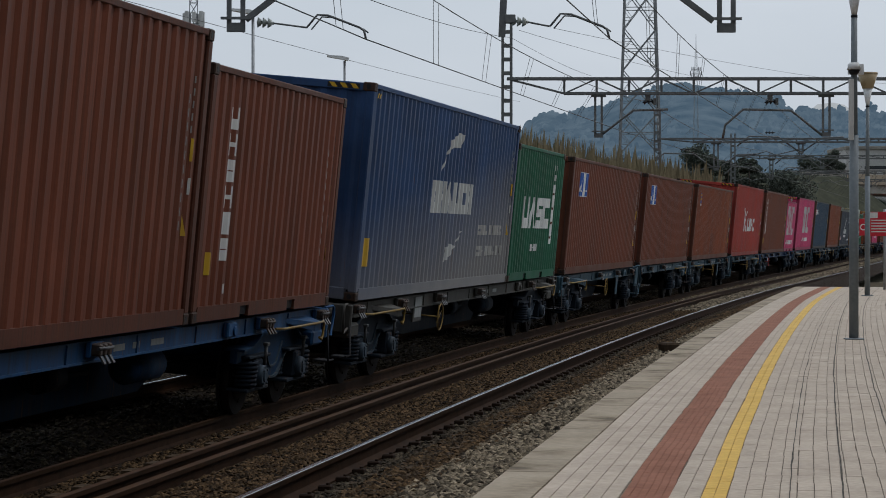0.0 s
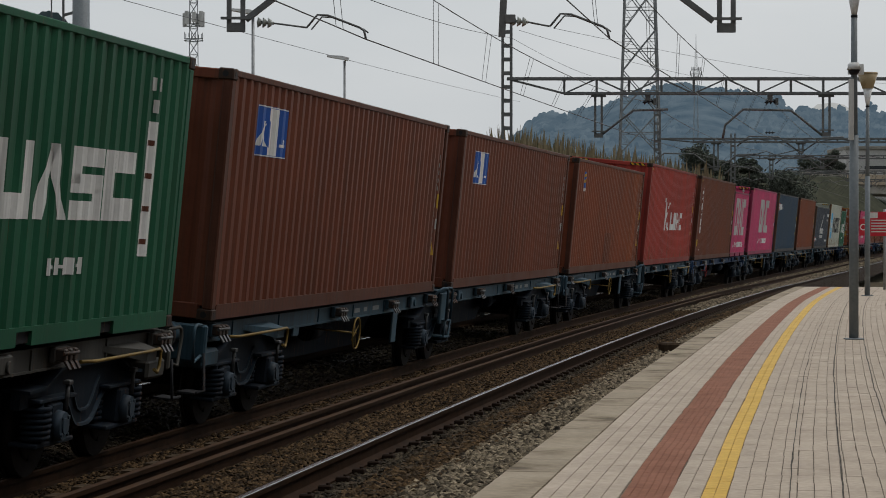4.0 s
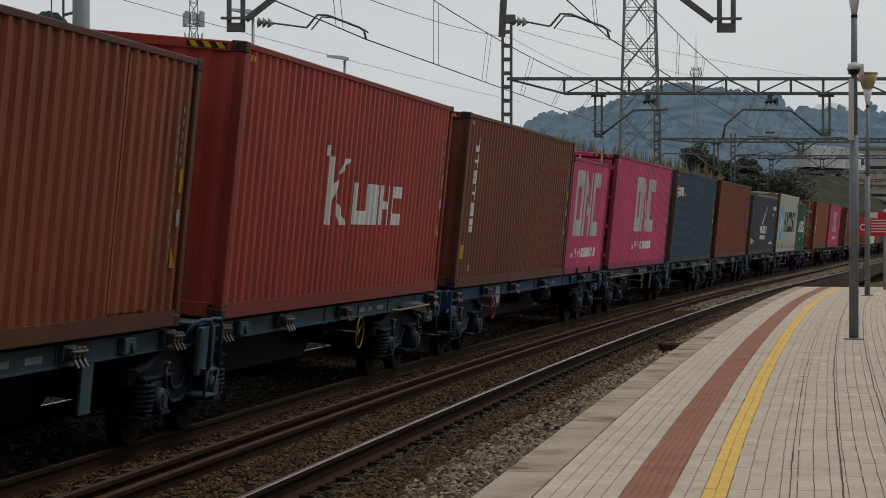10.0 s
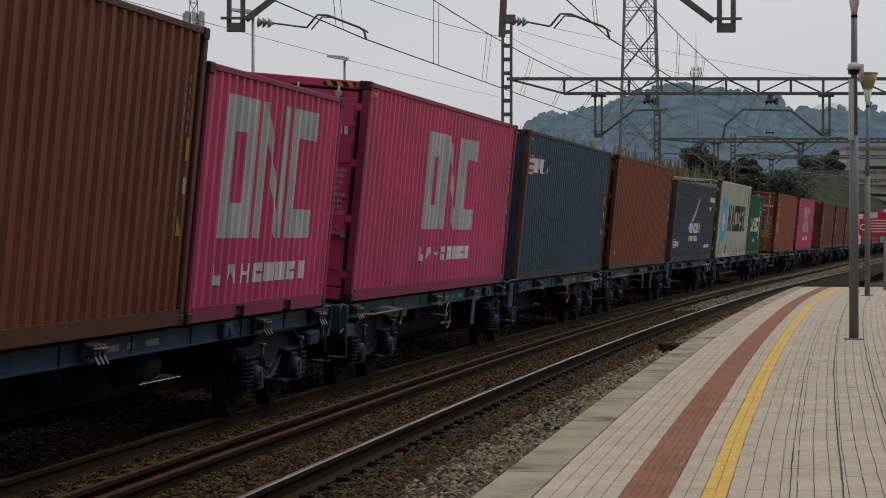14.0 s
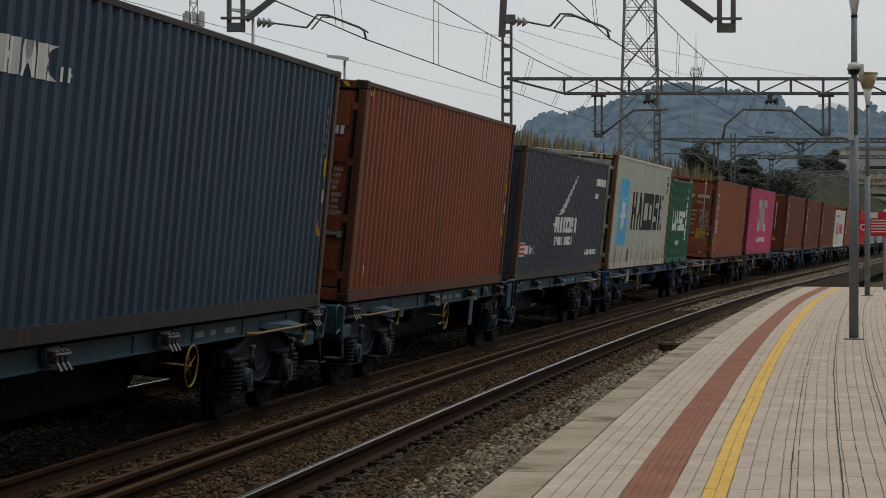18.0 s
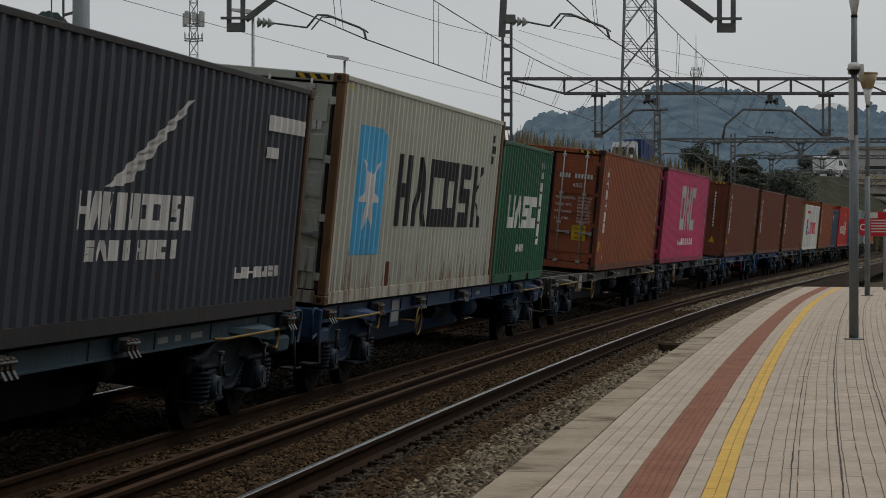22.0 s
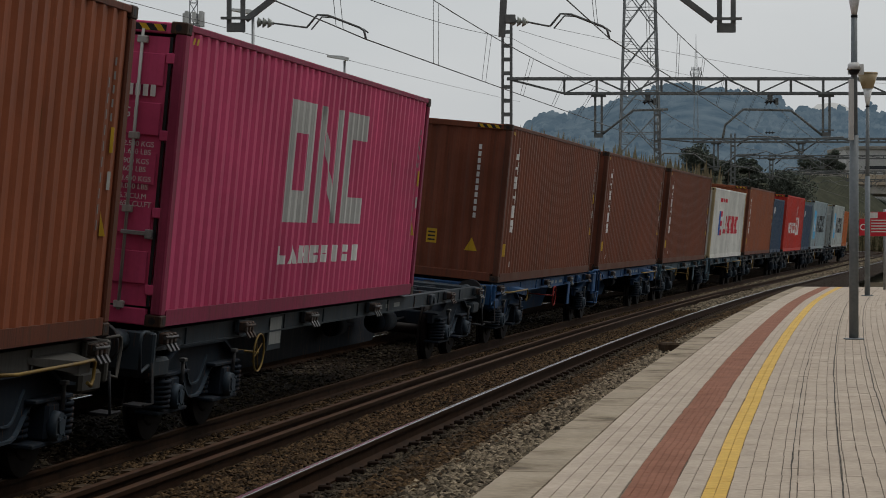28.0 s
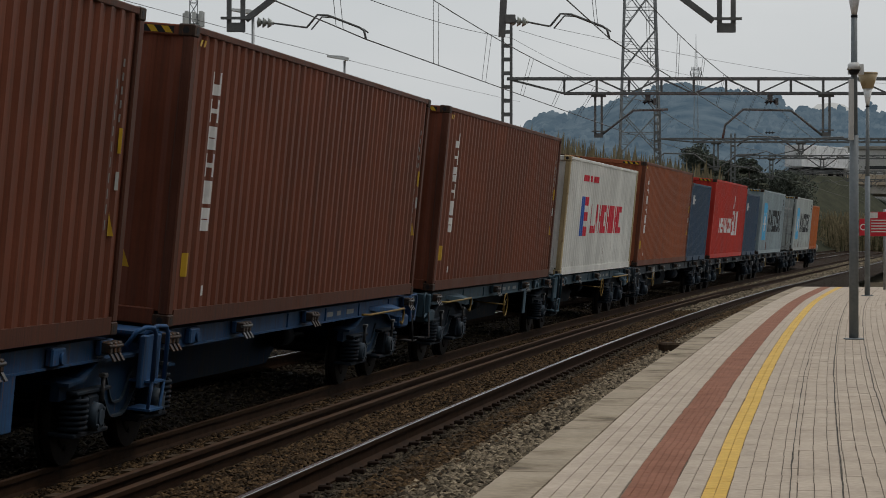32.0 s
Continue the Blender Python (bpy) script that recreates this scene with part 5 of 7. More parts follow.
M_TILE_YELLOW = rough_mat("yellow_line_paint", [(0.3, (0.60, 0.36, 0.05)), (0.7, (0.72, 0.455, 0.08))], 3.0, 0.7, 0.15, 0.002, rand=0.06)
M_JOINT = rough_mat("dirty_joint", [(0.3, (0.13, 0.103, 0.080)), (0.7, (0.21, 0.175, 0.14))], 5, 0.9, 0.2, 0.003)
M_SEALANT = rough_mat("dark_joint_filler", [(0.3, (0.045, 0.041, 0.037)), (0.55, (0.10, 0.088, 0.074)), (0.75, (0.24, 0.2, 0.165))], 4, 0.9, 0.2, 0.003)


def ribbon(lat_z, s0, s1, ds, along=beside):
    """A band along the line through the given (lat, z) points; lat and z may be functions of s."""
    m = Mesh()
    ss = np.arange(s0, s1 + ds * 0.5, ds)
    k = len(lat_z)
    v = []
    for s in ss:
        for lat, z in lat_z:
            v.append(along(s, lat(s) if callable(lat) else lat, z(s) if callable(z) else z))
    f = [(i * k + j, (i + 1) * k + j, (i + 1) * k + j + 1, i * k + j + 1) for i in range(len(ss) - 1) for j in range(k - 1)]
    return m.add(v, f)


NEAR_LAT = lambda s: 3.719 + 0.127 * clampu(s)
OFAR_LAT = lambda s: 2.43 - 0.085 * clampu(s)
DIP = lambda s: 0.14 * min(max((s - 82.0) / 40.0, 0.0), 1.2)
NEAR_Z = lambda s: 0.169 - 0.119 * clampu(s) - DIP(s)
OFAR_Z = lambda s: 0.150 - 0.119 * clampu(s) - 0.5 * DIP(s)
RAIL_BODY = [(-0.07, -0.172), (-0.07, -0.160), (-0.012, -0.130), (-0.009, -0.045), (-0.036, -0.036), (-0.036, -0.004), (0.036, -0.004), (0.036, -0.036), (0.009, -0.045), (0.012, -0.130), (0.07, -0.160), (0.07, -0.172)]


def rail(track, lat, z, s0, s1, top, worn=0.032):
    fl = lat if callable(lat) else (lambda s: lat)
    fz = z if callable(z) else (lambda s: z)
    body = [((lambda s, a=a: fl(s) + a), (lambda s, h=h: fz(s) + h)) for a, h in RAIL_BODY]
    r = part("rail", ribbon(body, s0, s1, 2.0), M_RAIL, track)
    head = [((lambda s, a=a: fl(s) + a), (lambda s, h=h: fz(s) + h)) for a, h in ((-worn - 0.004, -0.004), (-worn, -0.001), (0.0, 0.0), (worn, -0.001), (worn + 0.004, -0.004))]
    part("running_surface", ribbon(head, s0, s1, 2.0), top, r)
    return r


def make_track(name, label, lats, zs, tops, s0, s1, sleepers, zs_sleep, cant):
    tr = thing(name, label, "railway track", "", "structure")
    for lat, z, top in zip(lats, zs, tops):
        rail(tr, lat, z, s0, s1, top, 0.020 if name == "track_1" else 0.016)
    mid = sum((q(30) if callable(q) else q) for q in lats[:2]) / 2
    proto = Mesh().prism([(-0.13, -0.2), (0.13, -0.2), (0.11, 0.0), (-0.11, 0.0)], -1.2, 1.2).data("sleeper", M_SLEEPER)
    clip = Mesh()
    for sg in (-1, 1):
        for lat in lats[:2]:
            d = -((lat(30) if callable(lat) else lat) - mid)
            clip.box(-0.05, 0.05, d + sg * 0.10 - 0.05, d + sg * 0.10 + 0.05, 0.0, 0.045, 0.01).cyl((-0.0, d + sg * 0.12, 0.03), (0.0, d + sg * 0.12, 0.06), 0.016, n=6)
    clipd = clip.data("rail_clip", M_CLIP)
    for k in range(sleepers):
        s = 6 + 0.6 * k
        m = on_line(s, mid, zs_sleep(s) if callable(zs_sleep) else zs_sleep, cant)
        o = new("sleeper", proto)
        o.parent = tr
        o.matrix_basis = m
        c = new("rail_clip", clipd)
        c.parent = tr
        c.matrix_basis = m
    return tr


def build_ground():
    g = Mesh()
    g.add([(-4000, -300, -0.75), (4000, -300, -0.75), (4000, 5000, -0.75), (-4000, 5000, -0.75)], [(0, 1, 2, 3)])
    tagged(part("ground", g, M_EARTH), "dry earth ground reaching the hills", "ground", "", "structure")
    bed = [(-9.0, -0.7), (-7.6, -0.25), (-5.9, -0.18), (-4.2, -0.17), (-2.5, -0.2), (-1.5, -0.12), (-0.8, -0.10), (0.0, -0.15), (0.8, -0.235), (1.5, -0.22),
           (1.95, lambda s: -0.10 - 0.1 * clampu(s)), (2.4, lambda s: -0.01 - 0.12 * clampu(s)), (3.1, lambda s: 0.0 - 0.12 * clampu(s)), (3.75, lambda s: -0.01 - 0.12 * clampu(s)), (4.4, lambda s: -0.03 - 0.1 * clampu(s)), (5.1, lambda s: -0.02 - 0.1 * clampu(s)), (5.95, lambda s: 0.02 - 0.1 * clampu(s))]
    near = [p for p in bed]
    b = ribbon(near, -40, 420, 1.0)
    tagged(part("ballast_bed", b, M_BALLAST_GAPS), "rust-stained ballast under the tracks", "ballast", "", "structure")
    # loose stones
    rs = np.random.RandomState(7)
    zlat = [p[0] for p in bed]

    def bed_z(s, lat):
        return float(np.interp(lat, zlat, [p[1](s) if callable(p[1]) else p[1] for p in bed]))
    ico = [(0, 0, 1), (0.9, 0, 0.3), (0.2, 0.85, 0.35), (-0.8, 0.5, 0.25), (-0.75, -0.55, 0.3), (0.25, -0.9, 0.25), (0.1, 0.1, -0.8)]
    fc = [(0, 1, 2), (0, 2, 3), (0, 3, 4), (0, 4, 5), (0, 5, 1), (6, 2, 1), (6, 3, 2), (6, 4, 3), (6, 5, 4), (6, 1, 5)]

    def strew(name, label, mat, zones):
        v, f = [], []
        for lat0, lat1, s0, s1, count, r0, r1 in zones:
            u = rs.rand(count)
            ss = s0 * (s1 / s0) ** u
            ls = lat0 + (lat1 - lat0) * rs.rand(count)
            for s, lat in zip(ss, ls):
                p = beside(s, lat, bed_z(s, lat))
                r = r0 + (r1 - r0) * rs.rand()
                a = rs.rand() * 6.28
                ca, sa = math.cos(a), math.sin(a)
                sx, sy, sz = r * (0.7 + 0.6 * rs.rand()), r * (0.7 + 0.6 * rs.rand()), r * (0.5 + 0.5 * rs.rand())
                tx, ty = rs.uniform(-0.5, 0.5, 2)
                o = len(v)
                for x, y, z in ico:
                    x, y, z = x * sx, y * sy, z * sz + (x * tx + y * ty) * r * 0.8
                    v.append((p[0] + x * ca - y * sa, p[1] + x * sa + y * ca, p[2] + z + r * 0.15))
                f.extend([(q[0] + o, q[1] + o, q[2] + o) for q in fc])
        me = bpy.data.meshes.new(name)
        me.from_pydata(v, [], f)
        me.materials.append(mat)
        tagged(new(name, me), label, "stones", "", "stuff")
    strew("ballast_stones", "grey crushed stone between rail and platform", M_STONE, [(4.38, 5.93, 9.5, 75, 50000, 0.018, 0.050), (2.62, 3.62, 58, 210, 9000, 0.03, 0.06), (1.15, 2.25, 70, 210, 5000, 0.03, 0.06)])
    strew("rusty_ballast_stones", "rust-stained crushed stone among the rails", M_STONE_RUST,
          [(2.70, 3.62, 12, 80, 23000, 0.013, 0.034), (4.0, 4.50, 11, 80, 12000, 0.018, 0.044), (1.0, 2.32, 11, 85, 24000, 0.013, 0.034)])
    strew("oily_ballast_stones", "dark oily crushed stone under the train", M_STONE_DARK, [(-3.2, 0.78, 12, 95, 20000, 0.02, 0.042), (-4.9, -3.6, 30, 110, 5000, 0.03, 0.05), (3.82, 4.16, 11, 80, 7000, 0.014, 0.034)])


def build_tracks():
    sc = math.sin(CANT)
    make_track("track_1", "rusty track beside the platform with one polished rail", [OFAR_LAT, NEAR_LAT], [OFAR_Z, NEAR_Z], [M_RAILDULL, M_RAILTOP], -40, 420, 130, lambda s: -0.005 - 0.119 * clampu(s), 0.0)
    make_track("track_2", "canted track that carries the train", [0.87, -0.87], [-0.87 * sc, 0.87 * sc], [M_RAILDULL, M_RAILTOP], -40, 420, 130, -0.185, CANT)
    make_track("track_3", "farther track with polished rails", [-3.45, -5.1], [0.02, 0.08], [M_RAILTOP, M_RAILTOP], -40, 420, 130, -0.16, 0.0)
    extra = thing("spare_rail", "rusty spare rail lying beside the track", "rail")
    rail(extra, lambda s: OFAR_LAT(s) + 0.20, lambda s: OFAR_Z(s) - 0.03, -20, 73, M_RAILDULL)


PLAT_Z = 0.751
PLAT_END = 50.6


def plat(s, lat, z=0.0):
    """A point of the platform: its edge and its stripes swing away from the track towards the far end."""
    edge = 0.22 * max(0.0, (s - 16.0) / 32.0) ** 1.5
    stripe = 0.02 + 0.12 * max(0.0, (s - 38.0) / 10.0) ** 1.5
    u = min(max((lat - 5.93) / 0.63, 0.0), 1.0)
    return beside(s, lat + edge * (1 - u) + stripe * u, z)


PAVE_RAND = random.Random(9)


def build_platform():
    pl = thing("platform", "station platform paved with pale tiles", "platform", "", "structure")
    part("platform_body", ribbon([(5.97, -0.6), (5.97, PLAT_Z - 0.20), (5.94, PLAT_Z - 0.16), (5.94, PLAT_Z - 0.006), (12.5, PLAT_Z - 0.006)], -30, PLAT_END, 0.5, plat), M_JOINT, pl)
    e0, e1 = plat(PLAT_END, 5.97), plat(PLAT_END, 12.5)
    part("platform_end", Mesh().add([(e0[0], e0[1], -0.7), (e1[0], e1[1], -0.7), (e1[0], e1[1], PLAT_Z - 0.02), (e0[0], e0[1], PLAT_Z - 0.02)], [(0, 1, 2, 3)]), M_JOINT, pl)
    r = random.Random(4)

    def slab(cols, s0, s1, lat0, lat1, gap, z1, name, mat, target, cap=None):
        a, b = s0 + gap, s1 - gap
        v = [plat(a, lat0 + gap), plat(b, lat0 + gap), plat(b, lat1 - gap), plat(a, lat1 - gap)]
        dz = r.uniform(-0.0015, 0.0015)
        top = [(x, y, PLAT_Z + z1 + dz) for x, y, _ in v]
        c = [sum(q[0] for q in v) / 4, sum(q[1] for q in v) / 4]
        low = [(c[0] + (x - c[0]) * 1.012, c[1] + (y - c[1]) * 1.012, PLAT_Z - 0.03) for x, y, _ in v]
        target.add(top + low, [(0, 3, 2, 1), (0, 1, 5, 4), (1, 2, 6, 5), (2, 3, 7, 6), (3, 0, 4, 7)])

    # coping stones, one by one
    s = -12.6
    while s < PLAT_END - 0.2:
        e = min(s + 0.62, PLAT_END)
        m = Mesh()
        slab(0, s, e, 5.93, 6.19, 0.004, 0.003, "coping_stone", M_COPING, m)
        v = [plat(s + 0.006, 5.932, PLAT_Z - 0.16), plat(e - 0.006, 5.932, PLAT_Z - 0.16), plat(e - 0.006, 5.932, PLAT_Z), plat(s + 0.006, 5.932, PLAT_Z)]
        m.add(v, [(0, 1, 2, 3)])
        part("coping_stone", m, M_COPING, pl)
        s = e
    bands = [(6.19, 6.56, 5, M_TILE, "paving_tile"), (6.56, 6.78, 6, M_TILE_RED, "red_paving_tile"), (6.78, 6.925, 2, M_TILE, "paving_tile"), (6.925, 7.04, 2, M_TILE_YELLOW, "yellow_paving_tile")]
    lat = 7.04
    while lat < 12.0:
        bands.append((lat, lat + 0.312, 4, M_TILE, "paving_tile"))
        lat += 0.312
    step = 0.32
    counts = {}
    rest = {}
    for q, (lat0, lat1, cols, mat, name) in enumerate(bands):
        s = -12.0
        wide = 0.0026
        fine = 0.0010 if mat is M_TILE_RED else (0.0014 if mat is M_TILE_YELLOW else 0.0022)
        while s < PLAT_END - 0.01:
            e = min(s + step, PLAT_END)
            single = counts.get(name, 0) < 300 and 8.5 < s < 26 and lat0 < 8.0
            m = Mesh() if single else rest.setdefault(name, (Mesh(), mat))[0]
            w = (lat1 - lat0) / cols
            wob = 0.005 * noise.noise(Vector((s * 2.3, q * 1.7, 0.0))) + 0.006 * noise.noise(Vector((s * 0.35, 4.0, 0.0))) if q != 0 else 0.0
            if mat is M_TILE_RED:
                wob += PAVE_RAND.uniform(-0.006, 0.006)
            for c in range(cols):
                ga = wide if c == 0 else fine
                gb = wide if c == cols - 1 else fine
                paver(s, e, lat0 + wob + c * w + ga, lat0 + wob + (c + 1) * w - gb, m, 0.0003 if mat in (M_TILE_RED, M_TILE_YELLOW) else 0.0004)
            if single:
                counts[name] = counts.get(name, 0) + 1
                part(name, m, mat, pl)
            s = e
    # wandering joints filled with dark sealant
    for k, lat in enumerate((7.32, 7.565, 7.87, 8.21, 8.62, 9.05, 9.5, 10.1, 10.8)):
        wav = lambda s, k=k, lat=lat: lat + 0.012 * noise.noise(Vector((s * 0.55, k * 3.1, 0.0))) + 0.006 * noise.noise(Vector((s * 2.4, k * 5.1, 2.0)))
        wid = lambda s, k=k: 0.0026 + 0.0040 * max(0.0, noise.noise(Vector((s * 0.8, k * 2.3, 7.0)))) + (0.0015 if k in (1, 2) else 0.0)
        part("joint_filler", ribbon([(lambda s, f=wav, g=wid: f(s) - g(s), PLAT_Z + 0.0028), (lambda s, f=wav, g=wid: f(s) + g(s), PLAT_Z + 0.0028)], -12.0, PLAT_END, 0.16, plat), M_SEALANT, pl)
    for name, (m, mat) in rest.items():
        tagged(part(name + "s", m, mat, pl), kind="stuff")


def paver(s0, s1, lat0, lat1, target, g):
    """One strip of a grooved paving tile, slightly out of level."""
    dz = PAVE_RAND.uniform(-0.0005, 0.0005)
    lo, hi = PLAT_Z - 0.03, PLAT_Z + dz
    a, b = s0 + g, s1 - g
    top = [plat(a, lat0, hi), plat(b, lat0, hi), plat(b, lat1, hi), plat(a, lat1, hi)]
    low = [(x, y, lo) for x, y, _ in top]
    target.add(top + low, [(0, 3, 2, 1), (0, 1, 5, 4), (1, 2, 6, 5), (2, 3, 7, 6), (3, 0, 4, 7)])


# ---- lamp posts, signs and overhead line ----
M_LAMP_WHITE = rough_mat("lamp_cone", [(0.3, (0.78, 0.79, 0.78)), (0.7, (0.86, 0.87, 0.86))], 4, 0.4, 0.02)
M_LAMP_AMBER = rough_mat("lamp_bowl_amber", [(0.3, (0.34, 0.26, 0.14)), (0.7, (0.44, 0.34, 0.2))], 4, 0.3, 0.02)
M_SIGN_RED = paint("sign_red", (0.5, 0.025, 0.04), dirt=0.1)


def lamp_post(px, base_y, name_label, fittings):
    depth = FPIX * (EYE_Z - PLAT_Z) / (base_y - 414.8)
    p = sight(px, base_y, depth)
    t = thing("lamp_post", name_label, "lamp post", "lamp posts on the platform", at=Matrix.Translation((p.x, p.y, PLAT_Z)) @ Matrix.Rotation(radians(8.6), 4, "Z"))
    part("base_plate", Mesh().box(-0.10, 0.10, -0.10, 0.10, 0.0, 0.015, 0.004), M_POLE, t)
    part("lower_shaft", Mesh().cyl((0, 0, 0.01), (0, 0, 2.30), 0.053, 0.050, n=18), M_POLE, t)
    part("upper_shaft", Mesh().cyl((0, 0, 2.28), (0, 0, 3.63), 0.040, 0.034, n=14), M_POLE, t)
    part("collar", Mesh().cyl((0, 0, 3.625), (0, 0, 3.655), 0.037, n=14), M_STEEL_DARK, t)
    part("lamp_cone", Mesh().cyl((0, 0, 3.65), (0, 0, 3.98), 0.029, 0.088, n=24), M_LAMP_WHITE, t)
    part("lamp_bowl", Mesh().cyl((0, 0, 3.98), (0, 0, 4.265), 0.10, 0.195, n=28).cyl((0, 0, 4.265), (0, 0, 4.29), 0.20, 0.19, n=28), M_LAMP_AMBER, t)
    if fittings:
        c = part("camera_plate", Mesh().box(-0.08, 0.10, -0.055, -0.04, 2.98, 3.10, 0.006), M_LAMP_WHITE, t)
        part("dome_housing", Mesh().cyl((-0.02, -0.10, 3.03), (-0.02, -0.10, 3.11), 0.082, 0.05, n=18), M_WHITE, c)
        part("dome", Mesh().cyl((-0.02, -0.10, 2.975), (-0.02, -0.10, 3.03), 0.04, 0.072, n=18), M_BLACK, c)
        part("white_panel", Mesh().box(-0.075, -0.02, -0.10, -0.06, 2.24, 2.93, 0.006), M_WHITE, t)
    return t


def build_furniture():
    lamp_post(1511, 601, "grey steel lamp post with a dome camera and white panel", True)
    lamp_post(1535, 524, "grey steel lamp post with a cone lamp", False)
    d = 47.0
    k = d / FPIX
    p = sight(1566, 512.5, d)
    s = thing("warning_sign", "red sign board with white bars at the platform end", "sign", at=Matrix.Translation((p.x, p.y, PLAT_Z)) @ Matrix.Rotation(radians(8.6), 4, "Z"))
    for x in (0, 0.9):
        part("post", Mesh().cyl((x, 0.03, -0.02), (x, 0.03, 1.72), 0.028, n=12), M_GALV, s)
    zz = lambda y: (512.5 - y) * k
    part("board", Mesh().box(-0.37, 1.1, -0.02, 0.0, zz(418), zz(375), 0.004), M_SIGN_RED, s)
    part("side_board", Mesh().box(-0.55, -0.375, -0.02, 0.0, zz(417), zz(387), 0.004), M_SIGN_RED, s)
    part("white_field", Mesh().box(-0.37, -0.16, -0.024, -0.021, zz(386), zz(376)), M_WHITE, s)
    part("white_disc", Mesh().ring((-0.47, -0.022, zz(402)), 0.06, 0.012), M_WHITE, s)
    bars = Mesh()
    for i in range(5):
        bars.box(-0.30, 0.9 - 0.1 * (i % 2), -0.024, -0.021, zz(391 + 5 * i), zz(389 + 5 * i))
    part("painted_bars", bars, M_WHITE, s)
    # low kerb behind the platform end
    a, b = sight(1535, 500, 58), sight(1600, 500, 58)
    kb = Mesh().beam((a.x, a.y, 0.55), (b.x, b.y, 0.55), 0.25, 0.2)
    tagged(part("kerb", kb, M_COPING), "low concrete kerb behind the platform", "kerb")
    q = sight(1184, 630, 36.8)
    bx = thing("stone_block", "dark rough stone block beside the platform edge", "block", at=Matrix.Translation((q.x, q.y, -0.08)) @ Matrix.Rotation(radians(25), 4, "Z"))
    part("body", Mesh().box(-0.13, 0.13, -0.18, 0.18, -0.05, 0.20, 0.03), M_SLEEPER, bx)


def lattice(m, foot, h, w, step=0.55):
    """A battened mast: two channel legs with flat ties."""
    x, y, z = foot
    for sg in (-1, 1):
        m.beam((x + sg * w / 2, y, z), (x + sg * w / 2, y, z + h), 0.09, 0.11)
    n = int(h / step)
    for k in range(n):
        zz = z + 0.2 + k * step
        m.box(x - w / 2, x + w / 2, y - 0.05, y - 0.035, zz, zz + 0.16)
    return m


def local_frame(px, depth, z=0.0):
    """A frame that faces the viewer: x to the right, y away, z up."""
    p = sight(px, 441, depth)
    return Matrix.Translation((p.x, p.y, z)) @ Matrix.Rotation(radians(8.651), 4, "Z")


HORIZON = 414.8


def hz(y, depth):
    """World height of what shows at height y, depth metres away."""
    return EYE_Z + (HORIZON - y) * depth / FPIX


def arm_set(t, x, z, far_x, contact_z, depth_w=0.0):
    """Insulator, steady arm and drop bracket that hold a contact wire."""
    part("insulator", insulator((x, 0, z), (x + 0.32 * math.copysign(1, far_x - x), 0, z - 0.02)), M_INSUL, t)
    sg = math.copysign(1, far_x - x)
    L = abs(far_x - x)
    a = [(x + sg * 0.32, 0, z - 0.02), (x + sg * (L - 1.12), 0, z - 0.10)]
    b = [(x + sg * (L - 1.12), 0, z - 0.10), (x + sg * (L - 0.92), 0, z + 0.14), (x + sg * (L - 0.72), 0, z + 0.13), (x + sg * (L - 0.12), 0, z - 0.10), (x + sg * (L - 0.04), 0, z - 0.16), (far_x, 0, contact_z)]
    part("steady_arm", Mesh().tube(a, 0.018).tube(b, 0.022).tube([(p[0] + 0.08 * sg, 0.1, p[2] - 0.03) for p in b[:-1]], 0.016), M_MAST, t)


def insulator(p, q):
    m = Mesh().tube([p, q], 0.03)
    p, q = Vector(p), Vector(q)
    for k in range(3):
        c = p.lerp(q, 0.2 + 0.3 * k)
        d = (q - p).normalized() * 0.05
        m.cyl(tuple(c - d), tuple(c + d * 0.4), 0.10, 0.055, n=12)
    return m


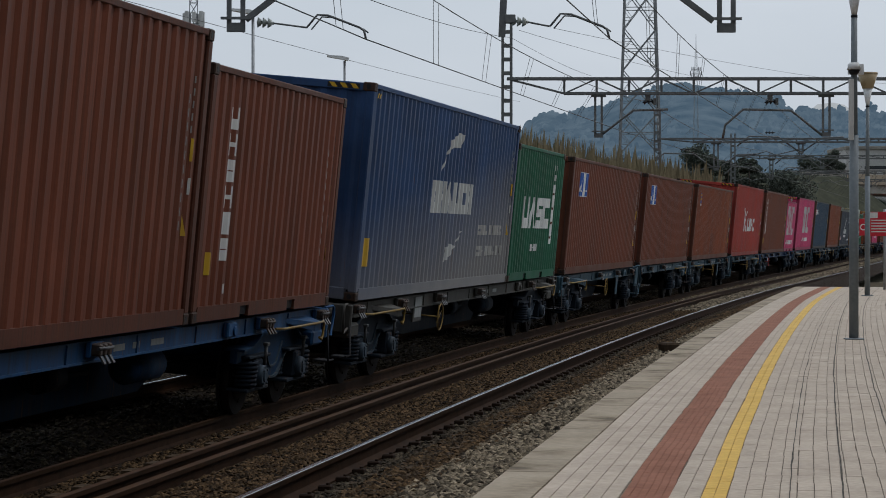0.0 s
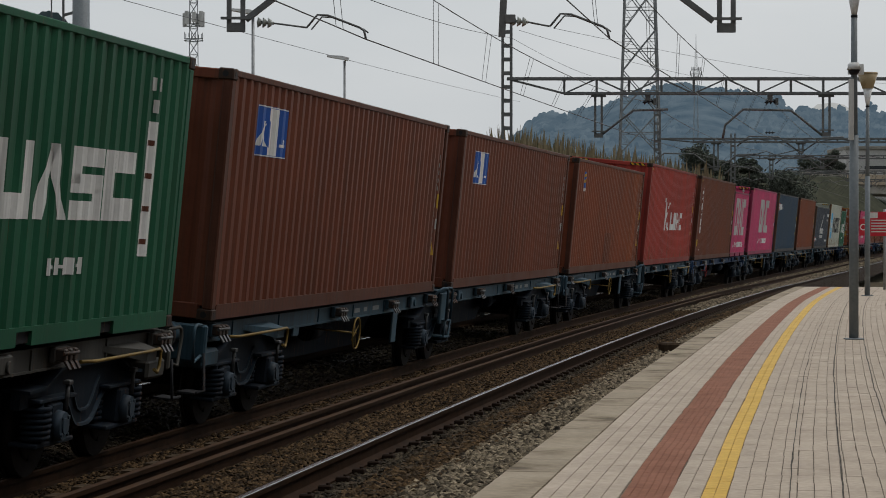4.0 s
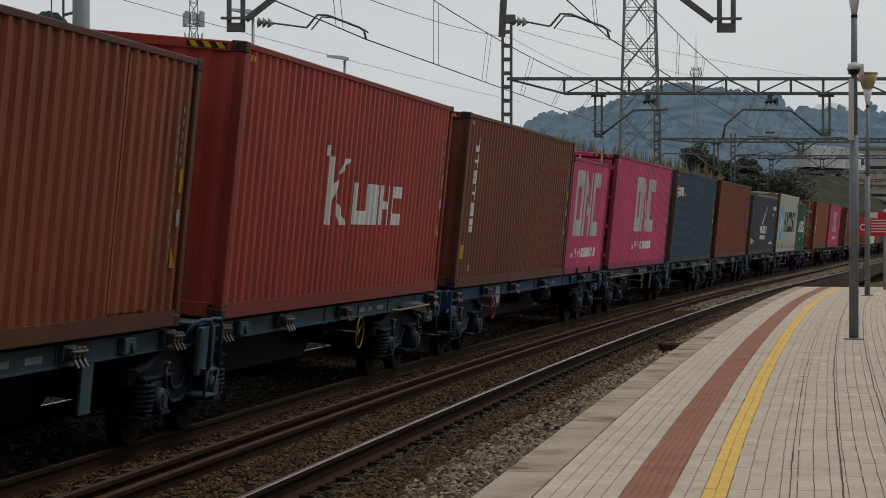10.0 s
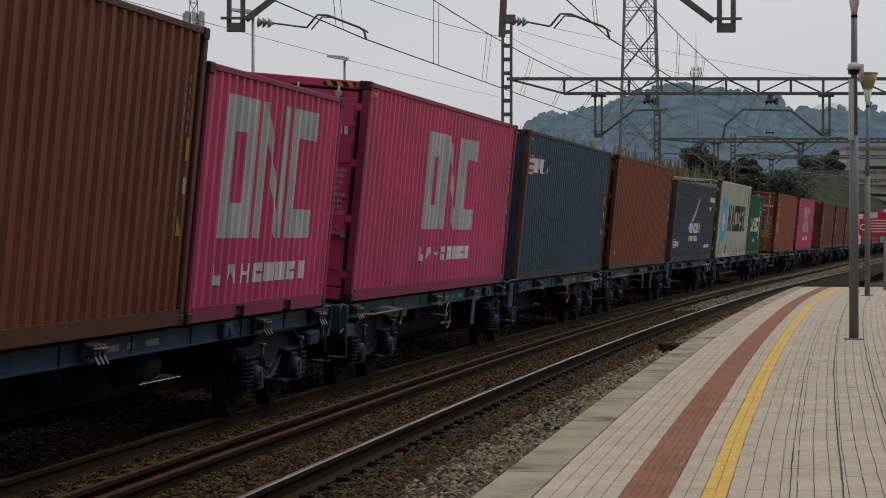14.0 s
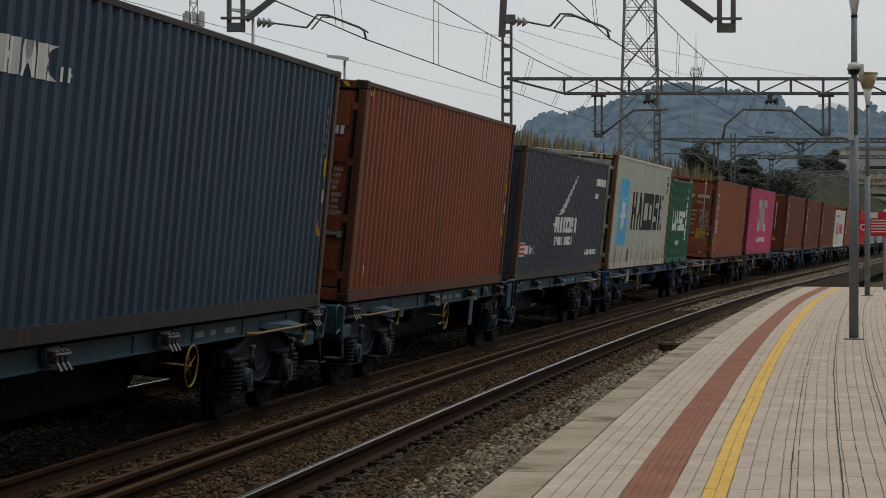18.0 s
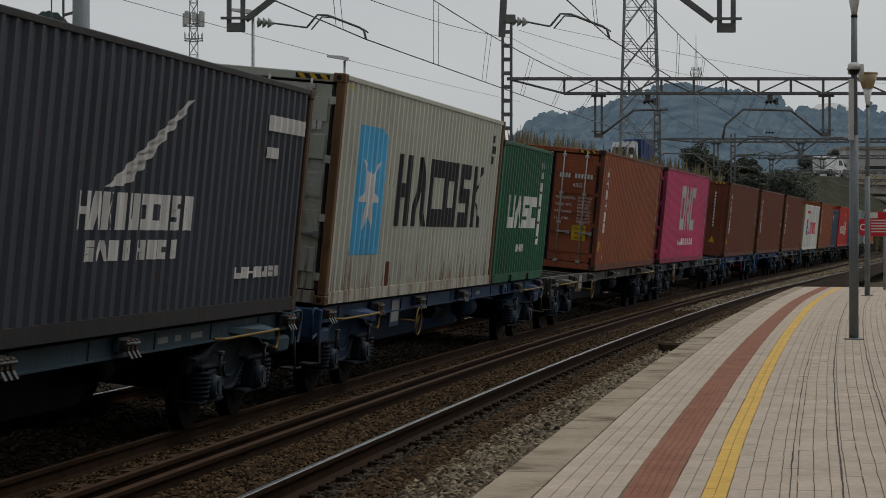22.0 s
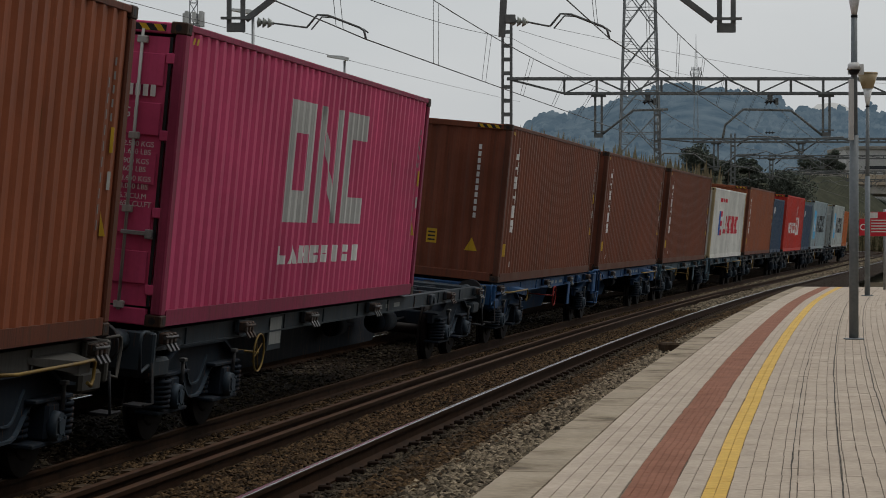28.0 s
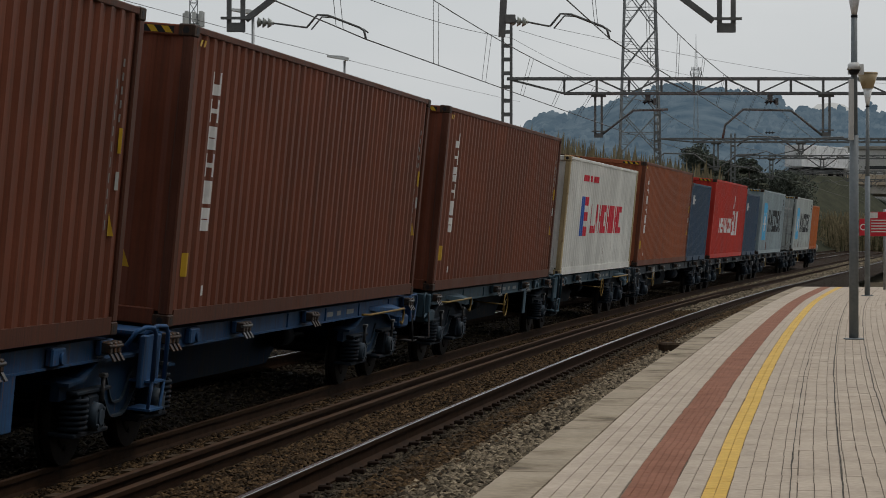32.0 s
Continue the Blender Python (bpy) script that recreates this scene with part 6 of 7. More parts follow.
def portal(depth, mast_px, beam_y, drops, right_px, with_mast=True, label="steel portal that carries the overhead line"):
    """A truss beam across the tracks with hanging posts; its plane faces the viewer."""
    f = local_frame(784, depth)
    X = lambda px: (px - 784) / FPIX * depth
    t = thing("catenary_portal", label, "catenary portal", "portals over the tracks", at=f)
    zb, zt2 = hz(beam_y[1], depth), hz(beam_y[0], depth)
    x0, x1 = X(mast_px), X(right_px)
    if with_mast:
        m = Mesh()
        lattice(m, (x0, 0, -0.7), (hz(30, depth) if depth < 100 else zt2 + 1.9) + 0.7, 0.34)
        part("mast", m, M_MAST, t)
    for nm, z in (("top_chord", zt2), ("bottom_chord", zb)):
        c = Mesh()
        for sy in (-0.22, 0.22):
            c.beam((x0 if nm == "top_chord" else x0 + 2.3, sy, z), (x1, sy, z), 0.09, 0.10)
        part(nm, c, M_MAST, t)
    br = Mesh()
    br.beam((x0, 0, zt2), (x0 + 2.3, 0, zb), 0.08, 0.08)
    n = max(2, int((x1 - x0 - 2.3) / 1.25))
    for k in range(n):
        xa = x0 + 2.3 + k * (x1 - x0 - 2.3) / n
        xb = x0 + 2.3 + (k + 1) * (x1 - x0 - 2.3) / n
        br.beam((xa, 0, zb), (xa, 0, zt2), 0.09, 0.09)
        a, b = ((xa, 0, zb), (xb, 0, zt2)) if k % 2 == 0 else ((xa, 0, zt2), (xb, 0, zb))
        br.beam(a, b, 0.06, 0.06)
    part("bracing", br, M_MAST, t)
    for px, yb in drops:
        x, z0 = X(px), hz(yb, depth)
        d = Mesh()
        for sg in (-1, 1):
            d.beam((x + sg * 0.13, 0, z0), (x + sg * 0.13, 0, zb), 0.07, 0.09)
        d.box(x - 0.16, x + 0.16, -0.06, 0.06, z0, z0 + 0.17)
        d.box(x - 0.3, x + 0.3, -0.1, 0.1, zb - 0.14, zb)
        d.beam((x - 0.28, -0.1, z0 + 0.25), (x + 0.28, -0.1, z0 + 0.25), 0.05, 0.05)
        part("hanging_post", d, M_MAST, t)
    return t, X


def build_overhead():
    # nearest portal: only its hanging posts reach into view
    t, X = portal(41.5, 120, (-190, -160), [(418, 57), (1285, 58)], 1900, with_mast=False)
    part("hanging_strut", Mesh().beam((X(888), 0, hz(66, 41.5)), (X(899), 0, hz(-165, 41.5)), 0.13, 0.13).box(X(893), X(912), -0.1, 0.1, hz(42, 41.5), hz(27, 41.5), 0.01), M_MAST, t)
    part("bracket_arm", Mesh().beam((X(435), 0, hz(36, 41.5)), (X(560), 0, hz(-60, 41.5)), 0.11, 0.11), M_MAST, t)
    part("bracket_arm", Mesh().beam((X(1262), 0, hz(38, 41.5)), (X(1130), 0, hz(-60, 41.5)), 0.11, 0.11), M_MAST, t)
    arm_set(t, X(455), hz(40, 41.5), X(648), hz(70, 41.5))
    arm_set(t, X(905), hz(38, 41.5), X(1078), hz(68, 41.5))
    part("far_mast", Mesh().beam((X(-560), 0, -0.7), (X(-560), 0, hz(-190, 41.5)), 0.3, 0.3), M_MAST, t)
    part("far_mast", Mesh().beam((X(1900), 0, -0.7), (X(1900), 0, hz(-190, 41.5)), 0.3, 0.3), M_MAST, t)
    # second portal
    t, X = portal(88.0, 897, (140, 166), [(1059, 244), (1462, 242)], 1800)
    d = 88.0
    g = Mesh()
    part("bracket_arm", Mesh().tube([(X(1066), 0, hz(238, d)), (X(1120), 0, hz(196, d)), (X(1182), 0, hz(194, d))], 0.05), M_MAST, t)
    g.tube([(X(1455), 0, hz(240, d)), (X(1400), 0, hz(196, d)), (X(1315), 0, hz(194, d)), (X(1283), 0, hz(222, d)), (X(1279), 0, hz(245, d))], 0.05)
    part("bracket_arm", g, M_MAST, t)
    for px in (1146, 1362):
        part("insulator", insulator((X(px - 9), 0, hz(182, d)), (X(px + 14), 0, hz(179, d))), M_STEEL_DARK, t)
        part("insulator_bracket", Mesh().box(X(px - 4), X(px + 5), -0.06, 0.06, hz(180, d), hz(166, d), 0.01).box(X(px + 10), X(px + 15), -0.08, 0.08, hz(186, d), hz(174, d), 0.01), M_MAST, t)
    part("far_mast", lattice(Mesh(), (X(1800), 0, -0.7), 9.5, 0.34), M_MAST, t)
    # farther portals, each with bracket arms and insulators
    for depth, mast, by, drops, rp in ((139.0, 1163, (246, 252), [(1267, 302), (1417, 272)], 1700), (188.0, 1297, (276, 281), [(1365, 318), (1455, 300)], 1700), (240.0, 1365, (303, 307), [(1430, 322), (1500, 322)], 1720), (295.0, 1432, (318, 321), [(1480, 332), (1540, 332)], 1720)):
        t, X = portal(depth, mast, by, drops, rp)
        q = 88.0 / depth
        for px, yb in drops:
            g = Mesh().tube([(X(px - 4 * q), 0, hz(yb - 4 * q, depth)), (X(px - 62 * q), 0, hz(yb - 46 * q, depth)), (X(px - 145 * q), 0, hz(yb - 48 * q, depth)), (X(px - 178 * q), 0, hz(yb - 20 * q, depth))], 0.05)
            g.tube([(X(px + 4 * q), 0, hz(yb - 4 * q, depth)), (X(px + 60 * q), 0, hz(yb - 44 * q, depth)), (X(px + 120 * q), 0, hz(yb - 46 * q, depth))], 0.045)
            part("bracket_arm", g, M_MAST, t)
            part("insulator", insulator((X(px - 100 * q), 0, hz(yb - 58 * q, depth)), (X(px - 72 * q), 0, hz(yb - 58 * q, depth))), M_BLACK, t)
            part("steady_arm", Mesh().tube([(X(px), 0, hz(yb - 12 * q, depth)), (X(px - 70 * q), 0, hz(yb + 4 * q, depth)), (X(px - 96 * q), 0, hz(yb - 6 * q, depth)), (X(px - 150 * q), 0, hz(yb + 10 * q, depth))], 0.03), M_MAST, t)
        part("far_mast", lattice(Mesh(), (X(rp), 0, -0.7), 9.0, 0.34), M_MAST, t)
    # wires: contact and carrier over each track, hung with droppers
    wires = thing("overhead_wires", "dark copper overhead wires with droppers", "overhead wires")
    for con0, con1, car0, car1 in (((648, 70), (1105, 234), (633, -89), (1145, 180)), ((1078, 68), (1341, 234), (1063, -89), (1367, 180))):
        contact, carrier, drop = [], [], Mesh()
        ends = []
        for near, far in ((con0, con1), (car0, car1)):
            lat0, z0 = X3D(*near, 41.5)
            lat1, z1 = X3D(*far, 88.0)
            ends.append([Vector(beside(-8, lat0, z0)), sight(*near, 41.5), sight(*far, 88.0)] + [Vector(beside(q, lat1 + (0.25 if k % 2 else 0.0), z1)) for k, q in enumerate((141.0, 190.0, 240.0, 290.0, 340.0))])
        for i in range(len(ends[0]) - 1):
            for k in range(17):
                u = k / 16
                sag = Vector((0, 0, 4 * 0.48 * u * (1 - u)))
                contact.append(ends[0][i].lerp(ends[0][i + 1], u))
                carrier.append(ends[1][i].lerp(ends[1][i + 1], u) - sag)
            for k in range(1, 8):
                for u in (0.015 + 0.134 * k - 0.006, 0.015 + 0.134 * k + 0.006):
                    if 0.0 < u < 1.0:
                        drop.cyl(ends[0][i].lerp(ends[0][i + 1], u), ends[1][i].lerp(ends[1][i + 1], u) - Vector((0, 0, 4 * 0.48 * u * (1 - u))), 0.007, n=4, cap=False)
        part("contact_wire", Mesh().tube(contact, 0.012, 5), M_WIRE, wires)
        part("carrier_wire", Mesh().tube(carrier, 0.012, 5), M_WIRE, wires)
        tagged(part("dropper_wire", drop, M_WIRE, wires), kind="stuff")
    for (x0, y0, d0), (x1, y1, d1) in (((919, 54, 88), (1242, 138, 139)), ((979, 50, 88), (1457, 138, 139)), ((655, 0, 50), (905, 67, 88)), ((905, 67, 88), (1047, 135, 139)), ((180, -10, 60), (920, 180, 160)), ((1457, 138, 139), (1640, 150, 180))):
        a, b = sight(x0, y0, d0), sight(x1, y1, d1)
        pts = [a.lerp(b, k / 12) - Vector((0, 0, 0.5 * (k / 12) * (1 - k / 12))) for k in range(13)]
        part("feeder_wire", Mesh().tube(pts, 0.009, 5), M_WIRE, wires)


def X3D(px, py, depth):
    """Offset from the train's track and height of a wire seen at a place."""
    p = sight(px, py, depth)
    best = min((abs(math.hypot(*(np.array(beside(s, 0)[:2]) - np.array((p.x, p.y))))), s) for s in np.arange(10, 90, 0.5))
    s = best[1]
    x, y, t = centre(s)
    lat = (p.x - x) * math.cos(t) - (p.y - y) * math.sin(t)
    return lat, p.z


# ---- distance: hill, trees, reeds, bridge, pylons ----
def leaf_mat(name, lo, hi):
    return rough_mat(name, [(0.3, lo), (0.7, hi)], 1.5, 0.8, 0.2, 0.02, rand=0.5)


def haze_glow_mat(name, lo, hi, scale):
    """Far hills and woods with painted haze: their own glow outshines their shading."""
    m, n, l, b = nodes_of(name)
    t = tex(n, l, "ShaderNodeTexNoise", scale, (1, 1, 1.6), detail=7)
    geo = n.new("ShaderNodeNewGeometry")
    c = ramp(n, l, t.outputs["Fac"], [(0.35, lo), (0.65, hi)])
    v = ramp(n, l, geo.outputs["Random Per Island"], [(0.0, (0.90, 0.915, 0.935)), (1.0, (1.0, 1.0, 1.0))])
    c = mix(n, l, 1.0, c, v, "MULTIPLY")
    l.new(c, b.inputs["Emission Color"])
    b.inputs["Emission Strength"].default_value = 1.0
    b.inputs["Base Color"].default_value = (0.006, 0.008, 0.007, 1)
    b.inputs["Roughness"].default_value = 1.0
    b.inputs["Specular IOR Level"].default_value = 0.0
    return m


# emission colours that carry the haze of distance
M_HILL = haze_glow_mat("wooded_hill", (0.062, 0.096, 0.128), (0.112, 0.150, 0.180), 0.05)
M_SANDY = haze_glow_mat("hazy_sandy_bank", (0.40, 0.41, 0.40), (0.47, 0.47, 0.45), 0.05)
M_HILL_NEAR = haze_glow_mat("nearer_wooded_hill", (0.009, 0.015, 0.018), (0.024, 0.034, 0.037), 0.12)
M_LEAF = leaf_mat("tree_leaves", (0.108, 0.128, 0.106), (0.190, 0.212, 0.168))
M_REED = leaf_mat("dry_reed", (0.30, 0.245, 0.145), (0.46, 0.38, 0.235))
M_REED_GREEN = leaf_mat("green_reed", (0.13, 0.125, 0.065), (0.22, 0.205, 0.11))
M_BARK = rough_mat("bark", [(0.3, (0.06, 0.05, 0.04)), (0.7, (0.12, 0.1, 0.08))], 4, 0.9, 0.5, 0.02)
M_CONCRETE = rough_mat("old_concrete", [(0.3, (0.25, 0.24, 0.21)), (0.7, (0.36, 0.34, 0.30))], 0.5, 0.9, 0.2, 0.02)
M_WALLWHITE = rough_mat("pale_render", [(0.3, (0.5, 0.5, 0.48)), (0.7, (0.6, 0.6, 0.58))], 0.4, 0.9, 0.1, 0.01)
M_CAR = paint("car_red", (0.30, 0.02, 0.025), dirt=0.1, rough=0.3, gloss=0.5)
M_BEIGE = rough_mat("beige_concrete", [(0.3, (0.27, 0.225, 0.165)), (0.7, (0.36, 0.30, 0.225))], 0.5, 0.9, 0.2, 0.02)
# dark, so that the added unseen wall bounces little light
M_UNSEEN_WALL = rough_mat("dark_brick", [(0.3, (0.10, 0.065, 0.045)), (0.7, (0.16, 0.11, 0.08))], 3, 0.9, 0.3, 0.01)
M_GLASSDARK = rough_mat("dark_window", [(0.3, (0.03, 0.035, 0.04)), (0.7, (0.05, 0.055, 0.06))], 1, 0.2, 0.0)


def clump(v, f, c, r, n, rs, size):
    """Leaf tufts spread through a ragged ball."""
    for _ in range(n):
        d = rs.normal(size=3)
        d /= max(np.linalg.norm(d), 1e-6)
        p = np.array(c) + d * np.array(r) * rs.rand() ** 0.4
        a, b = rs.normal(size=3), rs.normal(size=3)
        a *= size / max(np.linalg.norm(a), 1e-6)
        b *= size / max(np.linalg.norm(b), 1e-6)
        o = len(v)
        v.extend([tuple(p - a), tuple(p + b * 0.6), tuple(p + a), tuple(p - b * 0.6)])
        f.append((o, o + 1, o + 2, o + 3))


def tree(px, base_depth, top_y, width_px, seed, label):
    rs = np.random.RandomState(seed)
    p = sight(px, HORIZON, base_depth)
    h = hz(top_y, base_depth) + 0.7
    w = width_px / FPIX * base_depth / 2
    t = thing("tree", label, "tree", "trees behind the tracks", at=Matrix.Translation((p.x, p.y, -0.7)))
    tr = Mesh().cyl((0, 0, 0), (0.1, 0, h * 0.5), 0.03 * h, 0.018 * h, n=9)
    limbs = []
    for k in range(6):
        a = rs.rand() * 6.28
        e = (w * 0.6 * math.cos(a), w * 0.6 * math.sin(a), h * (0.55 + 0.3 * rs.rand()))
        tr.cyl((0.05, 0, h * (0.25 + 0.04 * k)), e, 0.012 * h, 0.005 * h, n=6)
        limbs.append(e)
    part("trunk", tr, M_BARK, t)
    v, f = [], []
    for k in range(60):
        a, q = rs.rand() * 6.28, rs.rand() ** 0.5
        zz = 0.14 + 0.76 * rs.rand()
        wide = w * 0.80 * math.sqrt(max(0.12, 1 - ((zz - 0.42) / 0.56) ** 2))
        rad = w * 0.36 * (0.6 + 0.7 * rs.rand())
        clump(v, f, (wide * q * math.cos(a), wide * q * math.sin(a), h * zz), (rad, rad, rad * 0.75), 430, rs, min(0.013 * h, 0.0006 * base_depth) * (0.6 + 0.6 * rs.rand()))
    me = bpy.data.meshes.new("crown")
    me.from_pydata(v, [], f)
    me.materials.append(M_LEAF)
    o = new("crown", me)
    o.parent = t
    return t


def hill_top(px):
    pts = [(-400, 425), (700, 420), (860, 300), (918, 240), (935, 222), (956, 206), (1006, 204), (1030, 196), (1074, 189), (1100, 177), (1161, 158), (1200, 152), (1255, 164), (1290, 164), (1336, 172), (1362, 172), (1388, 192), (1410, 199), (1491, 201), (1568, 205), (1800, 230), (2300, 300)]
    return float(np.interp(px, [q[0] for q in pts], [q[1] for q in pts]))


def build_distance():
    rs = np.random.RandomState(11)
    D = 1500.0
    m = Mesh()
    nx, nz = 140, 26
    v = []
    for i in range(nx):
        px = -300 + 2500 * i / (nx - 1)
        for j in range(nz):
            u = j / (nz - 1)
            d = D - 420 * (1 - u)
            top = hz(hill_top(px), D)
            z = -1 + (top + 1) * (u ** 0.8)
            q = sight(px, HORIZON, d)
            n = noise.noise(Vector((px * 0.01, u * 3, 0.0))) * 9 * u
            v.append((q.x, q.y, z + n))
    f = [(i * nz + j, (i + 1) * nz + j, (i + 1) * nz + j + 1, i * nz + j + 1) for i in range(nx - 1) for j in range(nz - 1)]
    m.add(v, f, True)
    # far side, so that the hill is closed behind
    back = [(x, y + 500, -1) for x, y, z in (v[i * nz + nz - 1] for i in range(nx))]
    o = len(m.v)
    m.v.extend(back)
    m.f.extend([(i * nz + nz - 1, (i + 1) * nz + nz - 1, o + i + 1, o + i) for i in range(nx - 1)])
    m.s.extend([True] * (nx - 1))
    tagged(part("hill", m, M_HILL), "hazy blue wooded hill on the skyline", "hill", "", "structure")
    # woods on the hill
    wv, wf = [], []
    ball = bmesh.new()
    bmesh.ops.create_icosphere(ball, subdivisions=2, radius=1.0)
    bv = [v.co.copy() for v in ball.verts]
    bf = [tuple(v.index for v in q.verts) for q in ball.faces]
    ball.free()
    def crown(px, d, z, r, tall):
        q = sight(px, HORIZON, d)
        o = len(wv)
        ph = rs.rand(3) * 50
        for c in bv:
            k = r * (1 + 0.30 * noise.noise(Vector((c.x * 1.9 + ph[0], c.y * 1.6 + ph[1], c.z * 1.6 + ph[2]))))
            wv.append((q.x + c.x * k, q.y + c.y * k, z + c.z * k * tall))
        wf.extend([(a + o, b + o, c + o) for a, b, c in bf])

    for _ in range(2600):
        px = rs.uniform(900, 1700)
        u = 1 - 0.9 * rs.rand() ** 2.2
        z = -1 + (hz(hill_top(px), D) + 1) * (u ** 0.8)
        r = rs.uniform(0.9, 2.9) * (0.6 + 0.9 * abs(noise.noise(Vector((px * 0.02, u * 5, 3.0)))))
        crown(px, D - 420 * (1 - u), z, r, rs.uniform(0.9, 1.7))
    # taller groups that stand out on the ridge
    for cx, top, half, foot, count in ((1312, 157, 22, 172, 46), (1368, 163, 20, 185, 40), (1412, 192, 14, 202, 18), (1488, 186, 12, 203, 26), (1541, 178, 12, 206, 34), (1180, 147, 30, 158, 30), (1240, 155, 16, 165, 20)):
        for _ in range(count):
            e = rs.uniform(-1, 1)
            y = foot + (top + 4 - foot) * rs.rand() * math.sqrt(1 - e * e)
            crown(cx + half * e * 0.9, D, hz(y, D), rs.uniform(0.8, 1.9), rs.uniform(0.9, 1.4))
    me = bpy.data.meshes.new("hill_woods")
    me.from_pydata(wv, [], wf)
    me.polygons.foreach_set("use_smooth", [True] * len(wf))
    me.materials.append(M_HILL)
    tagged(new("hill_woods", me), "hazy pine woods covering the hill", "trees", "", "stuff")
    bank = Mesh()
    bp = [sight(px, HORIZON, D + 60) for px in (1426, 1446, 1474, 1494, 1514)]
    bt = [hz(y, D + 60) for y in (202, 185, 182, 186, 202)]
    bank.add([(p.x, p.y, -1) for p in bp] + [(p.x, p.y, z) for p, z in zip(bp, bt)] + [(p.x, p.y + 90, -1) for p in bp], [(k, k + 1, k + 6, k + 5) for k in range(4)] + [(k + 5, k + 6, k + 11, k + 10) for k in range(4)])
    tagged(part("sandy_bank", bank, M_SANDY), "pale sandy bank on the far ridge", "bank", "", "structure")
    # a nearer wooded slope beyond the train, with a ragged skyline
    v2, f2 = [], []
    line = [(-600, -120), (60, 30), (84, 20), (104, 24), (122, 44), (150, 80), (250, 130), (420, 220), (700, 330)]
    n2 = 420
    for i in range(n2):
        px = -600 + 1300 * i / (n2 - 1)
        top = float(np.interp(px, [q[0] for q in line], [q[1] for q in line])) + 8 * noise.noise(Vector((px * 0.09, 0.0, 0.0))) - 5 * abs(noise.noise(Vector((px * 0.16, 3.0, 0.0)))) - 2 * abs(noise.noise(Vector((px * 0.5, 3.0, 0.0))))
        for d, y in ((560.0, 414.0), (620.0, 0.5 * (top + 414)), (700.0, top), (760.0, 414.0)):
            q = sight(px, HORIZON, d)
            v2.append((q.x, q.y, max(hz(y, d), -0.75)))
    f2 = [(i * 4 + j, (i + 1) * 4 + j, (i + 1) * 4 + j + 1, i * 4 + j + 1) for i in range(n2 - 1) for j in range(3)]
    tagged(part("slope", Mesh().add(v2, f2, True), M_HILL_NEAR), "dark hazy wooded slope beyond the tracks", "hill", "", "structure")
    build_yard()
    # reeds behind the train
    for nm, lab, mat, spans, seed in (("dry_reeds", "tall dry golden reeds behind the tracks", M_REED, [(885, 1260, 105, 150, 238, 305, 3400), (785, 860, 110, 130, 200, 216, 7), (1440, 1680, 260, 320, 372, 380, 5200), (160, 760, 60, 100, 300, 310, 700)], 3),
                                      ("green_reeds", "greenish reeds and weeds behind the tracks", M_REED_GREEN, [(890, 1260, 110, 150, 250, 318, 1400), (1440, 1680, 260, 320, 382, 395, 2600)], 5)):
        r2 = np.random.RandomState(seed)
        v, f = [], []
        for p0, p1, d0, d1, y0, y1, count in spans:
            for _ in range(count):
                px = r2.uniform(p0, p1)
                d = r2.uniform(d0, d1)
                top = y0 + (y1 - y0) * (px - p0) / (p1 - p0)
                h = hz(top, (d0 + d1) / 2) * r2.uniform(0.35 if d0 >= 140 else 0.72, 1.0) + 0.7
                q = sight(px, HORIZON, d)
                lean = r2.uniform(-0.12, 0.12, 2) * h * (2.6 if d0 >= 140 else 1.0)
                o = len(v)
                w = (0.012 + 0.02 * r2.rand()) * (2.0 if d0 >= 140 else 1.0)
                v.extend([(q.x - w, q.y, -0.7), (q.x + w, q.y, -0.7), (q.x + lean[0] * 0.5 + w, q.y + lean[1], -0.7 + h * 0.7), (q.x + lean[0] * 0.5 - w, q.y + lean[1], -0.7 + h * 0.7)])
                f.append((o, o + 1, o + 2, o + 3))
                o = len(v)
                pw = 0.04 + 0.06 * r2.rand()
                v.extend([(q.x + lean[0] * 0.5 - 0.02, q.y, -0.7 + h * 0.7), (q.x + lean[0] * 0.8 + pw, q.y, -0.7 + h * 0.85), (q.x + lean[0], q.y, -0.7 + h), (q.x + lean[0] * 0.8 - pw, q.y, -0.7 + h * 0.85)])
                f.append((o, o + 1, o + 2, o + 3))
                for k in range(7 if d0 >= 140 else 3):
                    zz = h * r2.uniform(0.25, 0.75)
                    dx, dz = r2.uniform(-0.5, 0.5), r2.uniform(0.0, 0.5)
                    o = len(v)
                    bx = q.x + lean[0] * 0.4
                    v.extend([(bx, q.y, -0.7 + zz), (bx + dx * 0.5, q.y, -0.7 + zz + dz + 0.06), (bx + dx, q.y, -0.7 + zz + dz * 0.7), (bx + dx * 0.5, q.y, -0.7 + zz + dz - 0.04)])
                    f.append((o, o + 1, o + 2, o + 3))
        me = bpy.data.meshes.new(nm)
        me.from_pydata(v, [], f)
        me.materials.append(mat)
        tagged(new(nm, me), lab, "reeds", "", "stuff")
    for k, (px, d, ty, w) in enumerate(((1240, 200, 240, 92), (1287, 204, 272, 62), (1328, 215, 264, 74), (1390, 215, 296, 120), (1440, 360, 266, 70), (1472, 365, 250, 62), (1180, 200, 285, 50), (1505, 300, 350, 90), (1560, 300, 350, 90), (1455, 300, 348, 70))):
        tree(px, d, ty, w, 30 + k, "dark green leafy tree behind the tracks")
    # added low foliage that blocks light from entering under the wagons
    hv, hf = [], []
    for _ in range(900):
        ss = rs.uniform(-60, 130)
        q = beside(ss, rs.uniform(-15, -10.5), 0)
        clump(hv, hf, (q[0], q[1], rs.uniform(-0.6, 0.1)), (0.8, 0.8, 0.6), 60, rs, 0.10)
    me = bpy.data.meshes.new("hedge")
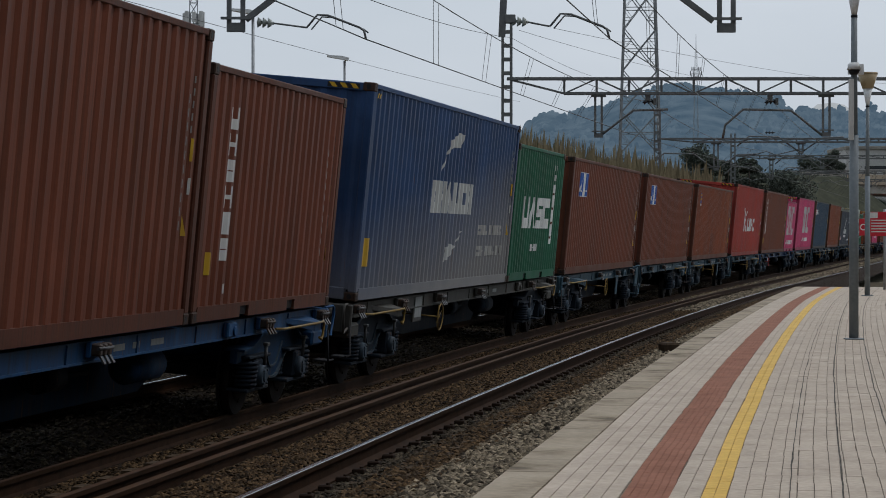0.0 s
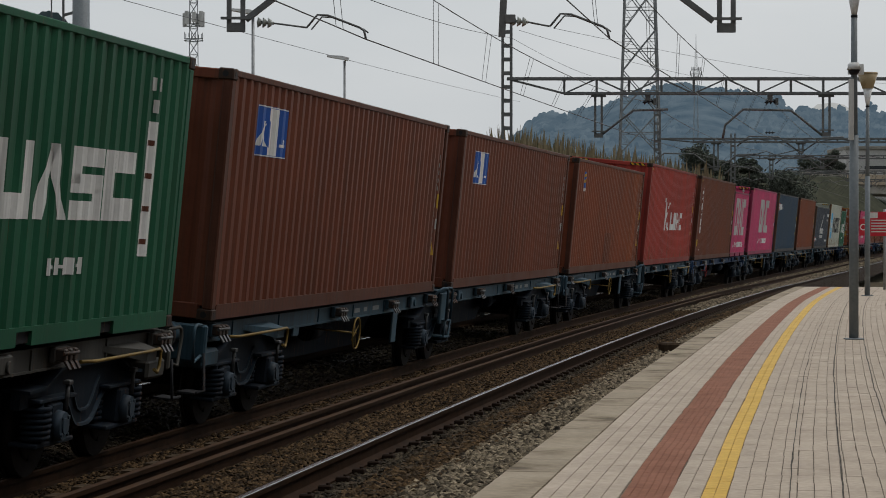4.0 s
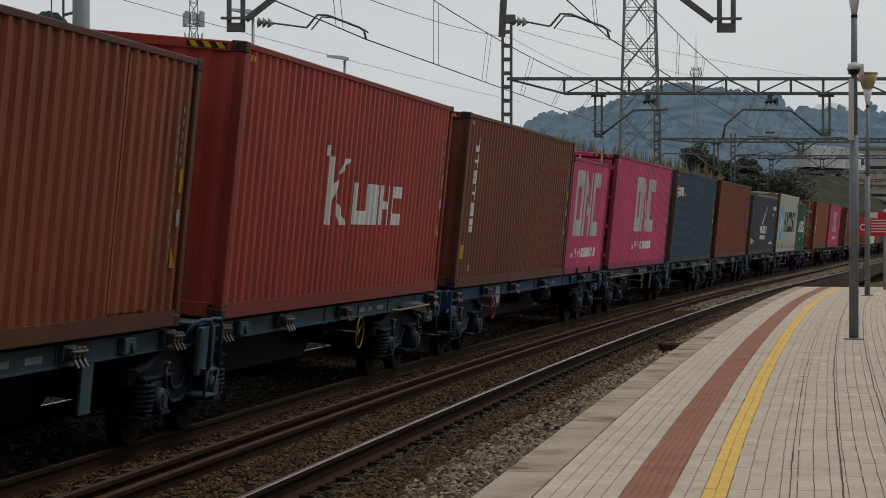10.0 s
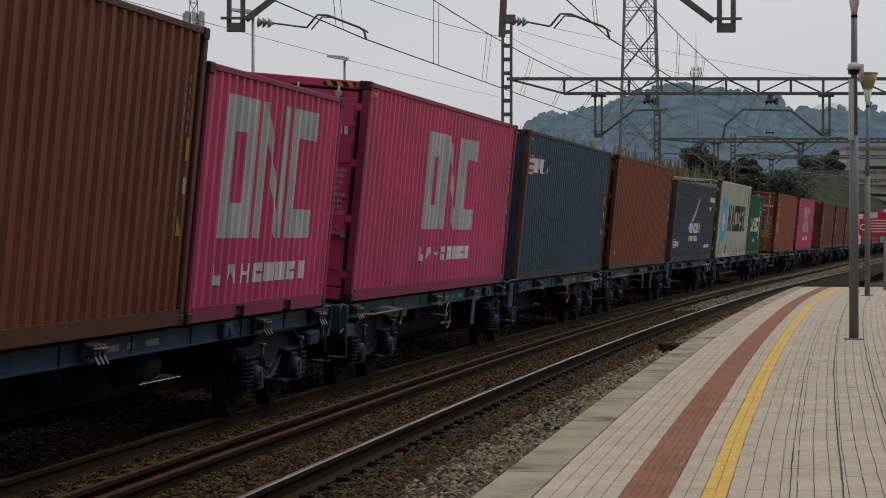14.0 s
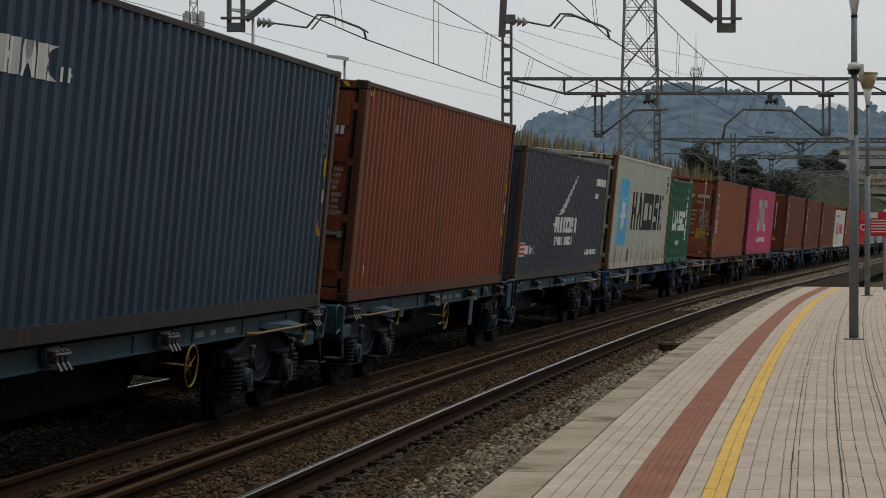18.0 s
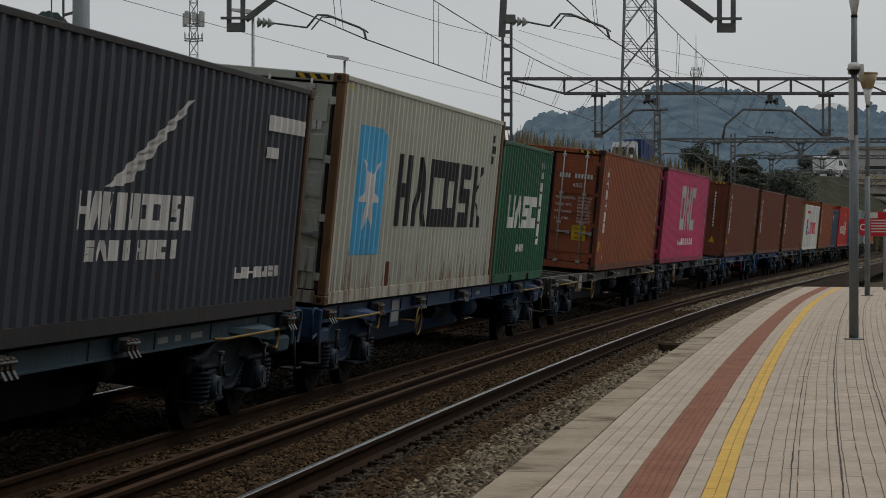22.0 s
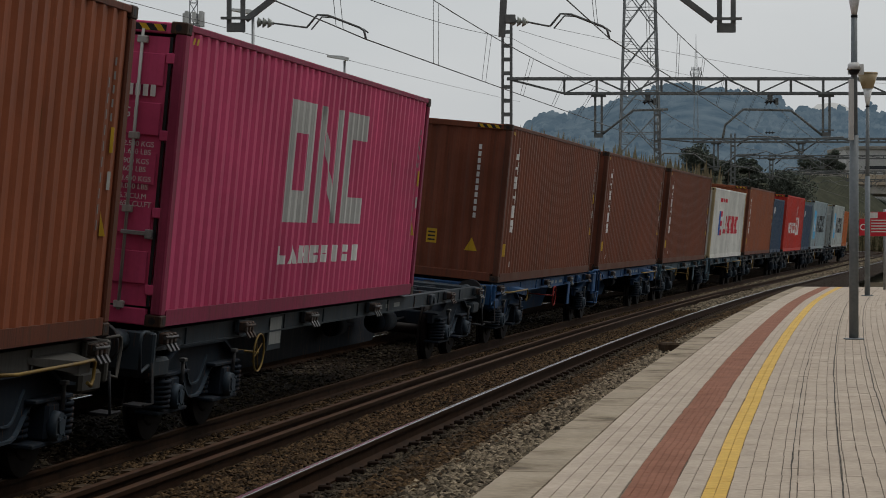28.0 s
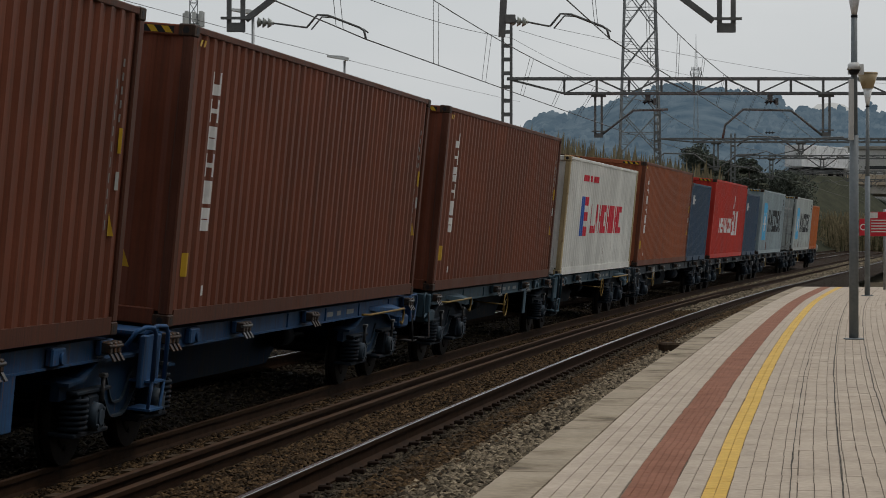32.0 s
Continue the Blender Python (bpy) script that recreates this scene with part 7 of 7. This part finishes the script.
    me.from_pydata(hv, [], hf)
    me.materials.append(M_LEAF)
    tagged(new("hedge", me), "dark overgrown hedge beyond the farther track", "hedge", "", "stuff")
    # unseen wall, added to block low sky light from the platform side
    st = Mesh().box(7.0, 18.0, -70.0, 32.0, -0.6, 8.6)
    tagged(part("wall_east", st, M_UNSEEN_WALL), "plain rendered station wall beside the platform", "wall", "", "structure")
    build_bridge()
    build_pylons()


def build_yard():
    """What shows between the wagons: a pale building, a railing and a parked red car."""
    d = 110.0
    X = lambda px, dd: (px - 784) / FPIX * dd
    b = thing("low_building", "low pale building with a blue-grey band", "building", at=local_frame(784, d))
    part("wall", Mesh().box(X(-220, d), X(210, d), 0, 8, -0.75, hz(271, d), 0.03), M_WALLWHITE, b)
    part("roof_edge", Mesh().box(X(-224, d), X(214, d), -0.2, 8.2, hz(271, d), hz(267, d), 0.02), M_WHITE, b)
    part("band", Mesh().box(X(-200, d), X(200, d), -0.05, 0.0, hz(302, d), hz(284, d), 0.01), M_GREYBLUE, b)
    d = 66.0
    r = thing("railing", "dark steel railing with horizontal bars", "railing", at=local_frame(784, d))
    for k in range(6):
        px = 24 + 39 * (k - 3)
        part("post", Mesh().box(X(px, d) - 0.045, X(px, d) + 0.045, -0.04, 0.04, -0.75, hz(310 if k % 2 else 358, d), 0.01), M_STEEL_DARK, r)
    for y in (312, 349, 363, 378, 392, 407, 421, 436, 450, 465):
        part("bar", Mesh().box(X(-100, d), X(105, d), -0.02, 0.02, hz(y + 1.3, d), hz(y - 1.3, d)), M_STEEL_DARK, r)
    d = 80.0
    c = thing("car", "red car parked behind the railing", "car", at=local_frame(784, d) @ Matrix.Translation((X(28, d), 0, -0.75)))
    part("body", Mesh().prism([(-0.85, 0.25), (-0.88, 0.75), (-0.80, 0.95), (0.80, 0.95), (0.88, 0.75), (0.85, 0.25)], 0, 4.0), M_CAR, c)
    part("cabin", Mesh().prism([(-0.78, 0.94), (-0.58, 1.46), (0.58, 1.46), (0.78, 0.94)], 0.9, 3.2), M_CAR, c)
    part("windscreen", Mesh().add([(-0.70, 0.62, 0.97), (0.70, 0.62, 0.97), (0.54, 0.895, 1.42), (-0.54, 0.895, 1.42)], [(0, 1, 2, 3)]), M_GLASSDARK, c)
    for sx in (-1, 1):
        for y in (0.7, 3.2):
            part("wheel", Mesh().cyl((sx * 0.72, y, 0.31), (sx * 0.87, y, 0.31), 0.31, n=18), M_BLACK, c)
        part("headlight", Mesh().box(min(sx * 0.5, sx * 0.8), max(sx * 0.5, sx * 0.8), -0.02, 0.05, 0.66, 0.80, 0.02), M_WHITE, c)


def build_bridge():
    f = Matrix((ROAD_DIR, -ROAD_NEAR, Vector((0, 0, 1)))).transposed().to_4x4()
    f.translation = Vector((ROAD_A.x, ROAD_A.y, 0))
    x0 = road_u(1437)
    x1 = x0 + 75.0
    b = thing("road_bridge", "old concrete road bridge with railings over the tracks", "bridge", at=f)
    part("deck", Mesh().box(x0, x1, -4.7, 4.7, ROAD_Z - 2.2, ROAD_Z - 0.02, 0.05), M_CONCRETE, b)
    for sg in (-1, 1):
        part("parapet", Mesh().box(x0, x1, sg * 4.85 - 0.14, sg * 4.85 + 0.14, ROAD_Z - 1.0, ROAD_Z + 0.42, 0.03), M_BEIGE, b)
        for k in range(26):
            x = x0 + k * (x1 - x0) / 25
            part("post", Mesh().box(x - 0.10, x + 0.10, sg * 4.85 - 0.17, sg * 4.85 + 0.17, ROAD_Z - 1.1, ROAD_Z + 0.95, 0.02), M_CONCRETE, b)
        for z in (0.66, 0.88):
            part("rail", Mesh().beam((x0, sg * 4.85, ROAD_Z + z), (x1, sg * 4.85, ROAD_Z + z), 0.09, 0.09), M_CONCRETE, b)
    for x in (x0 + 0.8, x0 + 34.0, x1 - 0.8):
        part("pier", Mesh().box(x - 0.7, x + 0.7, -4.2, 4.2, -0.72, ROAD_Z - 2.18, 0.05), M_CONCRETE, b)
    d2 = 420.0
    f2 = local_frame(784, d2)
    X2 = lambda px: (px - 784) / FPIX * d2
    w = thing("warehouse", "white flat-roofed industrial building in the distance", "building", at=f2)
    part("wall", Mesh().box(X2(1497), X2(1750), 0, 20, -0.7, hz(265, d2), 0.05), M_WALLWHITE, w)
    part("roof", Mesh().box(X2(1496), X2(1755), -0.3, 20.3, hz(265, d2), hz(259, d2), 0.05), M_CONCRETE, w)
    part("window_band", Mesh().box(X2(1530), X2(1740), -0.05, 0.02, hz(300, d2), hz(294, d2)), M_GLASSDARK, w)
    build_road()


# ---- the road behind the reeds and its traffic ----
ROAD_Z = 9.65
ROAD_A, ROAD_B = sight(900, 414.8, 240.0), sight(1500, 414.8, 304.5)
ROAD_DIR = Vector((ROAD_B.x - ROAD_A.x, ROAD_B.y - ROAD_A.y, 0)).normalized()
ROAD_NEAR = Vector((ROAD_DIR.y, -ROAD_DIR.x, 0))
VEHICLES = []
ROAD_ENDS = (-200.0, 330.0)
M_VERGE = rough_mat("weedy_verge", [(0.3, (0.028, 0.032, 0.02)), (0.7, (0.062, 0.062, 0.04))], 0.7, 0.95, 0.6, 0.05)
M_ASPHALT = rough_mat("asphalt", [(0.3, (0.045, 0.045, 0.046)), (0.7, (0.065, 0.065, 0.066))], 3.0, 0.9, 0.3, 0.005)
M_TRUCK_WHITE = paint("truck_white", (0.70, 0.71, 0.71), dirt=0.25, rough=0.4)
M_TRUCK_GREY = paint("trailer_grey", (0.46, 0.47, 0.46), dirt=0.5, rough=0.5)
M_TRUCK_BLUE = paint("truck_dark_blue", (0.03, 0.06, 0.16), dirt=0.2, rough=0.4)
M_TYRE = rough_mat("tyre_rubber", [(0.3, (0.015, 0.015, 0.015)), (0.7, (0.03, 0.03, 0.03))], 6, 0.85, 0.2, 0.004)


def road_at(u, off=0.0, z=ROAD_Z):
    p = ROAD_A + ROAD_DIR * u + ROAD_NEAR * off
    return Vector((p.x, p.y, z))


def road_u(px):
    """Distance along the road of what is seen in the direction px."""
    a = (FWD.to_2d() + RIGHT.to_2d() * ((px - 784) / FPIX))
    o, d = ROAD_A.to_2d(), ROAD_DIR.to_2d()
    return (o.y * a.x - o.x * a.y) / (d.x * a.y - d.y * a.x)


def build_road():
    x0 = road_u(1437)
    sec = [(20.0, -0.72), (5.6, ROAD_Z - 0.25), (4.6, ROAD_Z - 0.03), (-4.6, ROAD_Z - 0.03), (-5.6, ROAD_Z - 0.25), (-20.0, -0.72)]
    k = len(sec)
    for u0, u1 in ((ROAD_ENDS[0] - 15, x0), (x0 + 75.0, ROAD_ENDS[1] + 15)):
        n = int((u1 - u0) / 4)
        v = [tuple(road_at(u0 + (u1 - u0) * i / n, off + (0.5 * noise.noise(Vector((i * 0.7, off, 0.0))) if abs(off) > 5 else 0.0), z)) for i in range(n + 1) for off, z in sec]
        f = [(i * k + j, (i + 1) * k + j, (i + 1) * k + j + 1, i * k + j + 1) for i in range(n) for j in range(k - 1)]
        f += [tuple(range(k)), tuple(range(n * k + k - 1, n * k - 1, -1))]
        tagged(part("embankment", Mesh().add(v, f), M_VERGE), "weedy road embankment behind the reeds", "embankment", "", "structure")
    deck = [tuple(road_at(u, off, z)) for u in (ROAD_ENDS[0] - 15, ROAD_ENDS[1] + 15) for off, z in ((3.8, ROAD_Z - 0.02), (3.8, ROAD_Z), (-3.8, ROAD_Z), (-3.8, ROAD_Z - 0.02))]
    tagged(part("road", Mesh().add(deck, [(0, 4, 5, 1), (1, 5, 6, 2), (2, 6, 7, 3), (0, 1, 2, 3), (7, 6, 5, 4)]), M_ASPHALT), "grey asphalt road on the embankment", "road", "", "structure")
    # left to right and back: kind, two times and the directions in which the vehicle is seen
    lorry((8.0, 1082), (10.0, 1442), M_TRUCK_GREY, "articulated lorry with a pale grey box trailer")
    van((20.5, 1113), (22.0, 1447))
    lorry((20.0, 1481), (22.5, 1050), M_TRUCK_BLUE, "white lorry with a short dark blue load", 3.0)
    car((22.5, 1425), (24.0, 1185))
    lorry((29.5, 1003), (30.5, 1190), M_TRUCK_WHITE, "articulated lorry with a tall white box trailer")


def drive(ob, first, second):
    (t0, p0), (t1, p1) = first, second
    a, b = road_u(p0), road_u(p1)
    speed = (b - a) / (t1 - t0)
    VEHICLES.append((ob, a - speed * t0, speed))


def wheel(t, x, y, r, w=0.28):
    tyre = part("wheel", Mesh().cyl((x, y - w / 2, r), (x, y + w / 2, r), r, n=18), M_TYRE, t)
    part("rim", Mesh().cyl((x, y - w / 2 - 0.012, r), (x, y + w / 2 + 0.012, r), r * 0.58, n=14), M_SILVER, tyre)


def lorry(first, second, load, label, length=13.2):
    """Cab-over tractor and a box trailer; x points forwards, z up from the road."""
    t = thing("lorry", label, "lorry", "traffic on the road")
    x1 = length / 2 + 2.4
    cab = part("cab", Mesh().prism([(x1 - 2.3, 0.55), (x1 - 2.3, 3.15), (x1 - 1.9, 3.35), (x1 - 0.55, 3.25), (x1 - 0.25, 2.7), (x1, 1.5), (x1, 0.4), (x1 - 0.5, 0.4)], -1.22, 1.22), M_TRUCK_WHITE, t)
    part("windscreen", Mesh().add([(x1 + 0.0, -1.05, 1.62), (x1 + 0.0, 1.05, 1.62), (x1 - 0.235, 1.0, 2.66), (x1 - 0.235, -1.0, 2.66)], [(0, 1, 2, 3)]), M_GLASSDARK, cab)
    for sg in (-1, 1):
        part("side_window", Mesh().prism([(x1 - 1.35, 1.75), (x1 - 1.35, 2.6), (x1 - 0.42, 2.6), (x1 - 0.22, 1.75)], sg * 1.225 - 0.006, sg * 1.225 + 0.006), M_GLASSDARK, cab)
        part("mirror", Mesh().box(x1 - 0.2, x1 - 0.08, sg * 1.42 - 0.1, sg * 1.42 + 0.1, 1.8, 2.45, 0.03), M_BLACK, cab)
    x0 = x1 - 2.9
    h = 4.0 if length > 6 else 3.7
    box = part("trailer", Mesh().box(x0 - length, x0, -1.25, 1.25, 1.15, h, 0.04), load, t)
    for k in range(int(length / 1.1)):
        for sg in (-1, 1):
            part("trailer_rib", Mesh().box(x0 - 0.6 - 1.1 * k - 0.03, x0 - 0.6 - 1.1 * k + 0.03, sg * 1.262 - 0.014, sg * 1.262 + 0.014, 1.25, h - 0.1), load, box)
    part("chassis", Mesh().box(x0 - length + 0.2, x1 - 0.6, -0.45, 0.45, 0.72, 1.14, 0.02), M_STEEL_DARK, t)
    axles = [x1 - 1.0, x0 - 0.6] + ([x0 - length + 1.2 + 1.3 * k for k in range(3)] if length > 6 else [x0 - length + 1.0])
    for x in axles:
        for sg in (-1, 1):
            wheel(t, x, sg * 1.05, 0.5)
    drive(t, first, second)


def van(first, second):
    t = thing("van", "tall white delivery van", "van", "traffic on the road")
    body = part("body", Mesh().prism([(-3.0, 0.4), (-3.0, 2.6), (-2.8, 2.75), (1.2, 2.75), (1.75, 2.45), (2.35, 1.5), (3.0, 1.2), (3.05, 0.4)], -1.0, 1.0), M_TRUCK_WHITE, t)
    part("windscreen", Mesh().add([(2.33, -0.85, 1.56), (2.33, 0.85, 1.56), (1.80, 0.8, 2.40), (1.80, -0.8, 2.40)], [(0, 1, 2, 3)]), M_GLASSDARK, body)
    for sg in (-1, 1):
        part("side_window", Mesh().prism([(0.7, 1.55), (0.7, 2.25), (1.55, 2.25), (1.95, 1.55)], sg * 1.003 - 0.006, sg * 1.003 + 0.006), M_GLASSDARK, body)
        for x in (-2.0, 2.0):
            wheel(t, x, sg * 0.88, 0.36, 0.22)
    drive(t, first, second)


def car(first, second):
    t = thing("car", "pale silver car on the road", "car", "traffic on the road")
    body = part("body", Mesh().prism([(-2.2, 0.3), (-2.2, 0.95), (-1.9, 1.05), (1.2, 1.05), (2.1, 0.85), (2.2, 0.3)], -0.88, 0.88), M_TRUCK_WHITE, t)
    part("cabin", Mesh().prism([(-2.0, 1.04), (-1.5, 1.62), (0.3, 1.62), (1.15, 1.04)], -0.76, 0.76), M_TRUCK_WHITE, body)
    for sg in (-1, 1):
        part("side_window", Mesh().prism([(-1.75, 1.1), (-1.4, 1.52), (0.22, 1.52), (0.85, 1.1)], sg * 0.763 - 0.006, sg * 0.763 + 0.006), M_GLASSDARK, body)
        for x in (-1.4, 1.4):
            wheel(t, x, sg * 0.8, 0.32, 0.2)
    drive(t, first, second)


def tower(px, depth, top_y, w_base, w_top, label, name, n=16, thick=1.0):
    """A lattice tower with crossed bracing on its faces."""
    p = sight(px, HORIZON, depth)
    t = thing(name, label, "tower", at=Matrix.Translation((p.x, p.y, 0)) @ Matrix.Rotation(radians(8.651 + 6), 4, "Z"))
    z1 = hz(top_y, depth)
    z0 = -0.8
    br = Mesh()
    lev = [z0 + (z1 - z0) * (1 - (1 - k / n) ** 1.0) for k in range(n + 1)]
    W = lambda z: (w_base + (w_top - w_base) * (z - z0) / (z1 - z0)) / 2
    cs = ((-1, -1), (1, -1), (1, 1), (-1, 1))
    th = (0.012 * w_base + 0.04) * thick
    for a, b in cs:
        part("leg", Mesh().beam((a * W(z0), b * W(z0), z0), (a * W(z1), b * W(z1), z1), th * 1.8, th * 1.8), M_GALV, t)
    for za, zb in zip(lev[:-1], lev[1:]):
        for k in range(4):
            (a, b), (c, d) = cs[k], cs[(k + 1) % 4]
            br.beam((a * W(za), b * W(za), za), (c * W(zb), d * W(zb), zb), th, th)
            br.beam((c * W(za), d * W(za), za), (a * W(zb), b * W(zb), zb), th, th)
            br.beam((a * W(zb), b * W(zb), zb), (c * W(zb), d * W(zb), zb), th, th)
    part("bracing", br, M_GALV, t)
    return t


def power_pylon(px, depth, top_y, panel):
    """A wide square pylon: crossed diagonals, a tie through each crossing and short struts to the legs."""
    p = sight(px, HORIZON, depth)
    t = thing("power_pylon", "tall galvanised lattice power pylon", "pylon", at=Matrix.Translation((p.x, p.y, 0)) @ Matrix.Rotation(radians(5.5), 4, "Z"))
    z0, z1 = -0.8, hz(top_y, depth)
    W = lambda z: (5.45 - 2.25 * (z - z0) / (z1 - z0)) / 2
    cs = ((-1, -1), (1, -1), (1, 1), (-1, 1))
    at = lambda c, z, e=0.0, d=None: (W(z) * (c[0] + ((d[0] - c[0]) * e if d else 0)), W(z) * (c[1] + ((d[1] - c[1]) * e if d else 0)), z)
    for c in cs:
        part("leg", Mesh().beam(at(c, z0), at(c, z1), 0.24, 0.24), M_GALV, t)
    levels = [z1]
    while levels[-1] - panel > z0 + 1.0:
        levels.append(levels[-1] - panel)
    for zb, za in zip(levels[:-1], levels[1:]):
        zm = za + (zb - za) * 0.5
        for k in range(4):
            c, d = cs[k], cs[(k + 1) % 4]
            part("diagonal", Mesh().beam(at(c, za), at(d, zb), 0.11, 0.11), M_GALV, t)
            part("diagonal", Mesh().beam(at(d, za), at(c, zb), 0.11, 0.11), M_GALV, t)
            part("tie", Mesh().beam(at(c, zm), at(d, zm), 0.09, 0.09), M_GALV, t)
            for g, h in ((c, d), (d, c)):
                for q in (0.25, 0.75):
                    z = za + (zb - za) * q
                    part("strut", Mesh().beam(at(g, z), at(g, z, 0.25, h), 0.055, 0.055), M_GALV, t)
                    part("strut", Mesh().beam(at(g, zm), at(g, z, 0.25, h), 0.055, 0.055), M_GALV, t)


def build_pylons():
    power_pylon(1132, 260, -94, 4.91)
    t = tower(1231.5, 900, 92, 3.4, 0.7, "thin lattice radio mast on the hill", "radio_mast", 18, 0.42)
    part("needle", Mesh().cyl((0, 0, hz(93, 900)), (0, 0, hz(61, 900)), 0.16, 0.08, n=6), M_GALV, t)
    for y, hw in ((124, 1.7), (131, 2.3), (137, 2.0)):
        z = hz(y, 900)
        part("antenna_frame", Mesh().beam((-hw, 0, z), (hw, 0, z), 0.16, 0.16).beam((0, -hw, z), (0, hw, z), 0.16, 0.16), M_GALV, t)
        for x in (-hw, -hw * 0.5, hw * 0.55, hw):
            part("antenna", Mesh().box(x - 0.18, x + 0.18, -0.18, 0.18, z - 0.5, z + 1.1, 0.03), M_GALV, t)
    t = tower(343, 220, -40, 1.15, 0.75, "lattice telecom mast with panel antennas", "telecom_mast", 22, 0.8)
    for y0, y1, hw, count in ((48, 21, 0.2, 7), (74, 58, 0.035, 8)):
        z0, z1 = hz(y0, 220), hz(y1, 220)
        for k in range(count):
            a = 2 * math.pi * (k + 0.3) / count
            x, y = 0.92 * math.cos(a), 0.92 * math.sin(a)
            part("antenna", Mesh().box(x - hw, x + hw, y - hw * 0.6, y + hw * 0.6, z0 + 0.2 * (k % 3), z1 - 0.15 * (k % 2), 0.02), M_WHITE if hw > 0.1 else M_GALV, t)
        part("platform_ring", Mesh().ring((0, 0, z0 + 0.1), 0.92, 0.05, axis="z"), M_GALV, t)
        part("bracket", Mesh().beam((-0.92, 0, z0 + 0.3), (0.92, 0, z0 + 0.3), 0.07, 0.07), M_GALV, t)
        part("bracket", Mesh().beam((0, -0.92, z0 + 0.25), (0, 0.92, z0 + 0.25), 0.07, 0.07), M_GALV, t)
    for px, d, ty, hw in ((448, 66, 20, 0.75), (610, 80, 100, 0.75)):
        f = local_frame(px, d)
        s = thing("street_lamp", "pale street lamp with a flat head on a thin post", "street lamp", "street lamps behind the train", at=f)
        z = hz(ty + 8, d)
        part("post", Mesh().cyl((0, 0, -0.7), (0, 0, z), 0.06, 0.045, n=10), M_GALV, s)
        part("lamp_head", Mesh().prism([(-hw * 0.85, z + 0.14), (0.12, z + 0.0), (0.16, z + 0.10), (-0.1, z + 0.17), (-hw * 0.85, z + 0.2)], -0.16, 0.16), M_LAMP_WHITE, s)
    f = local_frame(144, 52)
    s = thing("steel_mast", "thick grey tubular mast behind the train", "mast", at=f)
    part("shaft", Mesh().cyl((0, 0, -0.7), (0, 0, 9), 0.215, 0.20, n=22), M_POLE, s)
    part("ladder", Mesh().beam((-0.42, 0, 3), (-0.42, 0, 9), 0.05, 0.05).beam((-0.70, 0, 3), (-0.70, 0, 9), 0.03, 0.03).beam((-0.42, 0, hz(28, 52)), (-0.15, 0, hz(22, 52)), 0.06, 0.06), M_MAST, s)


build_ground()
build_tracks()
build_furniture()
build_overhead()
build_distance()
build_train()
build_platform()
motions()
